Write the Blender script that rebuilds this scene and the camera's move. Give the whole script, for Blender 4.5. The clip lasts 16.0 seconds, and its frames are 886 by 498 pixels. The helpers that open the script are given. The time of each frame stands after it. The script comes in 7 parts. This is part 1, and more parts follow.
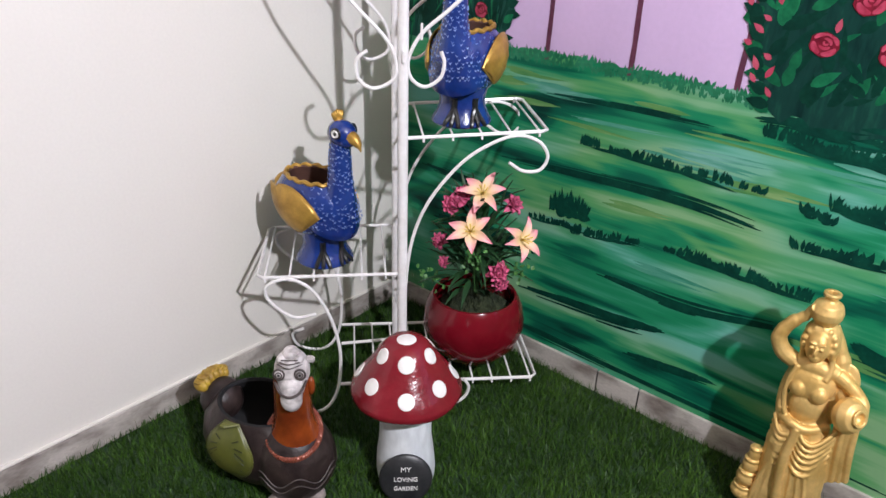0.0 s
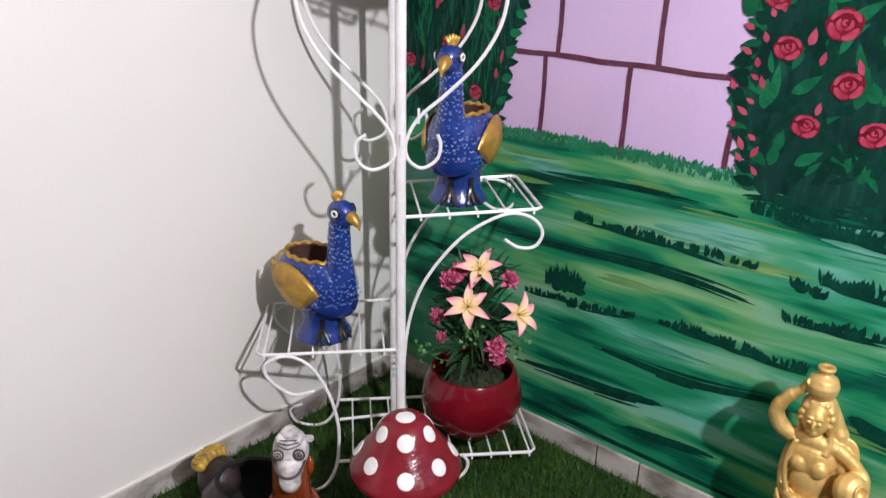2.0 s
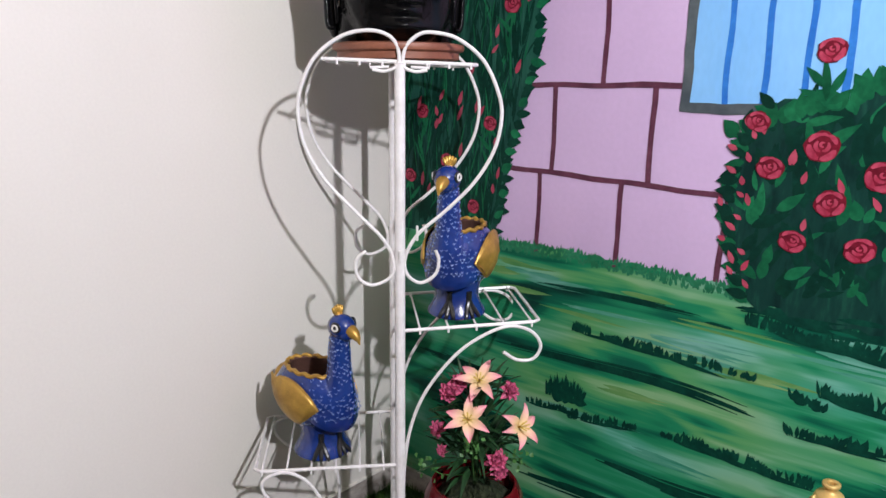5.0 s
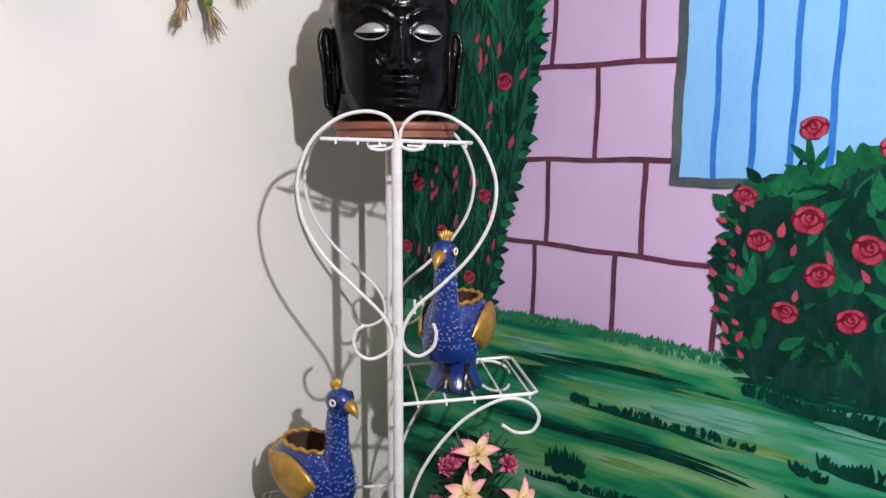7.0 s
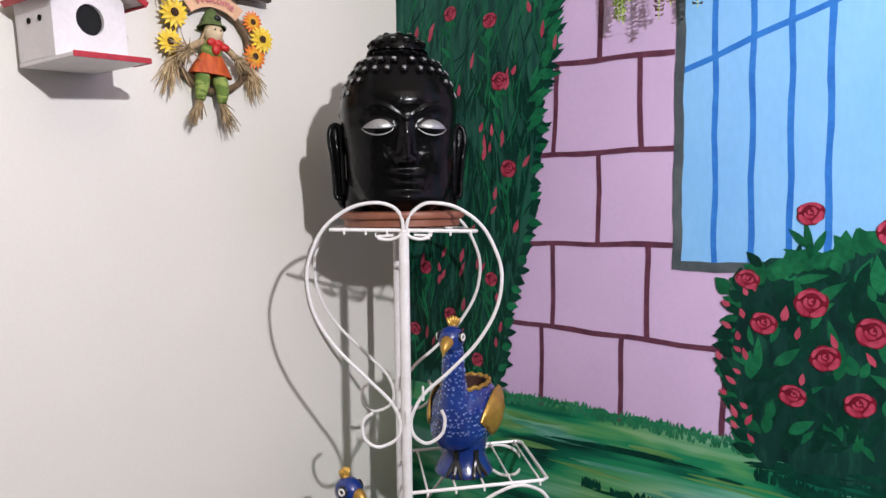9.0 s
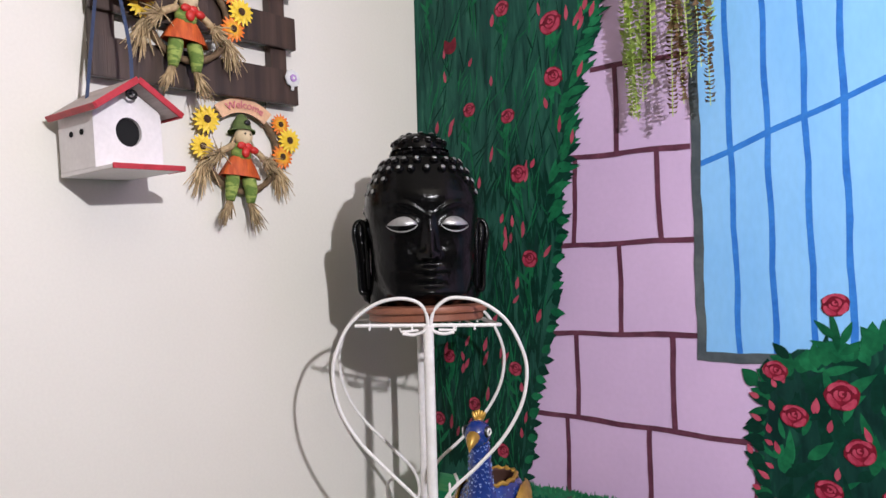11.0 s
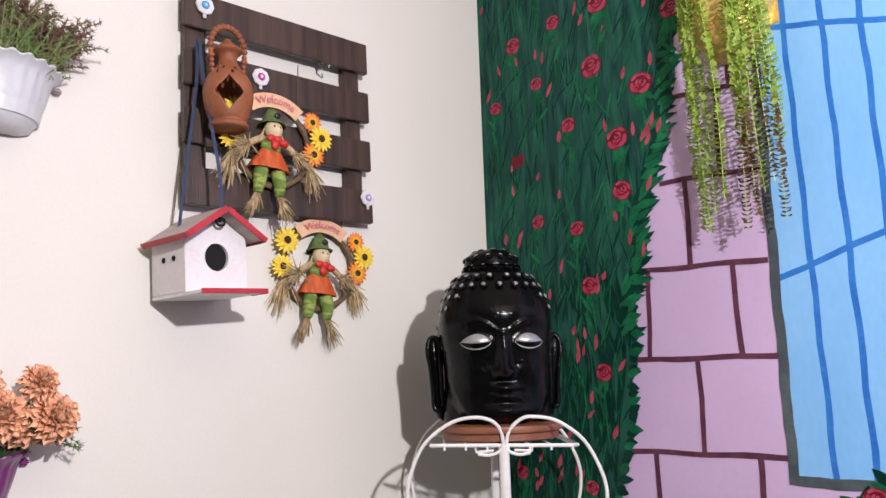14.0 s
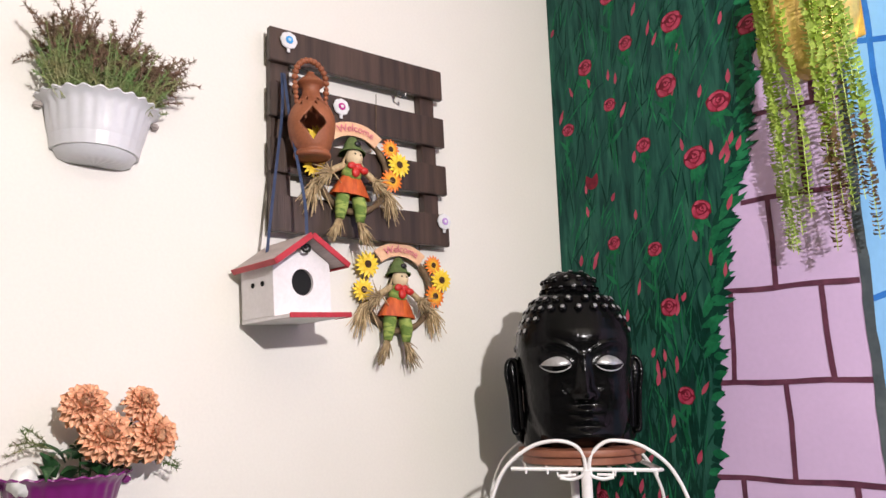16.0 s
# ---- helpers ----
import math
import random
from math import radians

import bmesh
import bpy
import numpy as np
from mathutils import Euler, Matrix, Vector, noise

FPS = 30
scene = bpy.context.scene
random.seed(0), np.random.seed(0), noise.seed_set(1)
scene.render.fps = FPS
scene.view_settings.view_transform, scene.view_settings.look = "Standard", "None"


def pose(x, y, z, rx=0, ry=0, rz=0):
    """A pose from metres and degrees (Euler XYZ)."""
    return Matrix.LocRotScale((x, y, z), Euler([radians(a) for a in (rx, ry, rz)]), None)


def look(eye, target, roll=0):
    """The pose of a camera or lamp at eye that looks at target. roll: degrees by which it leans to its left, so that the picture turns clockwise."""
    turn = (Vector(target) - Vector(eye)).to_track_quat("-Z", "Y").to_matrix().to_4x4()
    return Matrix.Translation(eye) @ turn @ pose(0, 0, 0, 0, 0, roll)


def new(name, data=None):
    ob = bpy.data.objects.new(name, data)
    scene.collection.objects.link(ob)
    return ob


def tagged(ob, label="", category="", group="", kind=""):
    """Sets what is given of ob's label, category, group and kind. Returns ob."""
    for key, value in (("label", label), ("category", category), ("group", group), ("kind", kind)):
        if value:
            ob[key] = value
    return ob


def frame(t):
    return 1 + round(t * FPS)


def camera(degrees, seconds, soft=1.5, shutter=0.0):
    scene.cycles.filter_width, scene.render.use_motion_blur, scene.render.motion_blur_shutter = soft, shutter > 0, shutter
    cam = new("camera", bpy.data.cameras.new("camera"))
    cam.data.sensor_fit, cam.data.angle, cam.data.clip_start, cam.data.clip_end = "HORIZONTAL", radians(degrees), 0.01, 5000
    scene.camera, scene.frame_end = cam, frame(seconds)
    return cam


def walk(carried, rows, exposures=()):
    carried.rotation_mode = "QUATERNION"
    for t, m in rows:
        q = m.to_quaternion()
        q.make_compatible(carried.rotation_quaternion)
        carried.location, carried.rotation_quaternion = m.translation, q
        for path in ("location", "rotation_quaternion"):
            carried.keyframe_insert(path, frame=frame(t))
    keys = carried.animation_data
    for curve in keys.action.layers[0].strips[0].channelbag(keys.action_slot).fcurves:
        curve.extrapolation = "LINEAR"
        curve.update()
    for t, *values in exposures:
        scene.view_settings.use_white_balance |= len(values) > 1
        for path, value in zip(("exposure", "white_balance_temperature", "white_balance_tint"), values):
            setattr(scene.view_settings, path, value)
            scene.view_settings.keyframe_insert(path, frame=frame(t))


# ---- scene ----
cam = camera(62.7, 16.0)
PATH = [
    (0, (1.464, -1.489, 1.196), (0.298, -0.127, 0.31), 1.8),
    (0.5, (1.465, -1.491, 1.205), (0.288, -0.115, 0.355), 1.7),
    (1, (1.467, -1.494, 1.213), (0.279, -0.103, 0.403), 1.5),
    (1.5, (1.466, -1.499, 1.222), (0.27, -0.091, 0.456), 1.4),
    (2, (1.47, -1.501, 1.23), (0.261, -0.081, 0.507), 1.3),
    (2.5, (1.469, -1.503, 1.241), (0.252, -0.07, 0.56), 1.2),
    (3, (1.471, -1.507, 1.248), (0.246, -0.06, 0.612), 1.0),
    (3.5, (1.471, -1.508, 1.258), (0.239, -0.05, 0.662), 0.9),
    (4, (1.482, -1.506, 1.257), (0.233, -0.043, 0.712), 0.8),
    (6.3, (1.494, -1.509, 1.295), (0.213, -0.017, 0.935), 0.4),
    (6.5, (1.493, -1.517, 1.296), (0.212, -0.018, 0.957), 0.3),
    (7, (1.497, -1.52, 1.304), (0.212, -0.019, 1.0), 0.2),
    (7.5, (1.503, -1.522, 1.314), (0.209, -0.019, 1.055), -0.0),
    (8, (1.51, -1.526, 1.324), (0.208, -0.023, 1.111), -0.2),
    (8.5, (1.514, -1.531, 1.335), (0.205, -0.028, 1.17), -0.4),
    (9, (1.517, -1.535, 1.345), (0.2, -0.034, 1.23), -0.7),
    (9.2, (1.519, -1.538, 1.349), (0.199, -0.038, 1.257), -0.8),
    (11.5, (1.523, -1.562, 1.406), (0.159, -0.106, 1.539), -1.8),
    (12, (1.523, -1.567, 1.415), (0.146, -0.129, 1.603), -1.9),
    (12.5, (1.519, -1.573, 1.428), (0.128, -0.156, 1.665), -1.9),
    (13, (1.515, -1.58, 1.437), (0.11, -0.184, 1.714), -1.8),
    (13.5, (1.519, -1.583, 1.445), (0.092, -0.216, 1.755), -1.7),
    (14, (1.517, -1.59, 1.447), (0.072, -0.25, 1.789), -1.7),
    (14.5, (1.513, -1.597, 1.45), (0.046, -0.288, 1.817), -1.6),
    (15, (1.514, -1.607, 1.454), (0.019, -0.334, 1.835), -1.5),
    (15.5, (1.515, -1.614, 1.454), (-0.009, -0.381, 1.847), -1.4),
    (16, (1.511, -1.627, 1.453), (-0.038, -0.427, 1.852), -1.4),
]
walk(cam, [(t, look(eye, target, roll)) for t, eye, target, roll in PATH],
     [(0, 0.27, 6170, 11), (3.5, 0.10, 6220, 11), (8.5, -0.10, 6360, 10), (12.0, -0.20, 6430, 10), (14.3, -0.13, 6560, 12), (16.0, -0.03, 6800, 10)])

# ---------------------------------------------------------------- light
world = bpy.data.worlds.new("room_world")
scene.world = world
world.use_nodes = True
world.node_tree.nodes["Background"].inputs[0].default_value = (1.0, 0.96, 0.86, 1)
world.node_tree.nodes["Background"].inputs[1].default_value = 0.013


def lamp(name, loc, watts, radius, colour):
    data = bpy.data.lights.new(name, "POINT")
    data.energy, data.shadow_soft_size, data.color = watts, radius, colour
    ob = new(name, data)
    ob.location = loc
    return ob


lamp("room_lamp_light", (2.60, -1.42, 2.17), 262, 0.035, (0.985, 0.965, 1.005))


# ---------------------------------------------------------------- materials
def mat(name, base, rough=0.5, metal=0.0, alt=None, scale=12.0, detail=5.0, stretch=(1, 1, 1), lo=0.35, hi=0.65,
        bump=0.0, bump_scale=60.0, coat=0.0, spec=0.5, sheen_rough=0.0, piece=0.0, fine=0.12):
    m = bpy.data.materials.new(name)
    m.use_nodes = True
    nt = m.node_tree
    b = nt.nodes["Principled BSDF"]
    b.inputs["Roughness"].default_value = rough
    b.inputs["Metallic"].default_value = metal
    b.inputs["Coat Weight"].default_value = coat
    b.inputs["Coat Roughness"].default_value = 0.08
    b.inputs["Specular IOR Level"].default_value = spec
    tc = nt.nodes.new("ShaderNodeTexCoord")
    mp = nt.nodes.new("ShaderNodeMapping")
    mp.inputs["Scale"].default_value = stretch
    nt.links.new(tc.outputs["Object"], mp.inputs["Vector"])
    no = nt.nodes.new("ShaderNodeTexNoise")
    no.inputs["Scale"].default_value, no.inputs["Detail"].default_value = scale, detail
    nt.links.new(mp.outputs[0], no.inputs["Vector"])
    mr = nt.nodes.new("ShaderNodeMapRange")
    mr.inputs["From Min"].default_value, mr.inputs["From Max"].default_value = lo, hi
    nt.links.new(no.outputs["Fac"], mr.inputs["Value"])
    mx = nt.nodes.new("ShaderNodeMix")
    mx.data_type = "RGBA"
    alt = alt or tuple(c * 0.8 for c in base)
    mx.inputs[6].default_value, mx.inputs[7].default_value = (*base, 1), (*alt, 1)
    nt.links.new(mr.outputs[0], mx.inputs[0])
    out = mx.outputs[2]
    # fine grain on top of the larger patches
    n2 = nt.nodes.new("ShaderNodeTexNoise")
    n2.inputs["Scale"].default_value, n2.inputs["Detail"].default_value = bump_scale * 1.7, 3
    nt.links.new(mp.outputs[0], n2.inputs["Vector"])
    m2 = nt.nodes.new("ShaderNodeMapRange")
    m2.inputs["From Min"].default_value, m2.inputs["From Max"].default_value = 0.3, 0.7
    m2.inputs["To Min"].default_value, m2.inputs["To Max"].default_value = 1 - fine, 1 + fine * 0.5
    nt.links.new(n2.outputs["Fac"], m2.inputs["Value"])
    hs = nt.nodes.new("ShaderNodeHueSaturation")
    nt.links.new(out, hs.inputs["Color"])
    nt.links.new(m2.outputs[0], hs.inputs["Value"])
    out = hs.outputs[0]
    if piece:
        oi = nt.nodes.new("ShaderNodeObjectInfo")
        gi = nt.nodes.new("ShaderNodeNewGeometry")
        ad = nt.nodes.new("ShaderNodeMath")
        ad.operation = "ADD"
        nt.links.new(oi.outputs["Random"], ad.inputs[0])
        nt.links.new(gi.outputs["Random Per Island"], ad.inputs[1])
        pr = nt.nodes.new("ShaderNodeMapRange")
        pr.inputs["From Max"].default_value = 2
        pr.inputs["To Min"].default_value, pr.inputs["To Max"].default_value = 1 - piece, 1 + piece
        nt.links.new(ad.outputs[0], pr.inputs["Value"])
        h2 = nt.nodes.new("ShaderNodeHueSaturation")
        nt.links.new(out, h2.inputs["Color"])
        nt.links.new(pr.outputs[0], h2.inputs["Value"])
        out = h2.outputs[0]
    nt.links.new(out, b.inputs["Base Color"])
    if sheen_rough:
        rr = nt.nodes.new("ShaderNodeMapRange")
        rr.inputs["To Min"].default_value, rr.inputs["To Max"].default_value = max(0.02, rough - sheen_rough), rough + sheen_rough
        nt.links.new(no.outputs["Fac"], rr.inputs["Value"])
        nt.links.new(rr.outputs[0], b.inputs["Roughness"])
    if bump:
        nb = nt.nodes.new("ShaderNodeTexNoise")
        nb.inputs["Scale"].default_value, nb.inputs["Detail"].default_value = bump_scale, 4
        nt.links.new(mp.outputs[0], nb.inputs["Vector"])
        bp = nt.nodes.new("ShaderNodeBump")
        bp.inputs["Strength"].default_value, bp.inputs["Distance"].default_value = bump, 0.004
        nt.links.new(nb.outputs["Fac"], bp.inputs["Height"])
        nt.links.new(bp.outputs[0], b.inputs["Normal"])
    return m


def ramp_paint(name, stops, stretch, scale, rough=0.42, warp=0.0, angle=0.0, grain=0.22):
    """Brushed wall paint: two noises drawn out along the strokes pick colours from a ramp."""
    m = bpy.data.materials.new(name)
    m.use_nodes = True
    nt = m.node_tree
    b = nt.nodes["Principled BSDF"]
    b.inputs["Roughness"].default_value = rough
    b.inputs["Specular IOR Level"].default_value = 0.10
    tc = nt.nodes.new("ShaderNodeTexCoord")
    mp = nt.nodes.new("ShaderNodeMapping")
    mp.inputs["Scale"].default_value = stretch
    mp.inputs["Rotation"].default_value = (0, radians(angle), 0)
    nt.links.new(tc.outputs["Object"], mp.inputs["Vector"])
    a = nt.nodes.new("ShaderNodeTexNoise")
    a.inputs["Scale"].default_value, a.inputs["Detail"].default_value = scale, (3 if grain > 0.15 else 2)
    a.inputs["Distortion"].default_value = warp
    nt.links.new(mp.outputs[0], a.inputs["Vector"])
    f = nt.nodes.new("ShaderNodeTexNoise")
    f.inputs["Scale"].default_value, f.inputs["Detail"].default_value = scale * 5, 4
    nt.links.new(mp.outputs[0], f.inputs["Vector"])
    mx = nt.nodes.new("ShaderNodeMix")
    mx.inputs[0].default_value = grain
    nt.links.new(a.outputs["Fac"], mx.inputs[2])
    nt.links.new(f.outputs["Fac"], mx.inputs[3])
    cr = nt.nodes.new("ShaderNodeValToRGB")
    cr.color_ramp.interpolation = "EASE"
    while len(cr.color_ramp.elements) < len(stops):
        cr.color_ramp.elements.new(0.5)
    for e, (pos, col) in zip(cr.color_ramp.elements, stops):
        e.position, e.color = pos, (*col, 1)
    nt.links.new(mx.outputs[0], cr.inputs[0])
    nt.links.new(cr.outputs[0], b.inputs["Base Color"])
    bp = nt.nodes.new("ShaderNodeBump")
    bp.inputs["Strength"].default_value, bp.inputs["Distance"].default_value = 0.15, 0.002
    nt.links.new(f.outputs["Fac"], bp.inputs["Height"])
    nt.links.new(bp.outputs[0], b.inputs["Normal"])
    return m


WALL = mat("cream wall paint", (0.765, 0.735, 0.685), 0.6, alt=(0.735, 0.702, 0.648), scale=1.6, bump=0.06, bump_scale=90, fine=0.02, spec=0.12)
# unseen room surfaces: colours chosen for the strength and warmth of bounced light
FARWALL = mat("taupe bounce wall paint", (0.29, 0.25, 0.17), 0.7, alt=(0.26, 0.22, 0.15), scale=2, fine=0.03)
FARFLOOR = mat("warm grey unseen floor", (0.22, 0.205, 0.175), 0.5, alt=(0.18, 0.167, 0.145), scale=3)
CEIL = mat("warm bounce ceiling paint", (0.52, 0.48, 0.39), 0.8, alt=(0.49, 0.45, 0.36), scale=2, fine=0.02)
LILAC = mat("lilac wall paint", (0.625, 0.45, 0.69), 0.45, alt=(0.57, 0.41, 0.64), scale=3.2, bump=0.08, bump_scale=50, fine=0.03)
MORTAR = mat("maroon paint", (0.085, 0.024, 0.048), 0.45, alt=(0.14, 0.042, 0.075), scale=25, fine=0.15, spec=0.22)
WINBLUE = mat("sky blue paint", (0.18, 0.45, 0.84), 0.5, alt=(0.24, 0.52, 0.88), scale=4, stretch=(1, 1, 0.4), fine=0.04)
BARBLUE = mat("strong blue paint", (0.022, 0.145, 0.52), 0.5, alt=(0.035, 0.20, 0.62), scale=18, fine=0.1, spec=0.22)
WINFRAME = mat("slate grey paint", (0.055, 0.07, 0.085), 0.45, alt=(0.10, 0.12, 0.13), scale=16, fine=0.1, spec=0.22)


def meadow_paint():
    """Broad soft bands of brushed greens: dark to emerald by bands, their light end lime or aqua by patches, fine bristle streaks on top."""
    m = bpy.data.materials.new("meadow paint")
    m.use_nodes = True
    nt = m.node_tree
    b = nt.nodes["Principled BSDF"]
    b.inputs["Roughness"].default_value = 0.5
    b.inputs["Specular IOR Level"].default_value = 0.12
    tc = nt.nodes.new("ShaderNodeTexCoord")

    def noise(stretch, scale, detail, warp=0.0, shift=0.0):
        mp = nt.nodes.new("ShaderNodeMapping")
        mp.inputs["Scale"].default_value = stretch
        mp.inputs["Location"].default_value = (shift, 0, shift)
        mp.inputs["Rotation"].default_value = (0, radians(2.5), 0)
        nt.links.new(tc.outputs["Object"], mp.inputs["Vector"])
        n = nt.nodes.new("ShaderNodeTexNoise")
        n.inputs["Scale"].default_value, n.inputs["Detail"].default_value, n.inputs["Distortion"].default_value = scale, detail, warp
        nt.links.new(mp.outputs[0], n.inputs["Vector"])
        return n.outputs["Fac"]

    def ramp(src, stops):
        cr = nt.nodes.new("ShaderNodeValToRGB")
        cr.color_ramp.interpolation = "EASE"
        while len(cr.color_ramp.elements) < len(stops):
            cr.color_ramp.elements.new(0.5)
        for e, (pos, col) in zip(cr.color_ramp.elements, stops):
            e.position, e.color = pos, (*col, 1)
        nt.links.new(src, cr.inputs[0])
        return cr.outputs[0]

    bands = noise((0.85, 1, 4.6), 2.8, 2.2, 0.45)
    streak = noise((0.8, 1, 26), 5.0, 4, 0.2, 3.1)
    add = nt.nodes.new("ShaderNodeMix")
    add.inputs[0].default_value = 0.11
    nt.links.new(bands, add.inputs[2])
    nt.links.new(streak, add.inputs[3])
    dark = [(0.315, (0.002, 0.034, 0.024)), (0.39, (0.004, 0.095, 0.055)), (0.452, (0.014, 0.20, 0.090))]
    lime = ramp(add.outputs[0], dark + [(0.522, (0.085, 0.290, 0.105)), (0.615, (0.195, 0.37, 0.185))])
    aqua = ramp(add.outputs[0], dark + [(0.522, (0.045, 0.275, 0.165)), (0.615, (0.140, 0.39, 0.32))])
    pick = nt.nodes.new("ShaderNodeMapRange")
    pick.inputs["From Min"].default_value, pick.inputs["From Max"].default_value = 0.40, 0.60
    nt.links.new(noise((0.8, 1, 2.2), 2.1, 2, 0.3, 7.7), pick.inputs["Value"])
    mx = nt.nodes.new("ShaderNodeMix")
    mx.data_type = "RGBA"
    nt.links.new(pick.outputs[0], mx.inputs[0])
    nt.links.new(lime, mx.inputs[6])
    nt.links.new(aqua, mx.inputs[7])
    nt.links.new(mx.outputs[2], b.inputs["Base Color"])
    bp = nt.nodes.new("ShaderNodeBump")
    bp.inputs["Strength"].default_value, bp.inputs["Distance"].default_value = 0.12, 0.002
    nt.links.new(streak, bp.inputs["Height"])
    nt.links.new(bp.outputs[0], b.inputs["Normal"])
    return m


MEADOW = meadow_paint()
DARKSTROKE = mat("dark green brush paint", (0.002, 0.030, 0.022), 0.55, alt=(0.004, 0.055, 0.034), scale=20, fine=0.2, spec=0.08)
TUFTLIGHT = mat("fresh green brush paint", (0.012, 0.135, 0.060), 0.45, alt=(0.030, 0.21, 0.105), scale=14, fine=0.2, spec=0.22)
LIGHTGREEN = ramp_paint("yellow green brush paint", [(0.35, (0.030, 0.17, 0.055)), (0.5, (0.10, 0.245, 0.075)), (0.65, (0.20, 0.33, 0.13))], (1, 1, 8), 4)
TEAL = ramp_paint("pale teal brush paint", [(0.35, (0.015, 0.18, 0.10)), (0.5, (0.07, 0.27, 0.19)), (0.65, (0.17, 0.38, 0.32))], (1, 1, 8), 4)
CLIMB = ramp_paint("climber paint", [(0.33, (0.006, 0.032, 0.027)), (0.46, (0.011, 0.059, 0.046)), (0.58, (0.018, 0.090, 0.064)), (0.70, (0.030, 0.132, 0.085))],
                   (7, 1, 1.0), 5, 0.42, 0.8, 12)
BUSHBASE = ramp_paint("rose bush paint", [(0.35, (0.003, 0.020, 0.018)), (0.52, (0.006, 0.036, 0.029)), (0.68, (0.010, 0.062, 0.043))], (5, 1, 1.6), 6, 0.42, 0.8, 12)
LEAF1 = mat("painted leaf green", (0.006, 0.090, 0.040), 0.42, alt=(0.014, 0.150, 0.062), scale=18, piece=0.35, fine=0.2, spec=0.08)
LEAF2 = mat("painted leaf dark", (0.003, 0.028, 0.020), 0.42, alt=(0.005, 0.045, 0.028), scale=18, piece=0.3, fine=0.2, spec=0.08)
ROSEDARK = mat("painted rose crimson", (0.095, 0.003, 0.012), 0.42, alt=(0.20, 0.008, 0.025), scale=40, fine=0.15, spec=0.22)
ROSEPINK = mat("painted rose pink", (0.50, 0.072, 0.130), 0.42, alt=(0.30, 0.022, 0.055), scale=40, piece=0.15, fine=0.15, spec=0.22)
BUDPINK = mat("painted bud pink", (0.33, 0.035, 0.075), 0.42, alt=(0.42, 0.075, 0.12), scale=30, piece=0.3, fine=0.1, spec=0.22)
SKIRT = mat("grey marble skirting", (0.50, 0.46, 0.42), 0.3, alt=(0.17, 0.14, 0.12), scale=9, stretch=(1, 1, 2.2), lo=0.4, hi=0.68, bump=0.1, fine=0.12)
GAP = mat("dark joint", (0.02, 0.02, 0.02), 0.9)
SOILBASE = mat("turf backing", (0.012, 0.035, 0.010), 0.9, alt=(0.02, 0.05, 0.014), scale=40)
BLADE = mat("turf blade", (0.064, 0.140, 0.021), 0.42, alt=(0.032, 0.082, 0.012), scale=7, piece=0.7, spec=0.22)
WHITEMETAL = mat("white enamelled steel", (0.80, 0.78, 0.78), 0.3, alt=(0.74, 0.71, 0.70), scale=30, coat=0.2, fine=0.05)
BLUEGLAZE = mat("cobalt blue glossy paint", (0.006, 0.022, 0.150), 0.24, alt=(0.010, 0.038, 0.215), scale=14, coat=0.5, bump=0.35, bump_scale=70, fine=0.12)
# pale colour for brush strokes and for highlights painted on embossed scales
SCALEGLINT = mat("pale blue scale glints and paint", (0.30, 0.42, 0.72), 0.28, alt=(0.06, 0.13, 0.42), scale=80, fine=0.1, piece=0.4)
GOLDPAINT = mat("gold paint", (0.55, 0.33, 0.065), 0.38, 0.45, alt=(0.36, 0.20, 0.035), scale=26, bump=0.2, bump_scale=60, fine=0.15)
GOLDLEAF = mat("bright gold paint", (0.80, 0.54, 0.20), 0.47, 0.45, alt=(0.56, 0.35, 0.10), scale=13, bump=0.25, bump_scale=45, sheen_rough=0.1, fine=0.12)
GOLDHAMMER = mat("hammered gold metal", (0.84, 0.60, 0.20), 0.36, 0.5, alt=(0.66, 0.44, 0.11), scale=20, bump=0.9, bump_scale=55)
BLACKPAINT = mat("black paint", (0.008, 0.008, 0.009), 0.3, alt=(0.02, 0.02, 0.02), scale=30)
BLACKGLOSS = mat("glossy black lacquer", (0.0020, 0.0020, 0.0022), 0.15, alt=(0.0035, 0.0035, 0.004), scale=16, coat=0.05, spec=0.13, bump=0.42, bump_scale=85)
SILVER = mat("silver paint", (0.52, 0.52, 0.52), 0.36, 0.6, alt=(0.32, 0.32, 0.33), scale=40, bump=0.1)
SILVERDIM = mat("rubbed silver paint", (0.20, 0.20, 0.205), 0.38, 0.5, alt=(0.46, 0.46, 0.47), scale=70, fine=0.2)
WHITEPAINT = mat("white paint", (0.80, 0.78, 0.76), 0.45, alt=(0.70, 0.68, 0.66), scale=20, fine=0.06)
TERRA = mat("terracotta", (0.33, 0.108, 0.045), 0.6, alt=(0.22, 0.066, 0.028), scale=16, bump=0.2, bump_scale=120)
PLINTH = mat("brown terracotta", (0.28, 0.105, 0.06), 0.5, alt=(0.22, 0.075, 0.042), scale=18, bump=0.15, bump_scale=90)
INNERCLAY = mat("raw dark clay", (0.11, 0.05, 0.035), 0.75, alt=(0.075, 0.032, 0.024), scale=16)
REDGLAZE = mat("deep red glaze", (0.155, 0.004, 0.011), 0.17, alt=(0.115, 0.003, 0.008), scale=8, coat=0.2, spec=0.3, fine=0.05)
CAPRED = mat("brick red lacquer", (0.215, 0.013, 0.022), 0.25, alt=(0.15, 0.008, 0.014), scale=10, coat=0.12, spec=0.35, bump=0.8, bump_scale=30, fine=0.08)
STEMWHITE = mat("weathered white paint", (0.74, 0.76, 0.78), 0.5, alt=(0.50, 0.54, 0.58), scale=11, stretch=(1, 1, 0.35), lo=0.45, hi=0.8, bump=0.35, bump_scale=40)
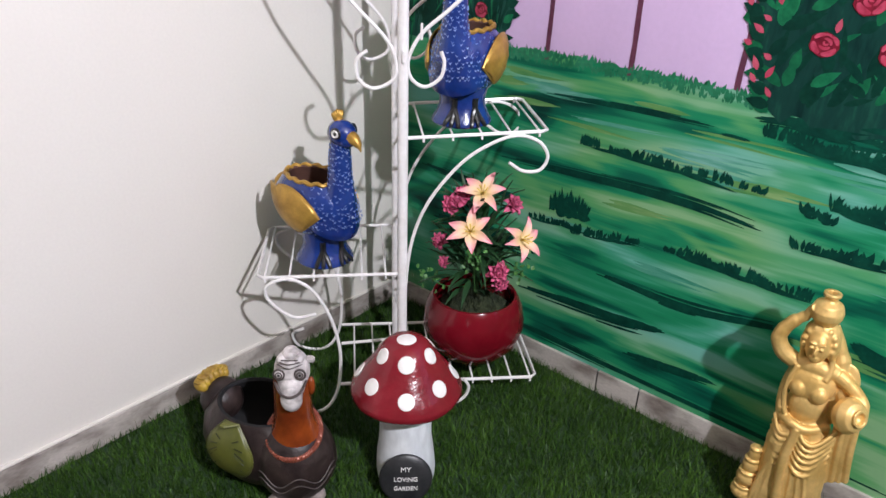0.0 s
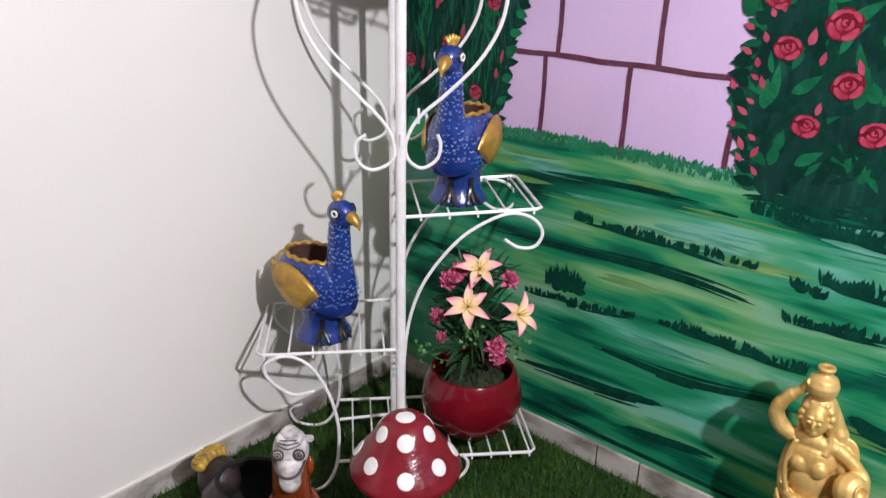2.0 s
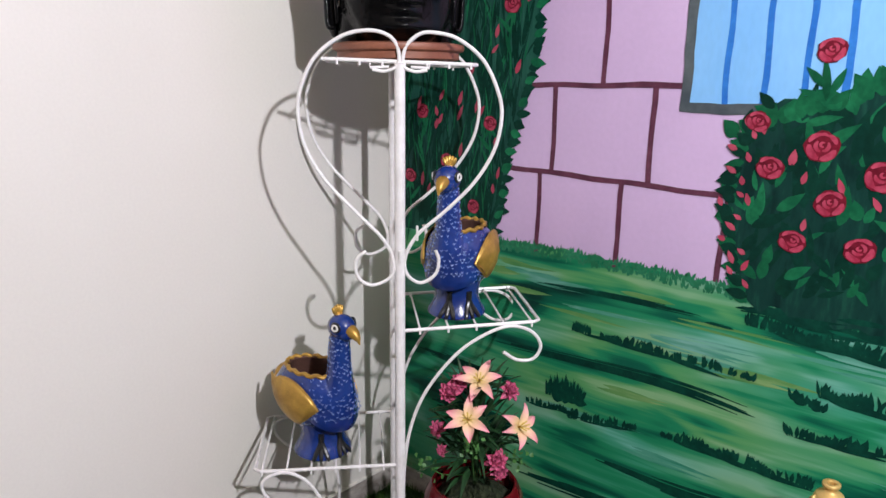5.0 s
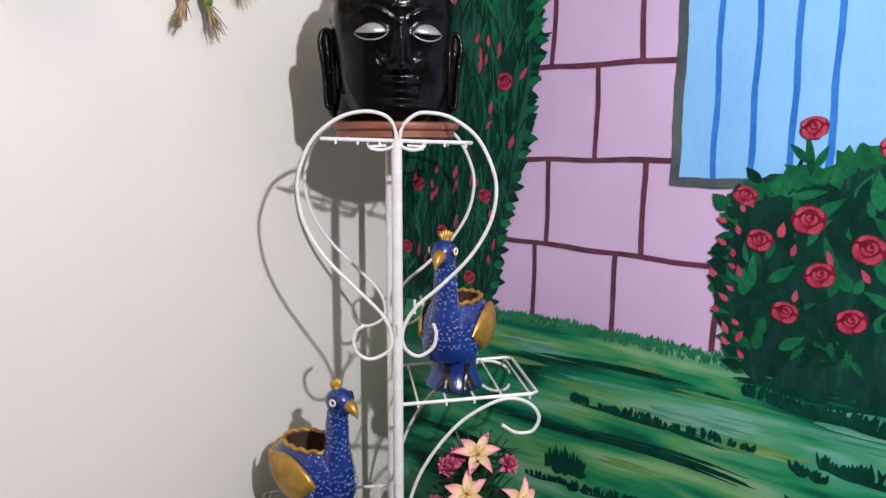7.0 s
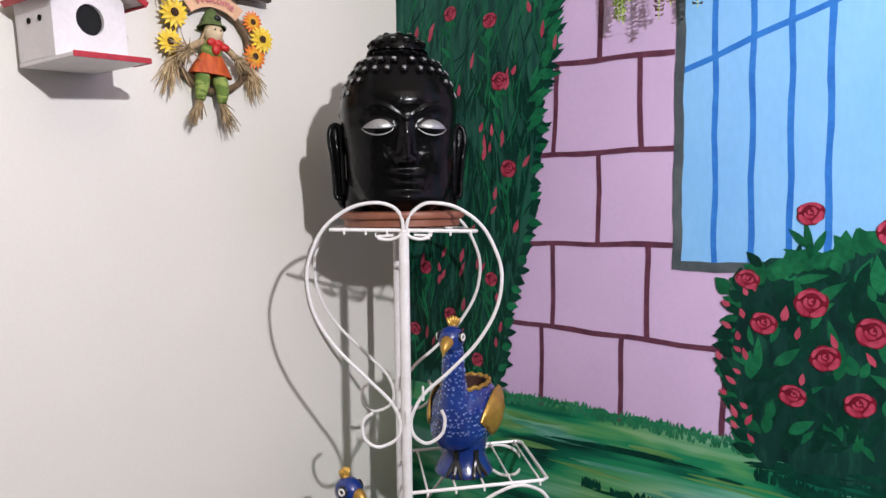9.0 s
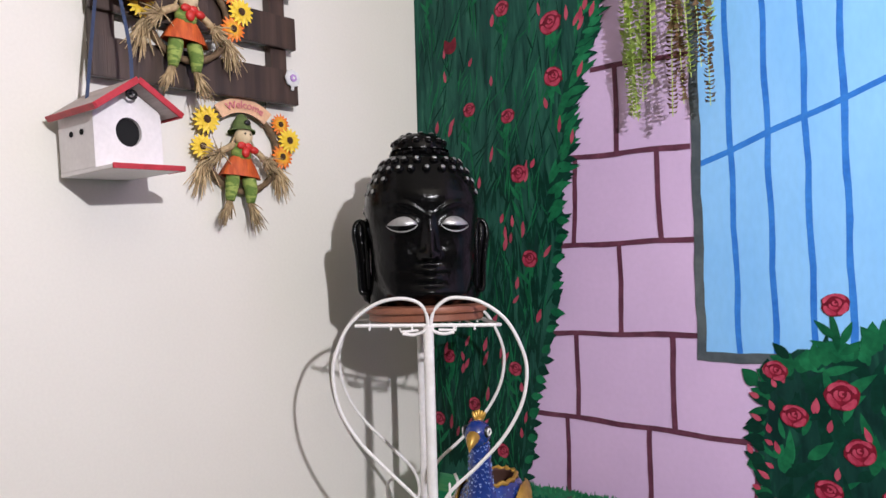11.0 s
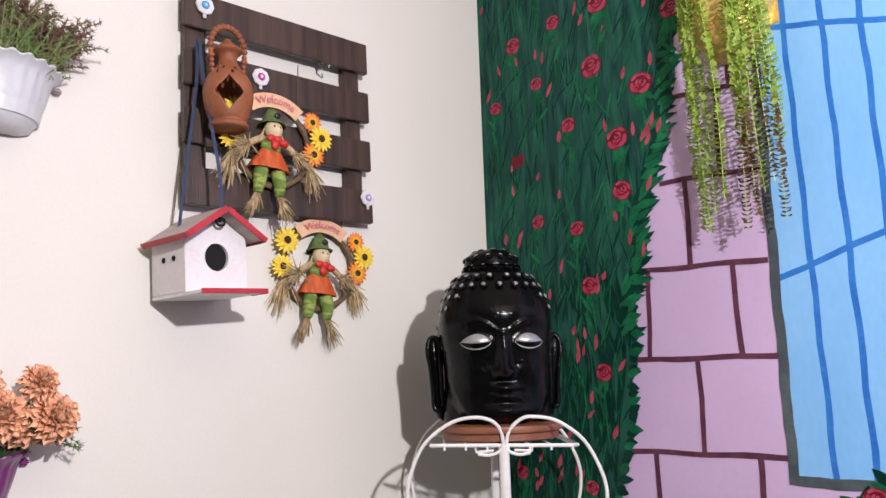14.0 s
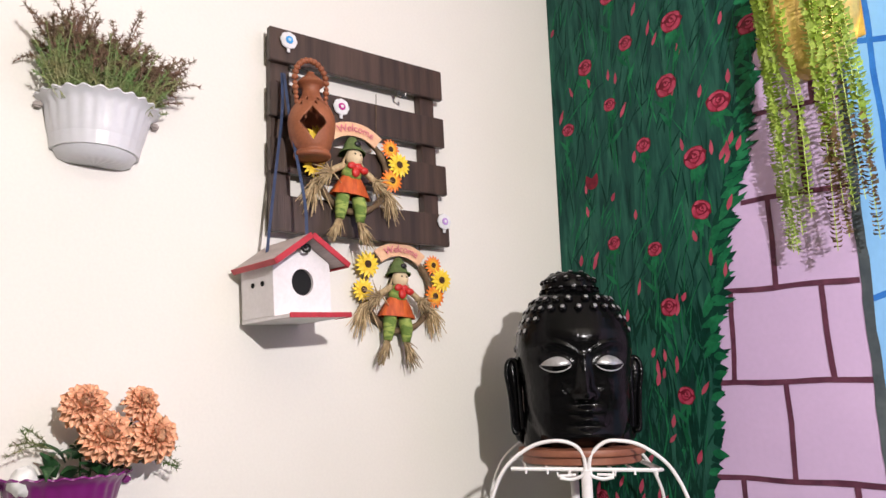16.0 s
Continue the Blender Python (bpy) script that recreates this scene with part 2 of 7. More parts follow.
PEBBLE = mat("black painted stone", (0.012, 0.013, 0.015), 0.4, alt=(0.03, 0.03, 0.032), scale=24, bump=0.3, bump_scale=60)
CHALK = mat("chalk white paint", (0.82, 0.82, 0.80), 0.6, fine=0.1)
HENBODY = mat("dark umber glaze", (0.016, 0.010, 0.010), 0.42, alt=(0.040, 0.027, 0.024), scale=22, coat=0.0, spec=0.3, bump=0.8, bump_scale=34, fine=0.25)
HENLINE = mat("rubbed grey paint", (0.085, 0.068, 0.062), 0.5, alt=(0.05, 0.038, 0.036), scale=40)
HENNECK = mat("burnt orange glaze", (0.26, 0.052, 0.009), 0.26, alt=(0.13, 0.022, 0.005), scale=14, coat=0.4, bump=0.25, bump_scale=50)
HENFACE = mat("chalky white face paint", (0.62, 0.58, 0.57), 0.55, alt=(0.20, 0.18, 0.175), scale=36, lo=0.42, hi=0.7, bump=0.4, bump_scale=70)
COPPER = mat("copper rope paint", (0.25, 0.07, 0.04), 0.4, 0.3, alt=(0.2, 0.05, 0.03), scale=60)
OLIVE = mat("olive green paint", (0.115, 0.12, 0.022), 0.4, alt=(0.075, 0.085, 0.016), scale=22, bump=0.25)
OLIVEDARK = mat("dark olive groove paint", (0.022, 0.026, 0.008), 0.5)
YELLOW = mat("mustard yellow paint", (0.46, 0.30, 0.035), 0.5, alt=(0.22, 0.13, 0.02), scale=40)
FOOTGREY = mat("grey stone paint", (0.36, 0.31, 0.28), 0.6, alt=(0.2, 0.165, 0.15), scale=50, bump=0.3)
MOSS = mat("dark moss", (0.015, 0.022, 0.009), 0.95, alt=(0.036, 0.048, 0.018), scale=70, bump=1.0, bump_scale=150, fine=0.4)
FOLIAGE = mat("dark silk leaf", (0.012, 0.045, 0.016), 0.5, alt=(0.025, 0.085, 0.025), scale=30, piece=0.4)
SPRIG = mat("bright green sprig", (0.06, 0.20, 0.045), 0.5, alt=(0.11, 0.28, 0.07), scale=50, piece=0.4)
STEM = mat("green stem", (0.03, 0.085, 0.02), 0.6)


def petal_mat(name, heart, rim, rough=0.5):
    """Silk petal: its local x runs from heart (0) to tip, held in the UV map."""
    m = bpy.data.materials.new(name)
    m.use_nodes = True
    nt = m.node_tree
    b = nt.nodes["Principled BSDF"]
    b.inputs["Roughness"].default_value = rough
    uv = nt.nodes.new("ShaderNodeTexCoord")
    sp = nt.nodes.new("ShaderNodeSeparateXYZ")
    nt.links.new(uv.outputs["UV"], sp.inputs[0])
    cr = nt.nodes.new("ShaderNodeValToRGB")
    el = cr.color_ramp.elements
    el[0].position, el[0].color = 0.25, (*heart, 1)
    el[1].position, el[1].color = 0.98, (*rim, 1)
    no = nt.nodes.new("ShaderNodeTexNoise")
    no.inputs["Scale"].default_value = 9
    nt.links.new(uv.outputs["UV"], no.inputs["Vector"])
    ad = nt.nodes.new("ShaderNodeMath")
    ad.operation = "MULTIPLY_ADD"
    ad.inputs[1].default_value, = (0.3,)
    nt.links.new(no.outputs["Fac"], ad.inputs[0])
    nt.links.new(sp.outputs[0], ad.inputs[2])
    nt.links.new(ad.outputs[0], cr.inputs[0])
    nt.links.new(cr.outputs[0], b.inputs["Base Color"])
    return m


LILY = petal_mat("lily petal", (0.84, 0.66, 0.32), (0.80, 0.36, 0.42))
CARN = petal_mat("carnation petal", (0.22, 0.02, 0.06), (0.66, 0.13, 0.26))
PEACH = petal_mat("peach petal", (0.62, 0.20, 0.12), (0.84, 0.47, 0.29))
SUNPET = petal_mat("sunflower petal", (0.80, 0.52, 0.03), (0.86, 0.62, 0.05))
SUNORANGE = petal_mat("orange sunflower petal", (0.82, 0.50, 0.03), (0.78, 0.17, 0.02))
STAMEN = mat("yellow stamen", (0.72, 0.50, 0.08), 0.6)
SEEDHEAD = mat("brown seed head", (0.035, 0.016, 0.008), 0.9, alt=(0.09, 0.04, 0.015), scale=200)
DARKWOOD = mat("dark stained wood", (0.026, 0.014, 0.010), 0.5, alt=(0.068, 0.038, 0.027), scale=5, stretch=(1, 9, 0.35), lo=0.36, hi=0.66, bump=0.2, bump_scale=40, piece=0.2)
HOOKMETAL = mat("dull steel", (0.25, 0.24, 0.23), 0.4, 0.9)
HOUSEWHITE = mat("white painted board", (0.78, 0.74, 0.75), 0.5, alt=(0.72, 0.68, 0.68), scale=14, bump=0.15, fine=0.05)
HOUSEROOF = mat("pinkish grey board", (0.52, 0.44, 0.42), 0.6, alt=(0.40, 0.33, 0.31), scale=12, stretch=(0.4, 3, 1), bump=0.15)
REDTRIM = mat("red painted edge", (0.50, 0.030, 0.045), 0.45, alt=(0.40, 0.02, 0.03), scale=30)
# near-black for hollows: the shade inside is put into the colour
HOLEDARK = mat("dark inside", (0.004, 0.004, 0.005), 0.9)
RIBBON = mat("navy blue ribbon", (0.016, 0.030, 0.075), 0.55, alt=(0.028, 0.05, 0.115), scale=50)
RAFFIA = mat("straw raffia", (0.56, 0.42, 0.24), 0.75, alt=(0.36, 0.25, 0.13), scale=60, piece=0.4)
TWIG = mat("brown twig hoop", (0.10, 0.06, 0.03), 0.8, alt=(0.2, 0.13, 0.07), scale=60, bump=0.4, bump_scale=150)
SIGNPEACH = mat("peach painted sign", (0.80, 0.50, 0.30), 0.5, alt=(0.74, 0.43, 0.26), scale=20)
SIGNINK = mat("rose pink lettering", (0.72, 0.20, 0.26), 0.5)
DOLLSKIN = mat("cream cloth", (0.76, 0.60, 0.38), 0.85)
DOLLGREEN = mat("green checked cloth", (0.30, 0.38, 0.09), 0.85, alt=(0.13, 0.21, 0.04), scale=40, stretch=(1, 1, 2.6), lo=0.45, hi=0.55)
DOLLHAT = mat("moss green felt", (0.13, 0.19, 0.06), 0.9, alt=(0.09, 0.13, 0.04), scale=60)
DOLLORANGE = mat("orange foil cloth", (0.66, 0.14, 0.035), 0.4, alt=(0.42, 0.06, 0.02), scale=30, stretch=(1, 3, 0.5))
DOLLRED = mat("red ribbon", (0.60, 0.03, 0.025), 0.5)
CHARMWHITE = mat("white glazed charm", (0.80, 0.79, 0.80), 0.25, coat=0.3)
CHARMBLUE = mat("blue charm eye", (0.06, 0.35, 0.75), 0.25)
CHARMPINK = mat("magenta charm eye", (0.52, 0.05, 0.26), 0.25)
CHARMPALE = mat("pale aqua charm eye", (0.45, 0.66, 0.78), 0.25)
CHARMLILAC = mat("lilac charm eye", (0.50, 0.30, 0.66), 0.25)
PLASTICWHITE = mat("white plastic", (0.66, 0.66, 0.69), 0.35, alt=(0.61, 0.61, 0.64), scale=6, fine=0.03)
PLASTICPURPLE = mat("plum purple plastic", (0.20, 0.018, 0.165), 0.32, alt=(0.16, 0.012, 0.13), scale=8, fine=0.05)
REDFOLIAGE = mat("reddish brown sprig", (0.23, 0.125, 0.085), 0.7, alt=(0.16, 0.115, 0.06), scale=40, piece=0.4)
SOFTFOLIAGE = mat("soft green sprig", (0.12, 0.20, 0.06), 0.6, alt=(0.22, 0.21, 0.09), scale=30, piece=0.4)
STRANDGREEN = mat("lime trailing leaf", (0.42, 0.58, 0.08), 0.5, alt=(0.52, 0.64, 0.16), scale=25, piece=0.25)
STRANDPALE = mat("pale green trailing leaf", (0.50, 0.60, 0.20), 0.5, alt=(0.38, 0.52, 0.11), scale=25, piece=0.3)
STRANDBROWN = mat("withered brown trailing leaf", (0.31, 0.195, 0.115), 0.85, alt=(0.22, 0.14, 0.075), scale=25, piece=0.25, spec=0.1)


# ---------------------------------------------------------------- mesh tools
# a shape is (vertices, faces, material number of each face)
def shape(v, f, k=0):
    return [tuple(map(float, p)) for p in v], [tuple(q) for q in f], [k] * len(f)


def join(*shapes):
    v, f, k = [], [], []
    for s in shapes:
        o = len(v)
        v += s[0]
        f += [tuple(i + o for i in q) for q in s[1]]
        k += s[2]
    return v, f, k


def moved(s, m):
    return [tuple(m @ Vector(p)) for p in s[0]], s[1], s[2]


def inked(s, k):
    return s[0], s[1], [k] * len(s[1])


def lathe(profile, seg=32, k=0, wave=None, a0=0.0, a1=360.0):
    """Revolve (radius, z) pairs; wave(angle, i, n) may scale a ring."""
    full = abs(a1 - a0 - 360) < 1e-6
    cols = seg if full else seg + 1
    v, f = [], []
    for i, (r, z) in enumerate(profile):
        for j in range(cols):
            a = radians(a0 + (a1 - a0) * j / seg)
            rr, zz = (r, z) if wave is None else wave(a, i, r, z)
            v.append((rr * math.cos(a), rr * math.sin(a), zz))
    for i in range(len(profile) - 1):
        for j in range(seg):
            j2 = (j + 1) % cols
            f.append((i * cols + j, i * cols + j2, (i + 1) * cols + j2, (i + 1) * cols + j))
    return shape(v, f, k)


def smooth_line(pts, n=8):
    """Points on a Catmull-Rom curve through pts."""
    P = [Vector(p) for p in pts]
    P = [2 * P[0] - P[1]] + P + [2 * P[-1] - P[-2]]
    out = []
    for i in range(1, len(P) - 2):
        a, b, c, d = P[i - 1:i + 3]
        for j in range(n):
            t = j / n
            out.append(0.5 * (2 * b + (c - a) * t + (2 * a - 5 * b + 4 * c - d) * t * t + (3 * b - a - 3 * c + d) * t ** 3))
    return out + [P[-2]]


def tube(pts, r, seg=8, k=0, cap=True):
    """Sweep a circle along pts; r is one radius or one for each point."""
    pts = [Vector(p) for p in pts]
    n = len(pts)
    rs = r if isinstance(r, (list, tuple)) else [r] * n
    v, f = [], []
    side = None
    for i, p in enumerate(pts):
        t = (pts[min(i + 1, n - 1)] - pts[max(i - 1, 0)]).normalized()
        if side is None:
            side = t.orthogonal().normalized()
        side = (side - t * side.dot(t)).normalized()
        up = t.cross(side)
        for j in range(seg):
            a = 2 * math.pi * j / seg
            v.append(p + (side * math.cos(a) + up * math.sin(a)) * rs[i])
    for i in range(n - 1):
        for j in range(seg):
            j2 = (j + 1) % seg
            f.append((i * seg + j, i * seg + j2, (i + 1) * seg + j2, (i + 1) * seg + j))
    if cap:
        f += [tuple(reversed(range(seg))), tuple(range((n - 1) * seg, n * seg))]
    return shape(v, f, k)


def blob(c, r, k=0, seg=16, rings=10, rot=(0, 0, 0)):
    """An ellipsoid."""
    m = Matrix.Translation(c) @ Euler([radians(a) for a in rot]).to_matrix().to_4x4() @ Matrix.Diagonal((*r, 1))
    v, f = [(0, 0, -1)], []
    for i in range(1, rings):
        a = math.pi * i / rings
        v += [(math.sin(a) * math.cos(2 * math.pi * j / seg), math.sin(a) * math.sin(2 * math.pi * j / seg), -math.cos(a)) for j in range(seg)]
    v.append((0, 0, 1))
    last = len(v) - 1
    for j in range(seg):
        j2 = (j + 1) % seg
        f.append((0, 1 + j2, 1 + j))
        f.append((last, last - seg + j, last - seg + j2))
        for i in range(rings - 2):
            f.append((1 + i * seg + j, 1 + i * seg + j2, 1 + (i + 1) * seg + j2, 1 + (i + 1) * seg + j))
    return moved(shape(v, f, k), m)


def block(lo, hi, bevel=0.002, k=0):
    """A box with chamfered edges."""
    bm = bmesh.new()
    bmesh.ops.create_cube(bm, size=1)
    for q in bm.verts:
        q.co = Vector([lo[i] + (q.co[i] + 0.5) * (hi[i] - lo[i]) for i in range(3)])
    if bevel:
        bmesh.ops.bevel(bm, geom=bm.edges[:], offset=bevel, segments=2, affect="EDGES")
    bm.verts.index_update()
    s = shape([q.co for q in bm.verts], [[q.index for q in g.verts] for g in bm.faces], k)
    bm.free()
    return s


def petal(length, width, lift=0.3, droop=0.6, cup=0.25, k=0, nl=6, nw=4, ruffle=0.0, tip=0.55):
    """A petal or leaf that starts at the origin and runs along x."""
    v, f = [], []
    for i in range(nl + 1):
        t = i / nl
        w = width * 0.5 * (math.sin(math.pi * min(1, t ** tip * 0.94 + 0.05))) + 0.0006
        for j in range(nw + 1):
            s = 2 * j / nw - 1
            z = length * (lift * t - droop * t * t) + cup * width * s * s * 0.5
            z += ruffle * width * math.sin(s * 9 + t * 5) * t
            v.append((length * t, w * s, z))
    for i in range(nl):
        for j in range(nw):
            a = i * (nw + 1) + j
            f.append((a, a + nw + 1, a + nw + 2, a + 1))
    return shape(v, f, k)


def mesh_of(name, s, mats, smooth=True, uv_grid=0):
    me = bpy.data.meshes.new(name)
    me.from_pydata(s[0], [], s[1])
    for m in (mats if isinstance(mats, (list, tuple)) else [mats]):
        me.materials.append(m)
    me.polygons.foreach_set("material_index", s[2])
    if smooth:
        me.polygons.foreach_set("use_smooth", [True] * len(me.polygons))
    me.update()
    if uv_grid:
        layer = me.uv_layers.new(name="UVMap")
        per = uv_grid[0]
        cols = uv_grid[1]
        co = np.array([l.vertex_index for l in me.loops])
        loc = co % per
        arr = np.zeros((len(co), 2), dtype=np.float32)
        arr[:, 0] = (loc // cols) / (per // cols - 1)
        arr[:, 1] = (loc % cols) / (cols - 1) + (co // per) * 0.37
        layer.data.foreach_set("uv", arr.ravel())
    return me


def sharpen(ob, deg=40):
    ob.data.set_sharp_from_angle(angle=radians(deg))
    return ob


def part(name, s, mats, parent, label="", smooth=True, uv_grid=0, edge=40):
    ob = new(name, mesh_of(name, s, mats, smooth, uv_grid))
    if parent is not None:
        ob.parent = parent
    if smooth and edge:
        sharpen(ob, edge)
    return tagged(ob, label) if label else ob


def thing(name, label, category, m=None, group="", kind=""):
    ob = new(name)
    ob.empty_display_size = 0.05
    if m is not None:
        ob.matrix_world = m
    return tagged(ob, label, category, group, kind)


def solid(name, s, mats, label, category, kind="", smooth=True, edge=40):
    ob = part(name, s, mats, None, "", smooth, 0, edge)
    return tagged(ob, label, category, "", kind)


def share(name, me, parent, m):
    ob = new(name, me)
    ob.parent = parent
    ob.matrix_local = m
    return ob


PET = (35, 5)   # vertices of one petal, and across it
rnd = random.Random(7)

# ---------------------------------------------------------------- structure
X1, Y1, H = 7.5, -6.5, 3.1
floor = solid("floor", block((-0.15, Y1 - 0.15, -0.12), (X1 + 0.15, 0.15, -0.004), 0), FARFLOOR, "floor under the artificial turf", "floor", "structure", False)
wall_west = solid("wall_west", block((-0.15, Y1 - 0.15, -0.004), (0, 0.15, H), 0), WALL, "smooth cream painted wall", "wall", "structure", False)
wall_north = solid("wall_north", block((0.0, 0.0, -0.004), (X1 + 0.15, 0.15, H), 0), LILAC, "lilac wall painted with a garden mural", "wall", "structure", False)
# far walls and ceiling are added out of view to shape the bounced fill
wall_east = solid("wall_east", block((X1, Y1, -0.004), (X1 + 0.15, 0, H), 0), FARWALL, "unseen taupe wall added to close the room and bounce light", "wall", "structure", False)
wall_south = solid("wall_south", block((0, Y1 - 0.15, -0.004), (X1 + 0.15, Y1, H), 0), FARWALL, "unseen taupe wall added to close the room and bounce light", "wall", "structure", False)
ceiling = solid("ceiling", block((-0.15, Y1 - 0.15, H), (X1 + 0.15, 0.15, H + 0.12), 0), CEIL, "unseen beige ceiling added to bounce warm light", "ceiling", "structure", False)

# skirting: one run along the cream wall, cut tiles along the mural
sk = solid("baseboard", block((0.0, Y1, -0.003), (0.010, -0.0105, 0.062), 0.0015), SKIRT, "grey marble skirting along the cream wall", "skirting", "structure")
part("top_bead", block((0.0, Y1, 0.0622), (0.008, -0.0105, 0.070), 0.002), WALL, sk, "cream painted bead")
sk2 = thing("baseboard_mural", "pale marble skirting tiles with dark open joints", "skirting", kind="structure")
xs = [0.012, 0.300, 0.749, 0.869, 1.20, 1.75, 2.35, 2.95, 3.55]
for a, b in zip(xs, xs[1:]):
    part("skirting_tile", block((a + 0.0022, -0.010 - rnd.uniform(0, 0.0012), -0.003), (b - 0.0022, -0.0006, 0.066 + rnd.uniform(-0.001, 0.001)), 0.0014), SKIRT, sk2)
part("joint_filler", block((0.010, -0.005, -0.003), (3.55, -0.0003, 0.058), 0), GAP, sk2, "dark joint")

# ---------------------------------------------------------------- the mural
COUNT = [0]


def flat(polys, off, k=0):
    """Flat paint: polygons in (x, z) on the mural wall."""
    v, f = [], []
    for i, p in enumerate(polys):
        o = len(v)
        COUNT[0] += 1
        y = -off - 0.0000035 * (COUNT[0] % 137)
        v += [(x, y, z) for x, z in p]
        f.append(tuple(range(o, o + len(p))))
    return shape(v, f, k)


def strip(a, b, w, wob=0.0015):
    """A hand-painted straight line from a to b."""
    a, b = Vector(a), Vector(b)
    d = (b - a).normalized()
    s = Vector((-d.y, d.x)) * w / 2
    n = max(2, int((b - a).length / 0.03))
    up = [a.lerp(b, i / n) + s * (1 + rnd.uniform(-0.12, 0.12)) + s.normalized() * wob * math.sin(i * 0.9 + a.x * 40) for i in range(n + 1)]
    dn = [a.lerp(b, i / n) - s * (1 + rnd.uniform(-0.12, 0.12)) + s.normalized() * wob * math.sin(i * 0.9 + a.x * 40) for i in range(n + 1)]
    return [tuple(p) for p in up] + [tuple(p) for p in reversed(dn)]


def leaf(x, z, length, width, ang, bend=0.0, n=5):
    """A painted leaf or brush stroke."""
    up, dn = [], []
    ca, sa = math.cos(ang), math.sin(ang)
    for i in range(n + 1):
        t = i / n
        w = width / 2 * math.sin(math.pi * (0.06 + 0.94 * t ** 0.8))
        c = bend * length * t * t
        up.append((x + ca * length * t - sa * (c + w), z + sa * length * t + ca * (c + w)))
        dn.append((x + ca * length * t - sa * (c - w), z + sa * length * t + ca * (c - w)))
    return up + dn[::-1]


def oval(x, z, rx, rz, ang=0.0, n=12, rough=0.08):
    ca, sa = math.cos(ang), math.sin(ang)
    out = []
    for i in range(n):
        a = 2 * math.pi * i / n
        q = 1 + rnd.uniform(-rough, rough)
        u, w = rx * q * math.cos(a), rz * q * math.sin(a)
        out.append((x + ca * u - sa * w, z + sa * u + ca * w))
    return out


def lerp_edge(table, z):
    for (z0, x0), (z1, x1) in zip(table, table[1:]):
        if z <= z1:
            t = max(0, (z - z0) / (z1 - z0))
            return x0 + (x1 - x0) * t
    return table[-1][1]


mural = thing("mural", "hand-painted garden mural with meadow, rose climbers, stone house and window", "mural", kind="structure")

# meadow with a ragged grassy upper edge
top = [(0.0, 0.835)] + [(x / 100, 0.838 + 0.018 * math.sin(x / 37) + rnd.uniform(-0.004, 0.006)) for x in range(1, 200, 1)] + [(2.0, 0.84), (X1, 0.84)]
part("painted_meadow", flat([[(0.0, 0.06)] + [(X1, 0.06)] + top[::-1]], 0.0008), MEADOW, mural, "green brushed meadow", False)
edge_tufts = []
for i in range(1100):
    x = rnd.uniform(0.3, 1.65)
    z = 0.838 + 0.018 * math.sin(x * 100 / 37) + rnd.uniform(-0.030, -0.004)
    edge_tufts.append(leaf(x, z, rnd.uniform(0.010, 0.021), rnd.uniform(0.0035, 0.008), radians(rnd.uniform(60, 115)), 0, 4))
part("painted_grass_edge", flat(edge_tufts, 0.0012), TUFTLIGHT, mural, "fresh green grass tips", False)

# long dark strokes and rows of tufts
SMEARS = [((0.702, 0.340), (0.946, 0.336), (1.157, 0.370), 0.030), ((0.471, 0.216), (0.769, 0.234), (0.909, 0.254), 0.034),
          ((0.806, 0.150), (0.930, 0.160), (1.052, 0.173), 0.030), ((0.506, 0.762), (0.720, 0.768), (0.935, 0.770), 0.014),
          ((0.383, 0.572), (0.850, 0.590), (1.070, 0.576), 0.022), ((1.001, 0.806), (1.130, 0.808), (1.500, 0.800), 0.020),
          ((1.284, 0.398), (1.330, 0.375), (1.460, 0.360), 0.034), ((0.940, 0.757), (0.97, 0.757), (1.005, 0.755), 0.008),
          ((0.790, 0.590), (0.820, 0.588), (0.850, 0.590), 0.010), ((0.30, 0.100), (0.70, 0.090), (1.50, 0.085), 0.018),
          ((0.15, 0.330), (0.35, 0.345), (0.52, 0.330), 0.040), ((0.10, 0.480), (0.30, 0.470), (0.46, 0.465), 0.022)]
smears = []
for a, b, c, w in SMEARS:
    line = smooth_line([(*a, 0), (*b, 0), (*c, 0)], 10)
    n = len(line) - 1
    for rep in range(22):
        j = rnd.gauss(0, 0.26) * w
        cut0, cut1 = rnd.uniform(0, 0.45), 1 - rnd.uniform(0, 0.45)
        if rep < 3:
            cut0, cut1, j = 0.02 * rep, 1.0 - 0.03 * rep, 0.10 * w * (rep - 1)
        up, dn = [], []
        for i, p in enumerate(line):
            t = i / n
            if not cut0 <= t <= cut1:
                continue
            ww = w * (0.26 if rep < 3 else 0.12) * math.sin(math.pi * min(1, max(0.03, (t - cut0) / (cut1 - cut0)))) ** 0.6 * rnd.uniform(0.75, 1.1)
            up.append((p.x, p.y + j + ww))
            dn.append((p.x, p.y + j - ww * 0.8))
        smears.append(up + dn[::-1])
lights = [[], []]
for i in range(26):
    k = rnd.random() < 0.5
    x0, z0 = rnd.uniform(0.25, 1.45), (rnd.uniform(0.62, 0.83) if rnd.random() < 0.6 else rnd.uniform(0.25, 0.75))
    ln, w = rnd.uniform(0.10, 0.34), rnd.uniform(0.006, 0.018)
    sl = rnd.uniform(-0.03, 0.03)
    for rep in range(3):
        a = x0 + rnd.uniform(-0.05, 0.05)
        zz = z0 + rnd.uniform(-0.012, 0.012)
        lights[k].append(leaf(a, zz, ln * rnd.uniform(0.6, 1), w * rnd.uniform(0.5, 1), sl, rnd.uniform(-0.04, 0.04), 8))
part("painted_light_stroke", flat(lights[0], 0.0010), LIGHTGREEN, mural, "yellow green brush strokes", False)
part("painted_teal_stroke", flat(lights[1], 0.0010), TEAL, mural, "pale teal brush strokes", False)
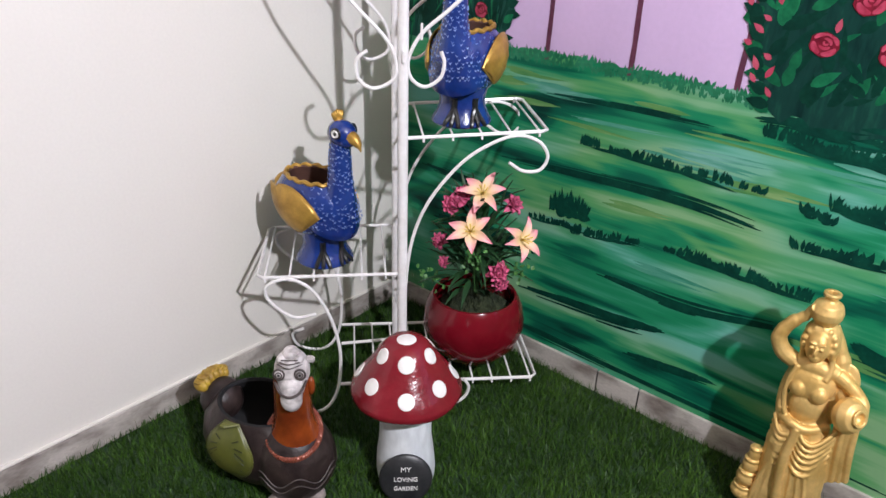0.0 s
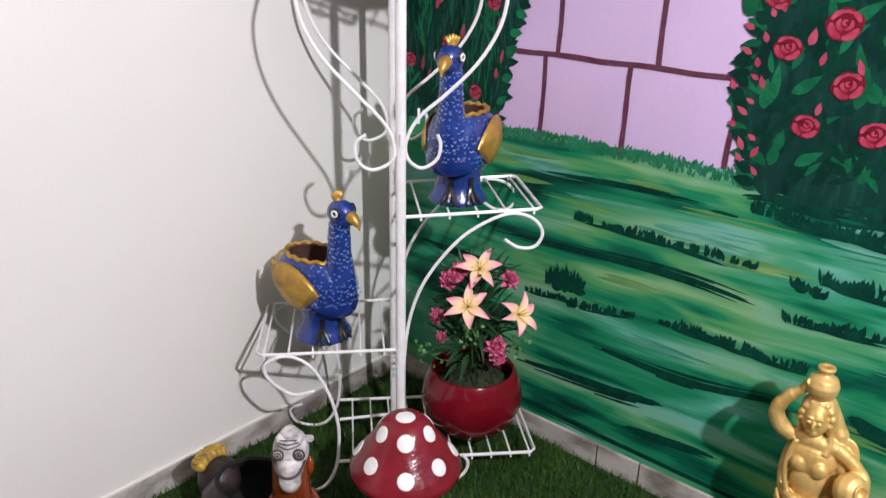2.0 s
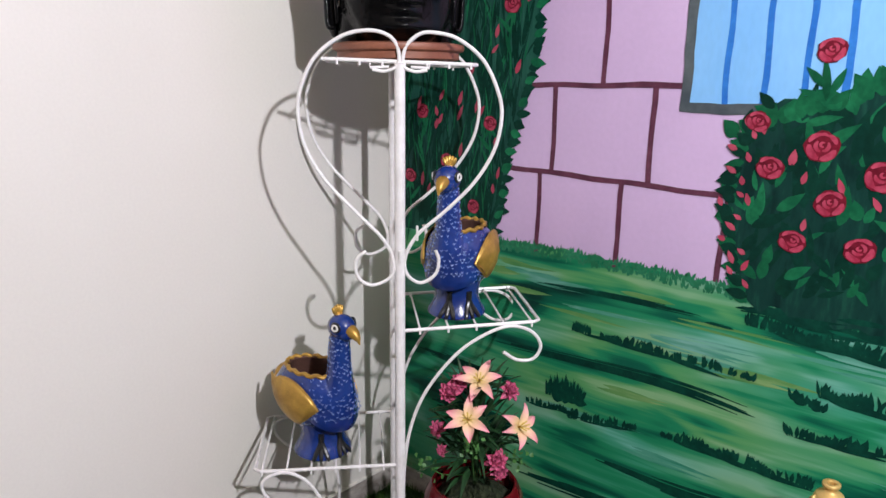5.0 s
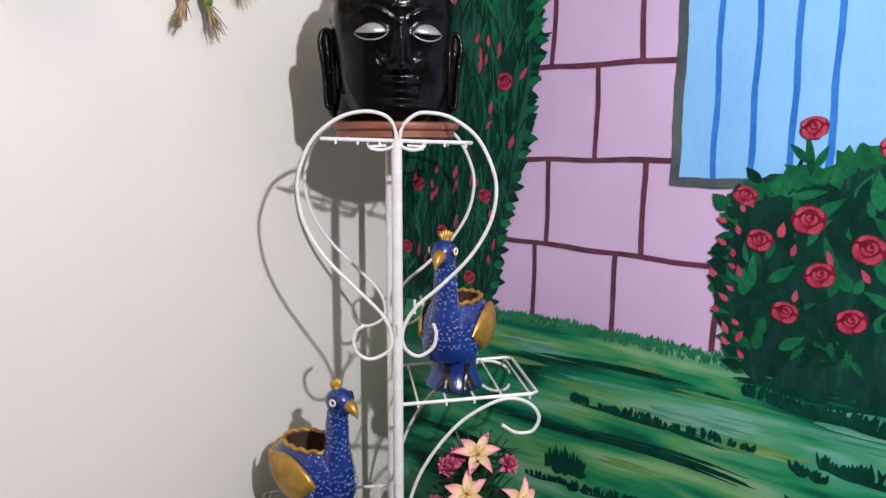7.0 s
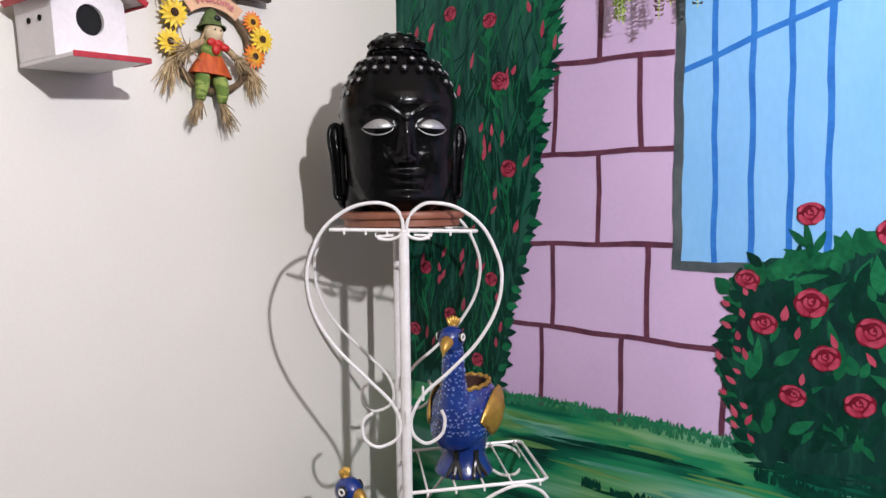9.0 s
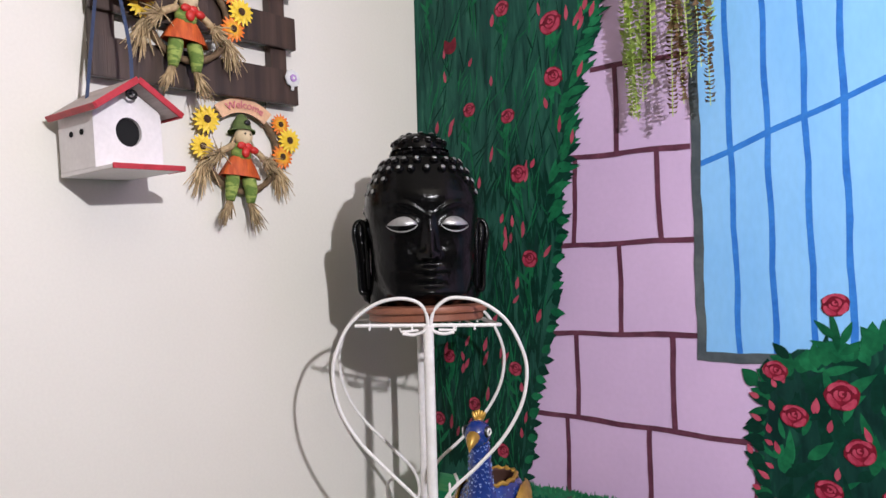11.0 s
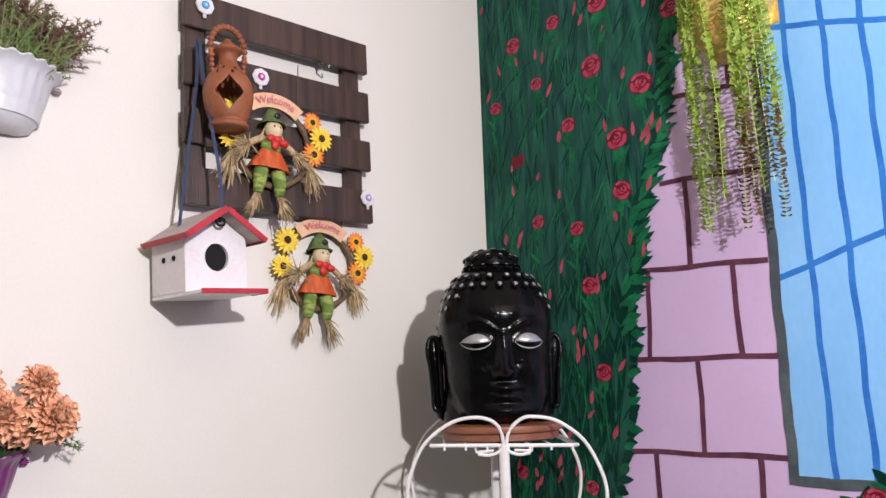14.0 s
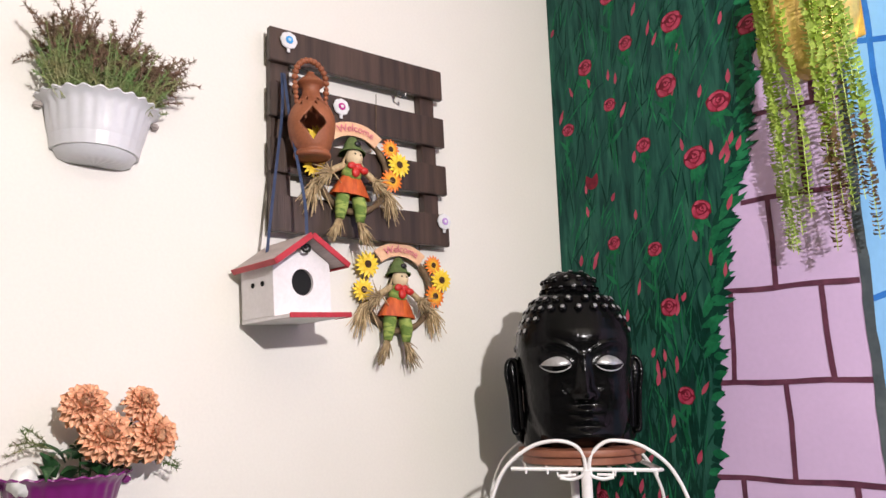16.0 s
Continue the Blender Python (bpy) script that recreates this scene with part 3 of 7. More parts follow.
part("painted_dark_stroke", flat(smears, 0.0014), DARKSTROKE, mural, "dark green shadow strokes", False)
ROWS = [((0.613, 0.661), (1.065, 0.655), 0.022, 60), ((1.026, 0.775), (1.50, 0.745), 0.030, 90), ((0.867, 0.462), (1.197, 0.458), 0.026, 70),
        ((1.132, 0.560), (1.50, 0.590), 0.024, 60), ((1.177, 0.660), (1.50, 0.655), 0.032, 80), ((1.131, 0.640), (1.192, 0.630), 0.020, 18),
        ((0.545, 0.470), (0.655, 0.480), 0.060, 40), ((0.487, 0.430), (0.68, 0.440), 0.016, 30), ((0.62, 0.425), (0.80, 0.455), 0.02, 30)]
tufts = []
for a, b, h, n in ROWS:
    ln = math.hypot(b[0] - a[0], b[1] - a[1])
    for i in range(3 + int(ln / 0.09)):
        t = rnd.uniform(0, 0.8)
        tufts.append(leaf(a[0] + (b[0] - a[0]) * t, a[1] + (b[1] - a[1]) * t - 0.004, min(0.16, ln * 0.4) * rnd.uniform(0.6, 1.1), h * rnd.uniform(0.25, 0.5),
                          math.atan2(b[1] - a[1], b[0] - a[0]) + rnd.uniform(-0.05, 0.05), rnd.uniform(-0.05, 0.05), 8))
    for i in range(int(n * 1.7)):
        t = rnd.random()
        hump = 0.35 + 0.65 * abs(math.sin(t * 9 + a[0] * 7)) if h < 0.05 else math.sin(math.pi * (0.15 + 0.7 * t))
        tufts.append(leaf(a[0] + (b[0] - a[0]) * t, a[1] + (b[1] - a[1]) * t - 0.004, h * hump * rnd.uniform(0.6, 1.1) + 0.008,
                          rnd.uniform(0.006, 0.011), radians(rnd.uniform(62, 112)), 0, 3))
part("painted_tuft", flat(tufts, 0.0016), DARKSTROKE, mural, "dark grass tufts", False)

# stone courses
LINES = [((0.40, 1.046), (0.98, 1.034), 0), ((0.43, 1.250), (0.846, 1.256), 0), ((0.47, 1.470), (0.846, 1.468), 0), ((0.50, 1.690), (0.846, 1.676), 0),
         ((0.60, 1.900), (0.85, 1.884), 0), ((0.64, 2.108), (0.86, 2.088), 0), ((0.66, 2.32), (0.86, 2.30), 0),
         ((0.499, 0.838), (0.499, 1.045), 0), ((0.716, 0.838), (0.722, 1.045), 0), ((0.955, 0.850), (0.962, 1.030), 0),
         ((0.532, 1.045), (0.535, 1.252), 0), ((0.783, 1.045), (0.785, 1.254), 0), ((0.660, 1.256), (0.662, 1.467), 0),
         ((0.536, 1.470), (0.550, 1.688), 0), ((0.768, 1.468), (0.764, 1.674), 0), ((0.665, 1.684), (0.667, 1.892), 0),
         ((0.757, 1.890), (0.765, 2.10), 0), ((0.80, 2.095), (0.805, 2.31), 0)]
for a, b, _ in LINES:
    part("mortar_line", flat([strip(a, b, 0.0125)], 0.0010), MORTAR, mural, "", False)

# window
win = part("painted_window", flat([[(0.856, 1.212), (1.262, 1.212), (1.275, 2.75), (0.875, 2.75)]], 0.0010), WINBLUE, mural, "sky blue window panes", False)
for a, b in [((0.852, 1.202), (0.873, 2.75)), ((0.842, 1.211), (1.275, 1.213)), ((1.262, 1.205), (1.275, 2.75))]:
    part("window_border", flat([strip(a, b, 0.021)], 0.0014), WINFRAME, win, "slate grey border", False)
for a, b in [((0.935, 1.218), (0.932, 2.75)), ((1.010, 1.218), (1.012, 2.75)), ((1.084, 1.218), (1.088, 2.75)), ((1.153, 1.218), (1.160, 2.75)),
             ((0.866, 1.632), (1.262, 1.757)), ((0.872, 2.206), (1.268, 2.085))]:
    part("window_bar", flat([strip(a, b, 0.0125)], 0.0016), BARBLUE, win, "blue bar", False)

# rose climber beside the corner
EDGE = [(0.84, 0.372), (0.95, 0.395), (1.079, 0.412), (1.20, 0.452), (1.334, 0.490), (1.422, 0.490), (1.50, 0.508), (1.603, 0.515), (1.703, 0.545),
        (1.842, 0.565), (2.005, 0.632), (2.21, 0.675), (2.368, 0.692), (2.85, 0.72)]
side = [(lerp_edge(EDGE, 0.84 + 0.01 * i) + rnd.uniform(-0.012, 0.004), 0.84 + 0.01 * i) for i in range(201)]
climber = part("painted_climber", flat([[(0.0012, 0.835)] + side + [(0.0012, 2.85)]], 0.0018), CLIMB, mural, "dark green climbing rose", False)
rim, inner = [], []
z = 0.85
while z < 2.83:
    x = lerp_edge(EDGE, z)
    if z > 1.55:
        for _ in range(3):
            rim.append(leaf(x - rnd.uniform(0.03, 0.06), z - 0.02, rnd.uniform(0.040, 0.066), rnd.uniform(0.014, 0.023), radians(rnd.uniform(0, 65)), rnd.uniform(-0.2, 0.2)))
        z += rnd.uniform(0.010, 0.018)
    else:
        rim.append(leaf(x - 0.022, z, rnd.uniform(0.030, 0.046), rnd.uniform(0.018, 0.026), radians(rnd.uniform(-20, 45)), 0))
        z += rnd.uniform(0.014, 0.024)
part("painted_leaf_edge", flat(rim, 0.0022), LEAF2, climber, "overlapping leaves", False)
part("painted_leaf_light", flat([p for i, p in enumerate(rim) if i % 3 == 0], 0.0026), LEAF1, climber, "", False)
for i in range(900):
    z = rnd.uniform(0.86, 2.75)
    x = rnd.uniform(0.004, max(0.05, lerp_edge(EDGE, z) - 0.02))
    ln = rnd.uniform(0.05, 0.13)
    a = radians(rnd.gauss(86, 14) if z < 1.6 else rnd.gauss(72, 16))
    if 0.006 < x + math.cos(a) * ln < lerp_edge(EDGE, z):
        inner.append(leaf(x, z, ln, rnd.uniform(0.0028, 0.006), a, rnd.uniform(-0.15, 0.15), 4))
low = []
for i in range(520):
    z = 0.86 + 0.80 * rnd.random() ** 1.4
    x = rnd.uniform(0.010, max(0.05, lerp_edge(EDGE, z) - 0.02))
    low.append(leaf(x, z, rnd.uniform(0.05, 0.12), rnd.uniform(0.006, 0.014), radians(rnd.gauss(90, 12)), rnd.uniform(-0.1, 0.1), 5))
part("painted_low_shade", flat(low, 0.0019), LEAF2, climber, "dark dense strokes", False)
part("painted_stalk", flat(inner[:330], 0.0022), LEAF1, climber, "green stalks", False)
part("painted_stalk_shade", flat(inner[330:], 0.0020), LEAF2, climber, "dark stalks", False)

# rose bush below the window
BUSH = [(0.835, 1.010), (0.90, 0.985), (1.00, 0.962), (1.08, 0.968), (1.15, 0.985), (1.20, 1.02)]
crown = [(0.985, 1.19), (1.05, 1.235), (1.10, 1.235), (1.16, 1.235), (1.20, 1.275), (1.27, 1.28), (1.40, 1.36), (1.75, 1.42)]
foot = [(1.75 - 0.02 * i, 0.812 + rnd.uniform(-0.012, 0.012)) for i in range(36)]
outline = [(x, z) for z, x in BUSH] + crown + foot
bush = part("painted_bush", flat([outline], 0.0020), BUSHBASE, mural, "dark green rose bush", False)
bl = []
for z, x in [(0.82 + 0.012 * i, 0) for i in range(34)]:
    x = lerp_edge(BUSH, z)
    bl.append(leaf(x + 0.012, z, rnd.uniform(0.035, 0.05), rnd.uniform(0.018, 0.026), radians(rnd.uniform(130, 215)), 0))
for i in range(46):
    t = i / 46
    x = 0.97 + 0.75 * t
    zz = 1.16 + 0.26 * t
    bl.append(leaf(x, zz, rnd.uniform(0.040, 0.060), rnd.uniform(0.026, 0.036), radians(rnd.uniform(40, 150)), rnd.uniform(-0.2, 0.2)))
for dx, dz, a, ln in ((0.0, -0.085, 92, 0.085), (-0.006, -0.06, 128, 0.05), (0.006, -0.07, 58, 0.05), (-0.004, -0.085, 150, 0.05), (0.004, -0.09, 30, 0.05)):
    bl.append(leaf(1.123 + dx, 1.318 + dz, ln, 0.016, radians(a), 0.1))
part("painted_leaf_edge", flat(bl, 0.0026), LEAF1, bush, "green leaves", False)
part("painted_leaf_shade", flat([p for i, p in enumerate(bl) if i % 2], 0.0027), LEAF2, bush, "", False)
fill = []
ground = [leaf(rnd.uniform(1.0, 1.7), rnd.uniform(0.785, 0.835), rnd.uniform(0.05, 0.16), rnd.uniform(0.006, 0.014), radians(rnd.gauss(0, 5)), rnd.uniform(-0.1, 0.1)) for _ in range(70)]
part("painted_bush_shade", flat(ground, 0.0018), DARKSTROKE, bush, "dark strokes under the bush", False)
for i in range(260):
    z = rnd.uniform(0.84, 1.22)
    x = rnd.uniform(lerp_edge(BUSH, z) + 0.02, 1.6)
    fill.append(leaf(x, z, rnd.uniform(0.03, 0.085), rnd.uniform(0.010, 0.030), radians(rnd.gauss(88, 34)), rnd.uniform(-0.2, 0.2), 7))
part("painted_leaf_fill", flat(fill[:95], 0.0024), LEAF1, bush, "", False)
part("painted_leaf_fill_dark", flat(fill[95:], 0.0023), LEAF2, bush, "", False)

# roses: crimson heads with pink brushed petals
def crescent(cx, cz, r, a0, a1, w, squash=0.92):
    """A curled petal stroke: an arc that swells in its middle."""
    up, dn = [], []
    for i in range(11):
        t = i / 10
        a = radians(a0 + (a1 - a0) * t)
        h = w / 2 * math.sin(math.pi * (0.08 + 0.84 * t)) ** 0.7
        up.append((cx + (r + h) * math.cos(a), cz + (r + h) * math.sin(a) * squash))
        dn.append((cx + (r - h) * math.cos(a), cz + (r - h) * math.sin(a) * squash))
    return up + dn[::-1]


ROSES = []
for kind in range(4):
    base = [oval(0, 0, 0.0285, 0.0265, 0, 18, 0.08)]
    k = 25 * kind
    j = lambda q=6: rnd.uniform(-q, q)
    pink = [crescent(0.001, 0.000, 0.0215, 172 + j(), 258 + j(), 0.0128), crescent(-0.001, 0.000, 0.0215, 268 + j(), 358 + j(), 0.0128),
            crescent(0, 0.001, 0.0225, 108 + j(), 162 + j(), 0.0088), crescent(0, 0.001, 0.0225, 12 + j(), 74 + j(), 0.0088),
            crescent(0, 0.002, 0.0105, 140 + k + j(), 262 + k + j(), 0.0072), crescent(0, 0.003, 0.0105, 276 + k + j(), 400 + k + j(), 0.0066),
            crescent(0.000, 0.014, 0.0085, 30 + j(), 150 + j(), 0.0056), crescent(0.001, 0.004, 0.0040, 60 + k, 300 + k, 0.0050)]
    ROSES.append(mesh_of("rose", join(flat(base, 0, 0), flat(pink, 0.0005, 1)), [ROSEDARK, ROSEPINK], False))


def rose_at(parent, x, z, size, off=0.0034):
    share("painted_rose", ROSES[rnd.randrange(4)], parent, pose(x, -off, z, 0, rnd.uniform(-25, 25), 0) @ Matrix.Diagonal((size, 1, size * rnd.uniform(0.9, 1.05), 1)))


sepals = []
for x, z, q in [(0.457, 2.444, 1.05), (0.301, 2.446, 0.75), (0.147, 2.43, 0.85), (0.424, 2.270, 1.05), (0.571, 2.172, 1.05), (0.229, 2.281, 0.7), (0.064, 2.254, 0.75),
                (0.335, 2.125, 0.75), (0.489, 2.046, 1.05), (0.493, 1.905, 0.9), (0.21, 1.87, 0.7), (0.344, 1.829, 0.72), (0.374, 1.669, 0.8), (0.401, 1.442, 0.78),
                (0.672, 2.341, 0.95), (0.107, 1.174, 0.68), (0.343, 1.152, 0.66), (0.198, 1.045, 0.68), (0.062, 0.992, 0.68), (0.293, 0.930, 0.62),
                (0.25, 2.62, 0.9), (0.55, 2.6, 0.9)]:
    rose_at(climber, x, z, q * 1.14)
    # sepals and a long wavering stem below each bloom
    for a, ln, w in ((-60, 0.050, 0.017), (-118, 0.052, 0.017), (-88, 0.060, 0.014)):
        sepals.append(leaf(x, z - 0.016 * q, ln * q, w * q, radians(a + rnd.uniform(-10, 10)), rnd.uniform(-0.2, 0.2)))
    for k in range(2):
        sepals.append(leaf(x + rnd.uniform(-0.004, 0.004), z - 0.03 - 0.07 * k, 0.11, 0.0060, radians(rnd.uniform(-100, -80)), rnd.uniform(-0.1, 0.1), 7))
        sepals.append(leaf(x, z - 0.07 - 0.05 * k, 0.060, 0.012, radians(rnd.choice((48, 66, 112, 130))), rnd.uniform(-0.15, 0.15), 6))
for x, z, q in [(1.123, 1.324, 0.92), (1.006, 1.189, 0.85), (1.127, 1.148, 1.1), (1.038, 1.101, 0.95), (1.154, 1.043, 1.0), (1.096, 0.961, 0.95), (1.214, 0.962, 1.0),
                (1.232, 1.101, 1.05), (1.262, 1.29, 1.0), (1.34, 1.02, 1.0), (1.36, 1.2, 1.0)]:
    rose_at(bush, x, z, q, 0.0036)
heart = part("painted_heart", flat([leaf(0.144, 2.045, 0.05, 0.03, radians(115), 0), leaf(0.144, 2.045, 0.05, 0.03, radians(65), 0)], 0.0034), ROSEDARK, climber, "plain dark red bloom", False)
# leaves under the blooms and slim buds
buds = []
part("painted_rose_stem", flat(sepals, 0.0030), LEAF1, climber, "green sepals and stems", False)
for i in range(84):
    z = rnd.uniform(0.9, 2.7)
    x = rnd.uniform(0.01, lerp_edge(EDGE, z) + 0.004)
    buds.append(leaf(x, z, rnd.uniform(0.026, 0.046), rnd.uniform(0.010, 0.015), radians(rnd.gauss(76, 12)), 0, 4))
part("painted_bud", flat(buds, 0.0031), BUDPINK, climber, "slim pink buds", False)
buds = []
for i in range(15):
    z = 0.85 + 0.0235 * i
    buds.append(leaf(lerp_edge(BUSH, z) + rnd.uniform(-0.015, 0.03), z, rnd.uniform(0.018, 0.030), rnd.uniform(0.010, 0.013), radians(rnd.uniform(100, 160)), 0, 4))
for i in range(22):
    buds.append(leaf(rnd.uniform(1.0, 1.5), rnd.uniform(0.87, 1.19), rnd.uniform(0.024, 0.032), 0.012, radians(rnd.gauss(95, 15)), 0, 4))
part("painted_bud", flat(buds, 0.0031), BUDPINK, bush, "pink buds", False)

# ---------------------------------------------------------------- plant stand
# local frame of the stand: x along its face, y towards the corner, z up
STAND = pose(0.424, -0.417, 0, 0, 0, 48)
DEEP = 0.275
stand = thing("plant_stand", "tall white wire plant stand with scrolled brackets and three tiers", "plant stand", STAND)


def rod(name, pts, r, parent, label="", n=6, curve=True):
    line = smooth_line(pts, n) if curve else [Vector(p) for p in pts]
    return part(name, tube(line, r, 8), WHITEMETAL, parent, label)


for y, r in ((0.0, 0.0115), (DEEP, 0.0100)):
    part("pole", join(tube([(0, y, 0.004), (0, y, 0.6), (0, y, 1.292)], r, 14), blob((0, y, 1.293), (r, r, 0.004), 0, 12, 6)), WHITEMETAL, stand)


def shelf(x0, x1, z, rungs, z1=None):
    """A wire tray: outer frame and cross rungs with their small bent ends."""
    z1 = z if z1 is None else z1
    s = part("shelf_frame", join(tube([(x0, 0, z), (x1 - 0.012 * (1 if x1 > x0 else -1), 0, z1), (x1, 0.012, z1), (x1, DEEP - 0.012, z1),
                                       (x1 - 0.012 * (1 if x1 > x0 else -1), DEEP, z1), (x0, DEEP, z)], 0.0042, 8)), WHITEMETAL, stand)
    for i in range(rungs):
        t = (i + 0.7) / rungs
        x, zz = x0 + (x1 - x0) * t, z + (z1 - z) * t
        part("rung", tube([(x, -0.003, zz - 0.010), (x, -0.002, zz - 0.002), (x, 0.004, zz + 0.001), (x, DEEP - 0.004, zz + 0.001), (x, DEEP + 0.002, zz - 0.002), (x, DEEP + 0.003, zz - 0.010)], 0.0026, 6), WHITEMETAL, s)
    return s


shelf(0.0, 0.316, 0.719, 5, 0.732)
shelf(0.0, -0.330, 0.392, 6, 0.392)
shelf(-0.152, 0.344, 0.086, 10, 0.080)
shelf(-0.158, 0.160, 1.300, 7, 1.292)
rod("crossbar", [(-0.152, 0.180, 0.086), (0.0, 0.195, 0.085)], 0.0042, stand, "", 1, False)
for sg in (-1, 1):
    rod("tie_bar", [(sg * 0.060, -0.004, 1.292), (sg * 0.060, -0.004, 1.284), (sg * 0.022, -0.004, 1.286)], 0.0030, stand, "", 1, False)
    rod("hoop_tail", [(sg * 0.003, -0.006, 1.296), (sg * 0.010, -0.006, 1.284), (sg * 0.032, -0.006, 1.277), (sg * 0.056, -0.006, 1.280)], 0.0036, stand)

HEART_L = [(0.0, 1.288), (-0.005, 1.325), (-0.025, 1.348), (-0.066, 1.356), (-0.118, 1.343), (-0.171, 1.301), (-0.201, 1.237), (-0.206, 1.185), (-0.192, 1.120),
           (-0.153, 1.053), (-0.089, 0.984), (-0.035, 0.927), (-0.015, 0.883), (-0.020, 0.845), (-0.061, 0.827), (-0.091, 0.847), (-0.093, 0.885), (-0.072, 0.903)]
HEART_R = [(0.004, 1.288), (0.012, 1.325), (0.039, 1.350), (0.069, 1.354), (0.117, 1.343), (0.171, 1.302), (0.205, 1.236), (0.213, 1.182), (0.198, 1.115),
           (0.156, 1.047), (0.094, 0.986), (0.038, 0.938), (0.011, 0.888), (0.015, 0.850), (0.044, 0.830), (0.076, 0.848), (0.084, 0.879), (0.077, 0.902)]
ARM = [(0.013, 0.090), (0.005, 0.228), (0.008, 0.369), (0.020, 0.471), (0.048, 0.555), (0.096, 0.628), (0.156, 0.686), (0.235, 0.723), (0.292, 0.713), (0.319, 0.678),
       (0.304, 0.645), (0.266, 0.643), (0.233, 0.663)]
LEG_L = [(-0.202, 0.293), (-0.255, 0.287), (-0.304, 0.328), (-0.314, 0.365), (-0.287, 0.385), (-0.249, 0.386), (-0.206, 0.354), (-0.170, 0.283), (-0.152, 0.203),
         (-0.151, 0.136), (-0.161, 0.068), (-0.187, 0.020), (-0.225, 0.006), (-0.275, 0.022), (-0.290, 0.060), (-0.258, 0.078)]
LEG_R = [(0.155, 0.088), (0.170, 0.062), (0.160, 0.030), (0.125, 0.008), (0.09, 0.012)]
for y in (-0.004, DEEP + 0.002):
    rod("heart_scroll", [(x, y, z) for x, z in HEART_L], 0.0040, stand)
    rod("heart_scroll", [(x, y, z) for x, z in HEART_R], 0.0040, stand)
    rod("bracket_scroll", [(x, y, z) for x, z in ARM], 0.0040, stand)
    rod("leg_scroll", [(x, y, z) for x, z in LEG_L], 0.0042, stand)
    rod("foot_scroll", [(x, y, z) for x, z in LEG_R], 0.0042, stand)
part("weld_tab", block((-0.003, -0.016, 0.880), (0.003, 0.0, 0.905), 0.001), WHITEMETAL, stand)
part("weld_tab", block((0.034, -0.010, 0.925), (0.039, -0.004, 0.958), 0.001), WHITEMETAL, stand)


def on_stand(x, y, z, turn=0.0):
    return STAND @ pose(x, y, z, 0, 0, turn)


# ---------------------------------------------------------------- peacock planters
def neck_radius(z):
    """The neck swells smoothly into the breast."""
    if z < 0.12:
        return 0.064
    t = min(1.0, (z - 0.12) / 0.125)
    return 0.064 - 0.0375 * (t * (2 - t)) if z < 0.245 else max(0.022, 0.0265 - (z - 0.245) * 0.06)


def along(table, z):
    """Straight reading between the pairs of a rising table."""
    for (z0, r0), (z1, r1) in zip(table, table[1:]):
        if z <= z1:
            return r0 + (r1 - r0) * max(0.0, (z - z0) / (z1 - z0))
    return table[-1][1]


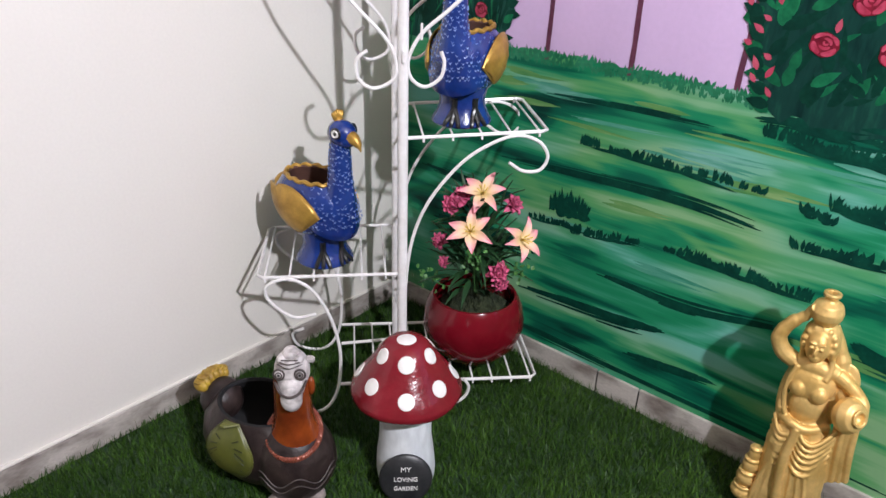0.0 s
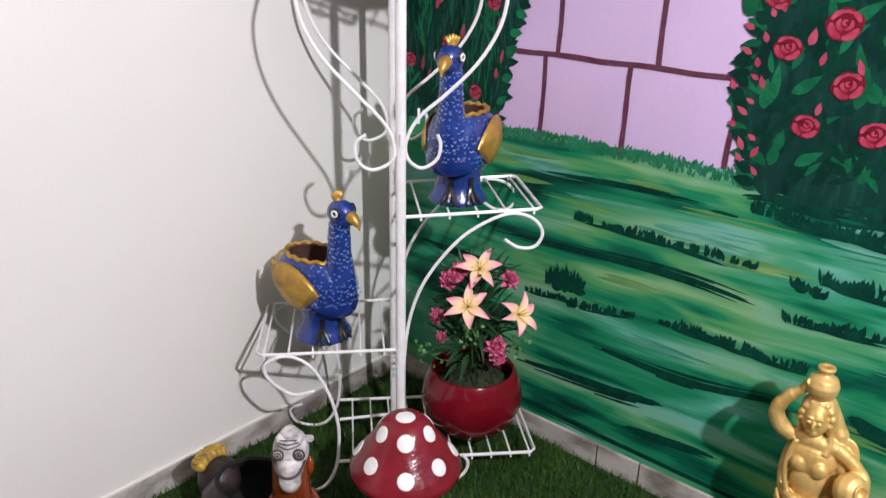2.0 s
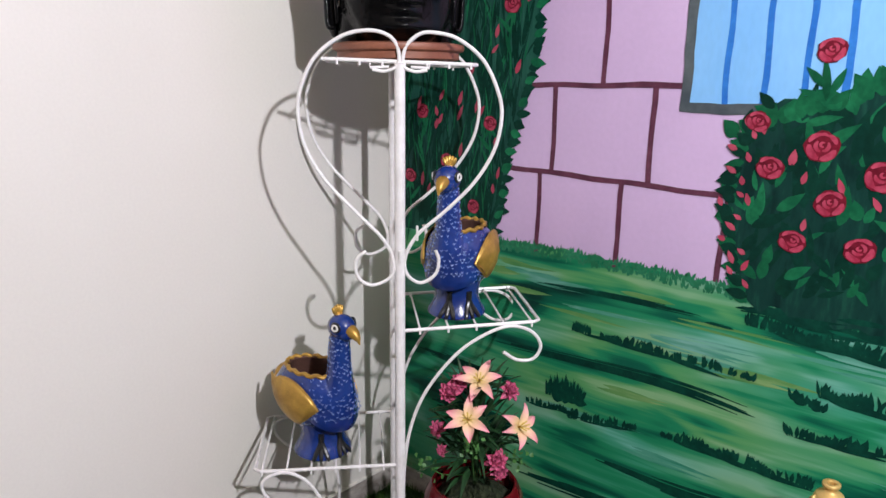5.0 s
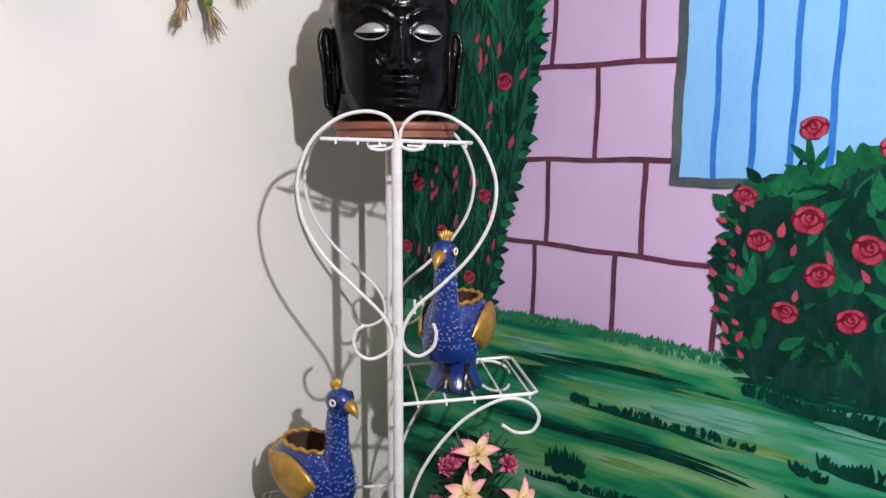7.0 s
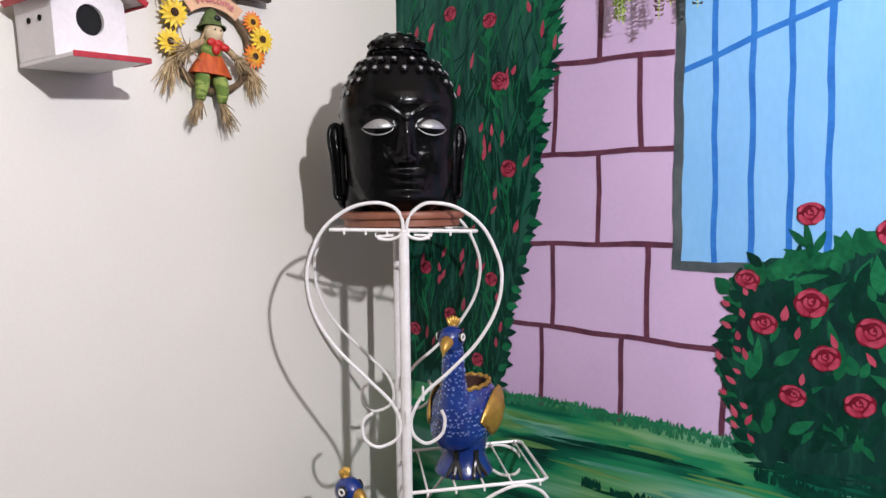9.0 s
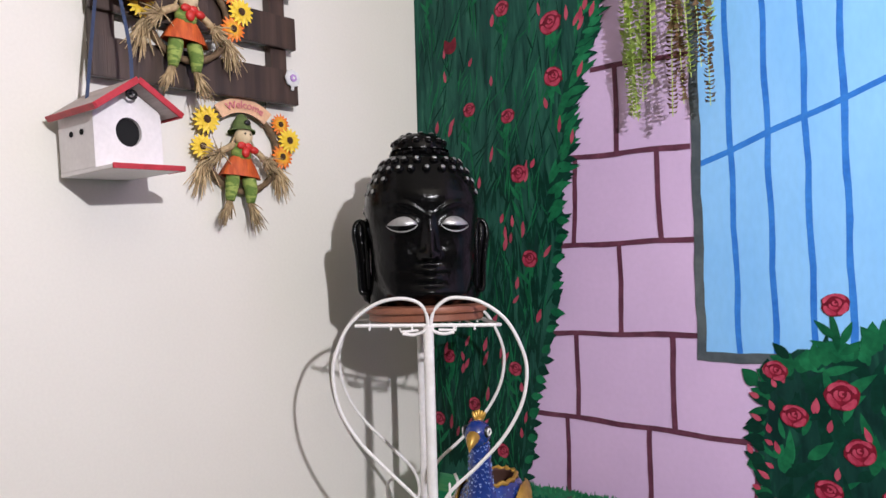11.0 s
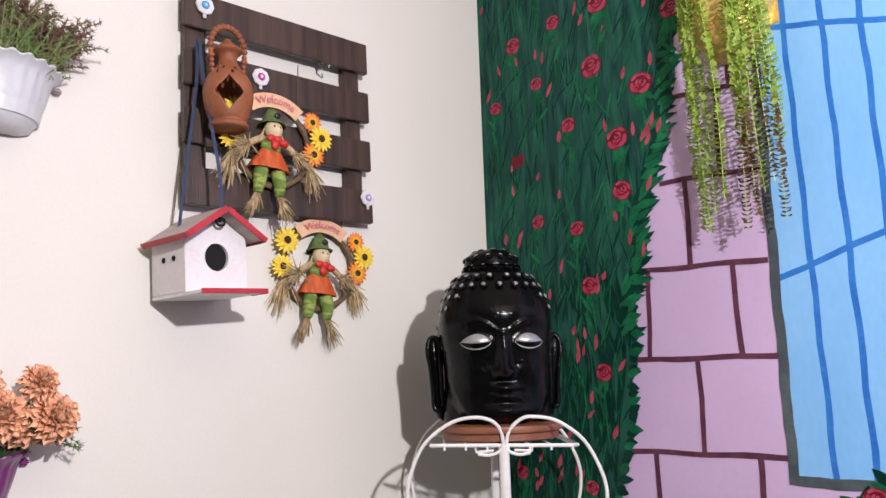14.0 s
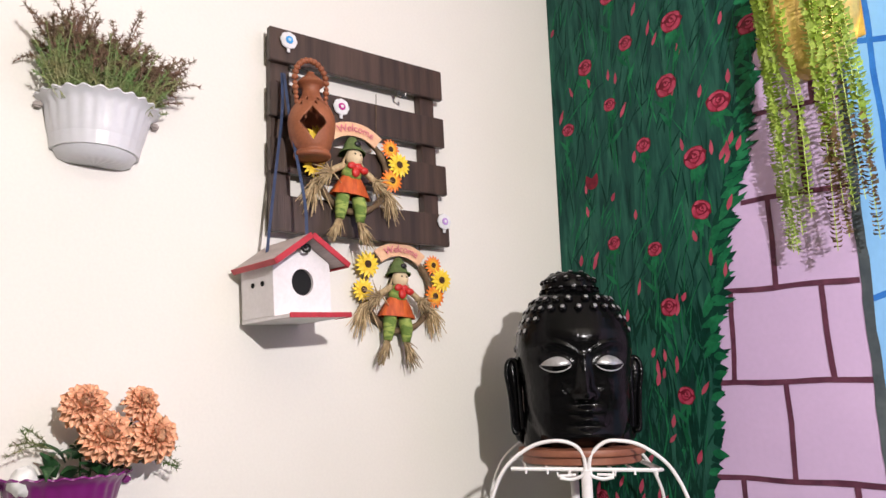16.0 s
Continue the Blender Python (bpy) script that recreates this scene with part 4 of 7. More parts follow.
def peacock(name, label, m, lean):
    """A moulded bird planter; it faces local x and stands on its flared foot."""
    EX, EY = 1.26, 0.83
    b = thing(name, label, "planter", m, "peacock planters")
    foot = lathe([(0.0, 0.0), (0.064, 0.0), (0.068, 0.004), (0.067, 0.010), (0.058, 0.024), (0.052, 0.040), (0.051, 0.055), (0.058, 0.085)], 36)
    part("foot_ring", foot, BLUEGLAZE, b)
    # body, open bowl on the back
    prof = [(0.030, 0.056), (0.055, 0.066), (0.078, 0.090), (0.090, 0.120), (0.0925, 0.145), (0.088, 0.170), (0.076, 0.190), (0.064, 0.203)]
    inner = [(0.060, 0.206), (0.056, 0.203), (0.060, 0.190), (0.070, 0.165), (0.074, 0.140), (0.066, 0.105), (0.0, 0.095)]
    egg = Matrix.Translation((-0.022, 0, 0)) @ Matrix.Diagonal((EX, EY, 1, 1))
    body = part("body", moved(lathe(prof, 40), egg), BLUEGLAZE, b)
    part("bowl_lining", moved(lathe([prof[-1]] + inner, 40), egg), INNERCLAY, b, "raw clay inside of the bowl")
    rim = []
    for i in range(61):
        a = 2 * math.pi * i / 60
        q = 0.063 + 0.0022 * math.sin(a * 15)
        rim.append((-0.022 + EX * q * math.cos(a), EY * q * math.sin(a), 0.205 + 0.0025 * math.cos(a * 15)))
    part("rim", tube(rim, 0.0052, 8), GOLDPAINT, b, "crimped gold rim")
    # neck and breast
    line = smooth_line([(0.030, 0, 0.105), (0.052, 0, 0.150), (0.062, 0, 0.195), (0.064, 0, 0.245), (0.066, 0, 0.290), (0.074, 0, 0.322), (0.084, 0, 0.333)], 5)
    radii = []
    for p in line:
        z = p.z
        radii.append(neck_radius(z))
    neck = part("neck", tube(line, radii, 24), BLUEGLAZE, b)
    head = part("head", join(blob((0.074, 0, 0.325), (0.035, 0.029, 0.030), 0, 24, 16), blob((0.090, 0, 0.315), (0.022, 0.022, 0.018), 0, 16, 10)), BLUEGLAZE, b)
    beak = [(0.098, 0, 0.322), (0.112, 0, 0.318), (0.124, 0, 0.308), (0.131, 0, 0.296)]
    part("beak", tube(smooth_line(beak, 4), [0.0165, 0.0160, 0.0150, 0.0140, 0.0130, 0.0120, 0.0105, 0.009, 0.0075, 0.0055, 0.0035, 0.0025, 0.0015], 14), GOLDPAINT, b, "gold beak")
    for sgn in (-1, 1):
        eye = part("eye", moved(inked(blob((0, 0, 0), (0.0135, 0.004, 0.0130), 0, 16, 8), 0), pose(0.083, sgn * 0.0265, 0.331, 0, 0, -sgn * 12)), BLACKPAINT, b, "black ringed eye")
        part("eye_white", moved(tube([(0.0066 * math.cos(a / 9 * math.pi), 0.0034 * sgn, 0.0066 * math.sin(a / 9 * math.pi)) for a in range(19)], 0.0024, 6), pose(0.083, sgn * 0.0265, 0.331, 0, 0, -sgn * 12)), WHITEPAINT, eye, "white ring")
        # wing: raised leaf shape
        v, f = [], []
        for i in range(13):
            t = i / 12
            for j in range(9):
                s = 2 * j / 8 - 1
                wd = 0.049 * math.sin(math.pi * min(1.0, 0.06 + 0.94 * t ** 0.85)) ** 0.62 * (1 - 0.25 * t) + 0.0012
                x = 0.036 - 0.132 * t + 0.020 * s
                z = 0.120 + 0.060 * t + wd * s * 0.92
                ridge = 0.0022 * math.cos((abs(s) * 3.0 + t * 5.0) * 5.2) * (1 - s * s)
                y = 0.0925 * EY * math.sqrt(max(0.10, 1 - ((x + 0.022) / 0.121) ** 2)) * math.sqrt(max(0.25, 1 - ((z - 0.14) / 0.105) ** 2))
                v.append((x, sgn * (y + 0.006 * (1 - s * s) * math.sin(math.pi * min(1, t + 0.1)) + 0.003 + ridge + 0.004 * t * t), z))
        for i in range(12):
            for j in range(8):
                a = i * 9 + j
                f.append((a, a + 1, a + 10, a + 9))
        wing = part("wing", shape(v, f), GOLDPAINT, b, "embossed gold wing")
        mod = wing.modifiers.new("thick", "SOLIDIFY")
        mod.thickness, mod.offset = 0.005, 0
        part("wing_border", tube([v[i * 9] for i in range(13)] + [v[i * 9 + 8] for i in range(12, -1, -1)] + [v[0]], 0.0028, 6), GOLDPAINT, wing)
        # clawed foot
        toes = []
        for k in (-42, 0, 42):
            a, b0 = radians(k), radians(sgn * 25 + lean)
            f0 = lambda r, z, o: Vector((r * math.cos(b0) - o * math.sin(b0), r * math.sin(b0) + o * math.cos(b0), z))
            o = math.sin(a)
            toes.append(tube(smooth_line([f0(0.054, 0.064, 0), f0(0.0535, 0.044, 0), f0(0.059, 0.026, 0.012 * o), f0(0.068, 0.013, 0.022 * o), f0(0.072, 0.004, 0.027 * o)], 3),
                             [0.0066, 0.0066, 0.0064, 0.0062, 0.0060, 0.0058, 0.0056, 0.0054, 0.0052, 0.0048, 0.0044, 0.0034, 0.0020], 8))
        part("claw", join(*toes), BLACKPAINT, b, "black painted claw")
    crest = join(*[blob((0.066 - 0.004, 0.0046 * k, 0.364 - 0.002 * abs(k)), (0.006, 0.0050, 0.012), 0, 10, 8, (k * -14, 0, 0)) for k in (-2, -1, 0, 1, 2)],
                 blob((0.066, 0, 0.353), (0.008, 0.010, 0.006), 0, 12, 8))
    part("crest", crest, GOLDPAINT, b, "small gold crest")
    # tail stub under the bowl
    part("tail", join(blob((-0.128, 0, 0.158), (0.026, 0.030, 0.030), 0, 16, 10, (0, 20, 0))), GOLDPAINT, b, "rounded gold tail")
    # a solid black blob stands in for the shaded hollow below the tail
    part("tail_hollow_shade", blob((-0.134, 0, 0.128), (0.020, 0.020, 0.019), 0, 14, 8), BLACKPAINT, b)
    # scale marks in staggered rows over breast and neck: brush strokes plus highlights painted as pale arcs
    r2 = random.Random(5)
    sv = []
    egg_r = sorted((z, r) for r, z in prof)
    mid = sorted((p.z, p.x) for p in line)
    for row in range(23):
        z = 0.080 + 0.0100 * row
        for k in range(-31, 32):
            zz = z + r2.uniform(-0.0045, 0.0045)
            er = along(egg_r, zz) if zz < 0.200 else 0.0
            nr, nx = neck_radius(zz), along(mid, zz)
            a = (k + 0.5 * (row % 2) + r2.uniform(-0.35, 0.35)) * 0.0108 / max(0.028, nr if zz > 0.16 else er)
            if abs(a) > (2.9 if zz > 0.20 else 1.9) or r2.random() < 0.10:
                continue
            d = Vector((math.cos(a), math.sin(a), 0))
            # outermost of egg and neck along d, from a point inside both
            o, best = Vector((0.02, 0, zz)), 0.0
            for q in range(60):
                p = o + d * (0.002 * q)
                ins_e = er > 0 and ((p.x + 0.022) / (EX * er)) ** 2 + (p.y / (EY * er)) ** 2 < 1
                ins_n = zz > 0.105 and (p.x - nx) ** 2 + p.y ** 2 < nr * nr
                if ins_e or ins_n:
                    best = 0.002 * q + 0.001
            if zz >= 0.200:
                p = Vector((nx + nr * d.x, nr * d.y, zz))
            elif best:
                p = o + d * best
            else:
                continue
            tang = Vector((-d.y, d.x, 0)) * r2.uniform(0.0022, 0.0038)
            lift = Vector((0, 0, r2.uniform(0.0022, 0.0042)))
            sv.append(tube([p - tang + lift, p - Vector((0, 0, 0.0006)), p + tang + lift], [0.0004, r2.uniform(0.0009, 0.0017), 0.0004], 5))
    part("scale_mark", join(*sv), SCALEGLINT, b, "pale scale marks, brushed paint and painted glints")["kind"] = "stuff"
    return b


peacock("peacock_planter", "glossy cobalt blue peacock planter with gold wings, on the lower tray", on_stand(-0.180, 0.090, 0.395, -46), -20)
peacock("peacock_planter", "glossy cobalt blue peacock planter with gold wings, on the upper tray", on_stand(0.139, 0.098, 0.7275, -117), 26)

# ---------------------------------------------------------------- black head bust on its plinth
plinth = solid("plinth", moved(lathe([(0.0, 0.0), (0.130, 0.0), (0.134, 0.003), (0.134, 0.016), (0.137, 0.018), (0.143, 0.020), (0.145, 0.026), (0.143, 0.033), (0.128, 0.036), (0.0, 0.036)], 48),
               on_stand(0.006, 0.137, 1.301)), PLINTH, "round brown terracotta plinth on the top tray", "plinth")


def bust():
    """A calm face with long ears and a knotted crown, as one mesh; it looks along -y."""
    def half_width(z):
        pts = [(0.0, 0.126), (0.03, 0.127), (0.08, 0.122), (0.13, 0.124), (0.18, 0.131), (0.23, 0.135), (0.26, 0.132), (0.285, 0.125), (0.305, 0.116), (0.325, 0.104), (0.342, 0.089), (0.354, 0.070), (0.366, 0.0)]
        for (a, b), (c, d) in zip(pts, pts[1:]):
            if z <= c:
                t = (z - a) / (c - a)
                return b + (d - b) * (t if c < 0.36 else math.sqrt(max(0, t)) if d > b else 1 - (1 - math.sqrt(max(0, 1 - t))))
        return 0.0
    g2 = lambda x, z, cx, cz, sx, sz: math.exp(-((x - cx) / sx) ** 2 - ((z - cz) / sz) ** 2)

    def relief(x, z):
        """How far the features stand out of the plain skull."""
        z += 0.006 * min(1.0, max(0.0, z / 0.03))
        ax = abs(x)
        d = 0.034 * math.exp(-(x / 0.0125) ** 2) * max(0, min(1, (0.232 - z) / 0.105)) * (1 if z > 0.112 else math.exp(-((z - 0.112) / 0.006) ** 2)) if z < 0.232 else 0
        d += 0.013 * g2(ax, z, 0.017, 0.120, 0.010, 0.010)                 # nostrils
        arch = 0.206 + 0.030 * math.sin(min(2.3, max(0, (ax - 0.006)) * 25))
        d += 0.0055 * math.exp(-((z - arch) / 0.006) ** 2) * math.exp(-((ax - 0.055) / 0.052) ** 4)   # brow
        d -= 0.014 * g2(ax, z, 0.062, 0.196, 0.042, 0.022)                 # socket
        d += 0.026 * g2(ax, z, 0.062, 0.190, 0.036, 0.020)                 # eyeball under the lid
        d += 0.012 * g2(ax, z, 0.078, 0.125, 0.045, 0.040)                 # cheek
        d += 0.013 * g2(x, z, 0, 0.0865, 0.030, 0.0095) + 0.013 * g2(x, z, 0, 0.067, 0.025, 0.0100)
        d -= 0.0045 * math.exp(-((z - 0.0770 - 2.4 * x * x) / 0.0026) ** 2) * math.exp(-(x / 0.034) ** 4)
        d -= 0.003 * g2(x, z, 0, 0.053, 0.030, 0.006)
        d += 0.015 * g2(x, z, 0, 0.036, 0.034, 0.015)                      # chin
        d -= 0.030 * math.exp(-(z / 0.014) ** 2) * (1 if ax < 0.09 else 0.3)
        d += 0.010 * g2(x, z, 0, 0.25, 0.075, 0.035)                       # forehead
        jw = 0.045 + 0.085 * min(1.0, max(0.0, z / 0.15)) ** 0.6
        if z < 0.17:
            t = min(1.0, max(0.0, (ax - jw) / 0.022))
            d -= 0.036 * t * t * (3 - 2 * t) * min(1.0, (0.17 - z) / 0.05)
        return d

    def front(x, z, out=0.0):
        """Point of the face over (x, z), raised by out."""
        w = half_width(z)
        c = math.sqrt(max(0.0, 1 - min(1.0, abs(x) / w) ** (2 / 0.82)))
        return (x, -0.98 * w * c ** 0.85 - relief(x, z) * c ** 0.6 - out, z)

    rows, cols = 150, 220
    v, f = [], []
    for i in range(rows + 1):
        z = 0.366 * (i / rows)
        w = half_width(z)
        for j in range(cols):
            a = 2 * math.pi * j / cols
            s, c = math.sin(a), math.cos(a)
            x = w * math.copysign(abs(s) ** 0.82, s)
            y = -0.98 * w * math.copysign(abs(c) ** 0.85, c)
            if c > 0:
                y -= relief(x, z) * c ** 0.6
            v.append((x, y, z))
    for i in range(rows):
        for j in range(cols):
            j2 = (j + 1) % cols
            f.append((i * cols + j, i * cols + j2, (i + 1) * cols + j2, (i + 1) * cols + j))
    parts = [shape(v, f)]
    # silver lids over half-closed eyes, and the thin lower rims
    for sg in (-1, 1):
        v, f = [], []
        for i in range(33):
            q = -1 + 2 * i / 32
            u = max(0.0, 1 - q * q)
            z0, z1 = 0.1825 - 0.0035 * u, 0.1827 + 0.0205 * u ** 0.85 * (1 - 0.15 * q)
            for j in range(11):
                t = j / 10
                edge = 0.0028 * math.sin(math.pi * min(1.0, 0.15 + t)) ** 0.5 * min(1.0, 3 * u)
                v.append(front(sg * (0.060 + 0.0325 * q), z0 + (z1 - z0) * t, edge - 0.0004))
        for i in range(32):
            for j in range(10):
                p = i * 11 + j
                f.append((p, p + 11, p + 12, p + 1))
        parts.append(shape(v, f, 1))
        rim = []
        for i in range(29):
            q = -1 + 2 * i / 28
            rim.append(front(sg * (0.060 + 0.0338 * q), 0.1821 - 0.0160 * max(0.0, 1 - q * q) ** 0.7, 0.0004))
        parts.append(tube(rim, [0.0006 + 0.0013 * math.sin(math.pi * i / 28) for i in range(29)], 6, 1))
    # crown knot
    parts.append(moved(lathe([(0.058, 0.325), (0.062, 0.343), (0.066, 0.356), (0.066, 0.376), (0.061, 0.392), (0.048, 0.403), (0.027, 0.409), (0.0, 0.411)], 40), Matrix.Translation((0, 0.005, 0))))
    # rows of curls
    def curl(x, y, z, r=0.0105):
        x, y = x * 0.945, y * 0.945
        n = Vector((x, y, max(0.0, z - 0.22) * 0.9)).normalized()
        turn = n.to_track_quat("Z", "Y").to_matrix().to_4x4()
        parts.append(moved(blob((0, 0, 0), (r, r, r * 0.70), 0, 10, 7), Matrix.Translation((x, y, z)) @ turn))
        parts.append(moved(blob((0, 0, r * 0.50), (r * 0.54, r * 0.54, r * 0.27), 2, 10, 6), Matrix.Translation((x, y, z)) @ turn))

    for row, z in enumerate((0.262, 0.287, 0.311, 0.333)):
        w = half_width(z)
        n = int(2 * math.pi * w / 0.029)
        for i in range(n):
            a = 2 * math.pi * (i + 0.5 * (row % 2)) / n
            s, c = math.sin(a), math.cos(a)
            hair = 0.307 - 0.075 * min(1, abs(s)) ** 3
            if c > 0 and z < hair:
                continue
            curl(w * math.copysign(abs(s) ** 0.82, s) * 1.01, -w * math.copysign(abs(c) ** 0.85, c) * 1.02 - (0.006 if c > 0 else 0), z)
    for z in (0.205, 0.230):
        for sg in (-1, 1):
            for q in range(4):
                curl(sg * (half_width(z) * 1.0), -0.01 + 0.024 * q, z)
    for row, (z, w) in enumerate(((0.362, 0.067), (0.386, 0.063), (0.402, 0.040))):
        n = int(2 * math.pi * w / 0.029)
        for i in range(n):
            a = 2 * math.pi * (i + 0.5 * (row % 2)) / n
            curl(w * math.sin(a), 0.005 - w * math.cos(a), z)
    # long ears
    for sg in (-1, 1):
        v, f = [], []
        table = [(0.004, 0.120, 0.006, 0.008), (0.014, 0.128, 0.012, 0.014), (0.045, 0.136, 0.014, 0.016), (0.090, 0.138, 0.013, 0.017), (0.130, 0.142, 0.014, 0.020),
                 (0.165, 0.146, 0.016, 0.022), (0.188, 0.147, 0.016, 0.020), (0.202, 0.143, 0.010, 0.013), (0.206, 0.138, 0.003, 0.004)]
        for z, xc, hx, hy in table:
            v += [(sg * xc + hx * math.cos(2 * math.pi * j / 20), 0.022 + hy * math.sin(2 * math.pi * j / 20), z) for j in range(20)]
        for i in range(len(table) - 1):
            f += [(i * 20 + j, i * 20 + (j + 1) % 20, i * 20 + 20 + (j + 1) % 20, i * 20 + 20 + j) for j in range(20)]
        parts.append(shape(v, f))
        # rolled rim with the long slit inside it
        rim = smooth_line([(sg * 0.134, 0.000, 0.030), (sg * 0.147, 0.003, 0.036), (sg * 0.150, 0.005, 0.085), (sg * 0.154, 0.004, 0.130), (sg * 0.160, 0.004, 0.168), (sg * 0.156, 0.006, 0.194),
                           (sg * 0.143, 0.006, 0.201), (sg * 0.133, 0.000, 0.184), (sg * 0.131, -0.004, 0.140), (sg * 0.129, -0.004, 0.080), (sg * 0.127, -0.002, 0.040)], 5)
        parts.append(tube(rim, 0.0060, 8))
    return join(*parts)


head = solid("head_bust", moved(bust(), on_stand(0.000, 0.135, 1.337, 4) @ Matrix.Diagonal((0.99, 0.99, 0.985, 1))), [BLACKGLOSS, SILVER, SILVERDIM],
             "glossy black serene head bust with silver eyelids and curls", "bust", edge=70)

# ---------------------------------------------------------------- red pot with silk flowers
pot = thing("potted_flowers", "round deep red glazed pot of pink and cream silk flowers", "potted plant", on_stand(0.196, 0.122, 0.087) @ Matrix.Diagonal((1.04, 1.04, 1.0, 1)))
prof = [(0.0, 0.0), (0.060, 0.0), (0.085, 0.012), (0.112, 0.045), (0.1255, 0.085), (0.1265, 0.110), (0.120, 0.145), (0.108, 0.172), (0.104, 0.178), (0.099, 0.178), (0.096, 0.172), (0.104, 0.145), (0.106, 0.11), (0.0, 0.09)]
part("pot", lathe(prof, 56), REDGLAZE, pot)
v, f = [], []
mossr = random.Random(4)
top = lathe([(0.104, 0.120), (0.095, 0.128), (0.075, 0.145), (0.052, 0.160), (0.028, 0.172), (0.0, 0.176)], 36)
top = ([(x + mossr.uniform(-.003, .003), y + mossr.uniform(-.003, .003), z + mossr.uniform(-.005, .005)) for x, y, z in top[0]], top[1], top[2])
part("moss", top, MOSS, pot, "dark moss mound")
fr = random.Random(21)
fibres = [tube([(x, y, z - 0.01), (x + fr.uniform(-.006, .006), y + fr.uniform(-.006, .006), z + fr.uniform(.008, .02))], [0.0012, 0.0004], 3)
          for x, y, z in [(a * math.cos(b), a * math.sin(b), 0.176 - 0.055 * (a / 0.1) ** 2) for a, b in [(fr.uniform(0, 0.092), fr.uniform(0, 6.28)) for _ in range(420)]]]
part("moss_fibre", join(*fibres), MOSS, pot)["kind"] = "stuff"


def facing(p, d, roll=0.0):
    """Matrix at p whose z axis points along d."""
    return Matrix.Translation(p) @ Vector(d).to_track_quat("Z", "Y").to_matrix().to_4x4() @ pose(0, 0, 0, 0, 0, roll)


def lily():
    return join(*[moved(petal(0.058 if i % 2 else 0.054, 0.021 if i % 2 else 0.026, 1.05 if i % 2 else 0.9, 0.85, 0.55, 0, 6, 4, 0.0, 0.72), pose(0, 0, (0.001 if i % 2 else 0), 0, 0, 60 * i + (7, -5, 9, -8, 4, -3)[i])) for i in range(6)])


LILYMESH = mesh_of("lily", lily(), LILY, True, PET)
STAMENMESH = mesh_of("stamens", join(*[tube([(0, 0, 0), (0.004 * math.cos(a), 0.004 * math.sin(a), 0.018), (0.011 * math.cos(a), 0.011 * math.sin(a), 0.034)], [0.001, 0.0008, 0.0018], 5)
                                       for a in [i * 1.047 for i in range(6)]]), STAMEN)


def pompon(n, r, seed, up=0.2):
    """A ruffled double bloom of many petals."""
    q = random.Random(seed)
    out = []
    for i in range(n):
        t = (i + 0.5) / n
        el = 85 - 100 * t + q.uniform(-8, 8)
        out.append(moved(petal(r * (0.55 + 0.5 * t), r * 0.62, 0.15, 0.25, 0.5, 0, 6, 4, 0.10, 0.8), pose(0, 0, r * 0.1, 0, 0, i * 137.5) @ pose(0, 0, 0, 0, -el, 0)))
    return join(*out)


CARNMESH = mesh_of("carnation", pompon(26, 0.030, 3), CARN, True, PET)


def stem_to(p, r=0.0018, base=(0, 0, 0.16)):
    p = Vector(p)
    mid = Vector(base).lerp(p, 0.55) + Vector((0, 0, 0.02))
    return tube(smooth_line([base, mid, p], 4), r, 5)


# blooms stand in front of the leaves, towards the room (local -y)
LILIES = [((-0.002, -0.045, 0.468), (-0.15, -0.65, 0.75), 10), ((-0.032, -0.085, 0.392), (-0.2, -0.75, 0.6), 35), ((0.088, -0.060, 0.355), (0.45, -0.75, 0.45), 5)]
for p, d, roll in LILIES:
    ob = share("lily", LILYMESH, pot, facing(p, d, roll))
    tagged(ob, "cream lily with pink petal tips")
    share("stamens", STAMENMESH, ob, Matrix())
for p, d, sz in [((-0.066, -0.030, 0.440), (-0.4, -0.8, 0.4), 1.0), ((-0.040, -0.02, 0.458), (-0.2, -0.6, 0.7), 0.9), ((0.074, -0.02, 0.430), (0.4, -0.6, 0.6), 0.95), ((-0.093, -0.03, 0.345), (-0.7, -0.6, 0.2), 0.8),
                 ((0.035, -0.085, 0.285), (0.1, -0.9, 0.2), 1.0), ((0.045, -0.08, 0.250), (0.2, -0.8, -0.1), 0.75), ((-0.084, -0.045, 0.295), (-0.7, -0.6, 0.1), 0.6)]:
    tagged(share("carnation", CARNMESH, pot, facing(p, d) @ Matrix.Diagonal((sz, sz, sz, 1))), "dusky pink ruffled carnation")
part("stem", join(*[stem_to(p) for p, _, _ in LILIES], tube([(0, 0, 0.15), (0.0, 0, 0.33)], 0.009, 7)), STEM, pot, "dark green stems")
lr = random.Random(11)
leaves = []
for i in range(170):
    a = lr.uniform(0, 6.28)
    el = lr.uniform(-5, 80)
    rr = lr.uniform(0.01, 0.06)
    leaves.append(moved(petal(lr.uniform(0.05, 0.10), lr.uniform(0.009, 0.018), 0.1, lr.uniform(0.1, 0.5), 0.3, 0, 4, 2),
                        Matrix.Translation((rr * math.cos(a), rr * math.sin(a) + 0.012, lr.uniform(0.20, 0.45))) @ pose(0, 0, 0, 0, 0, math.degrees(a)) @ pose(0, 0, 0, 0, -el, 0)))
part("foliage", join(*leaves), FOLIAGE, pot, "dark narrow leaves")["kind"] = "stuff"
sprigs = []
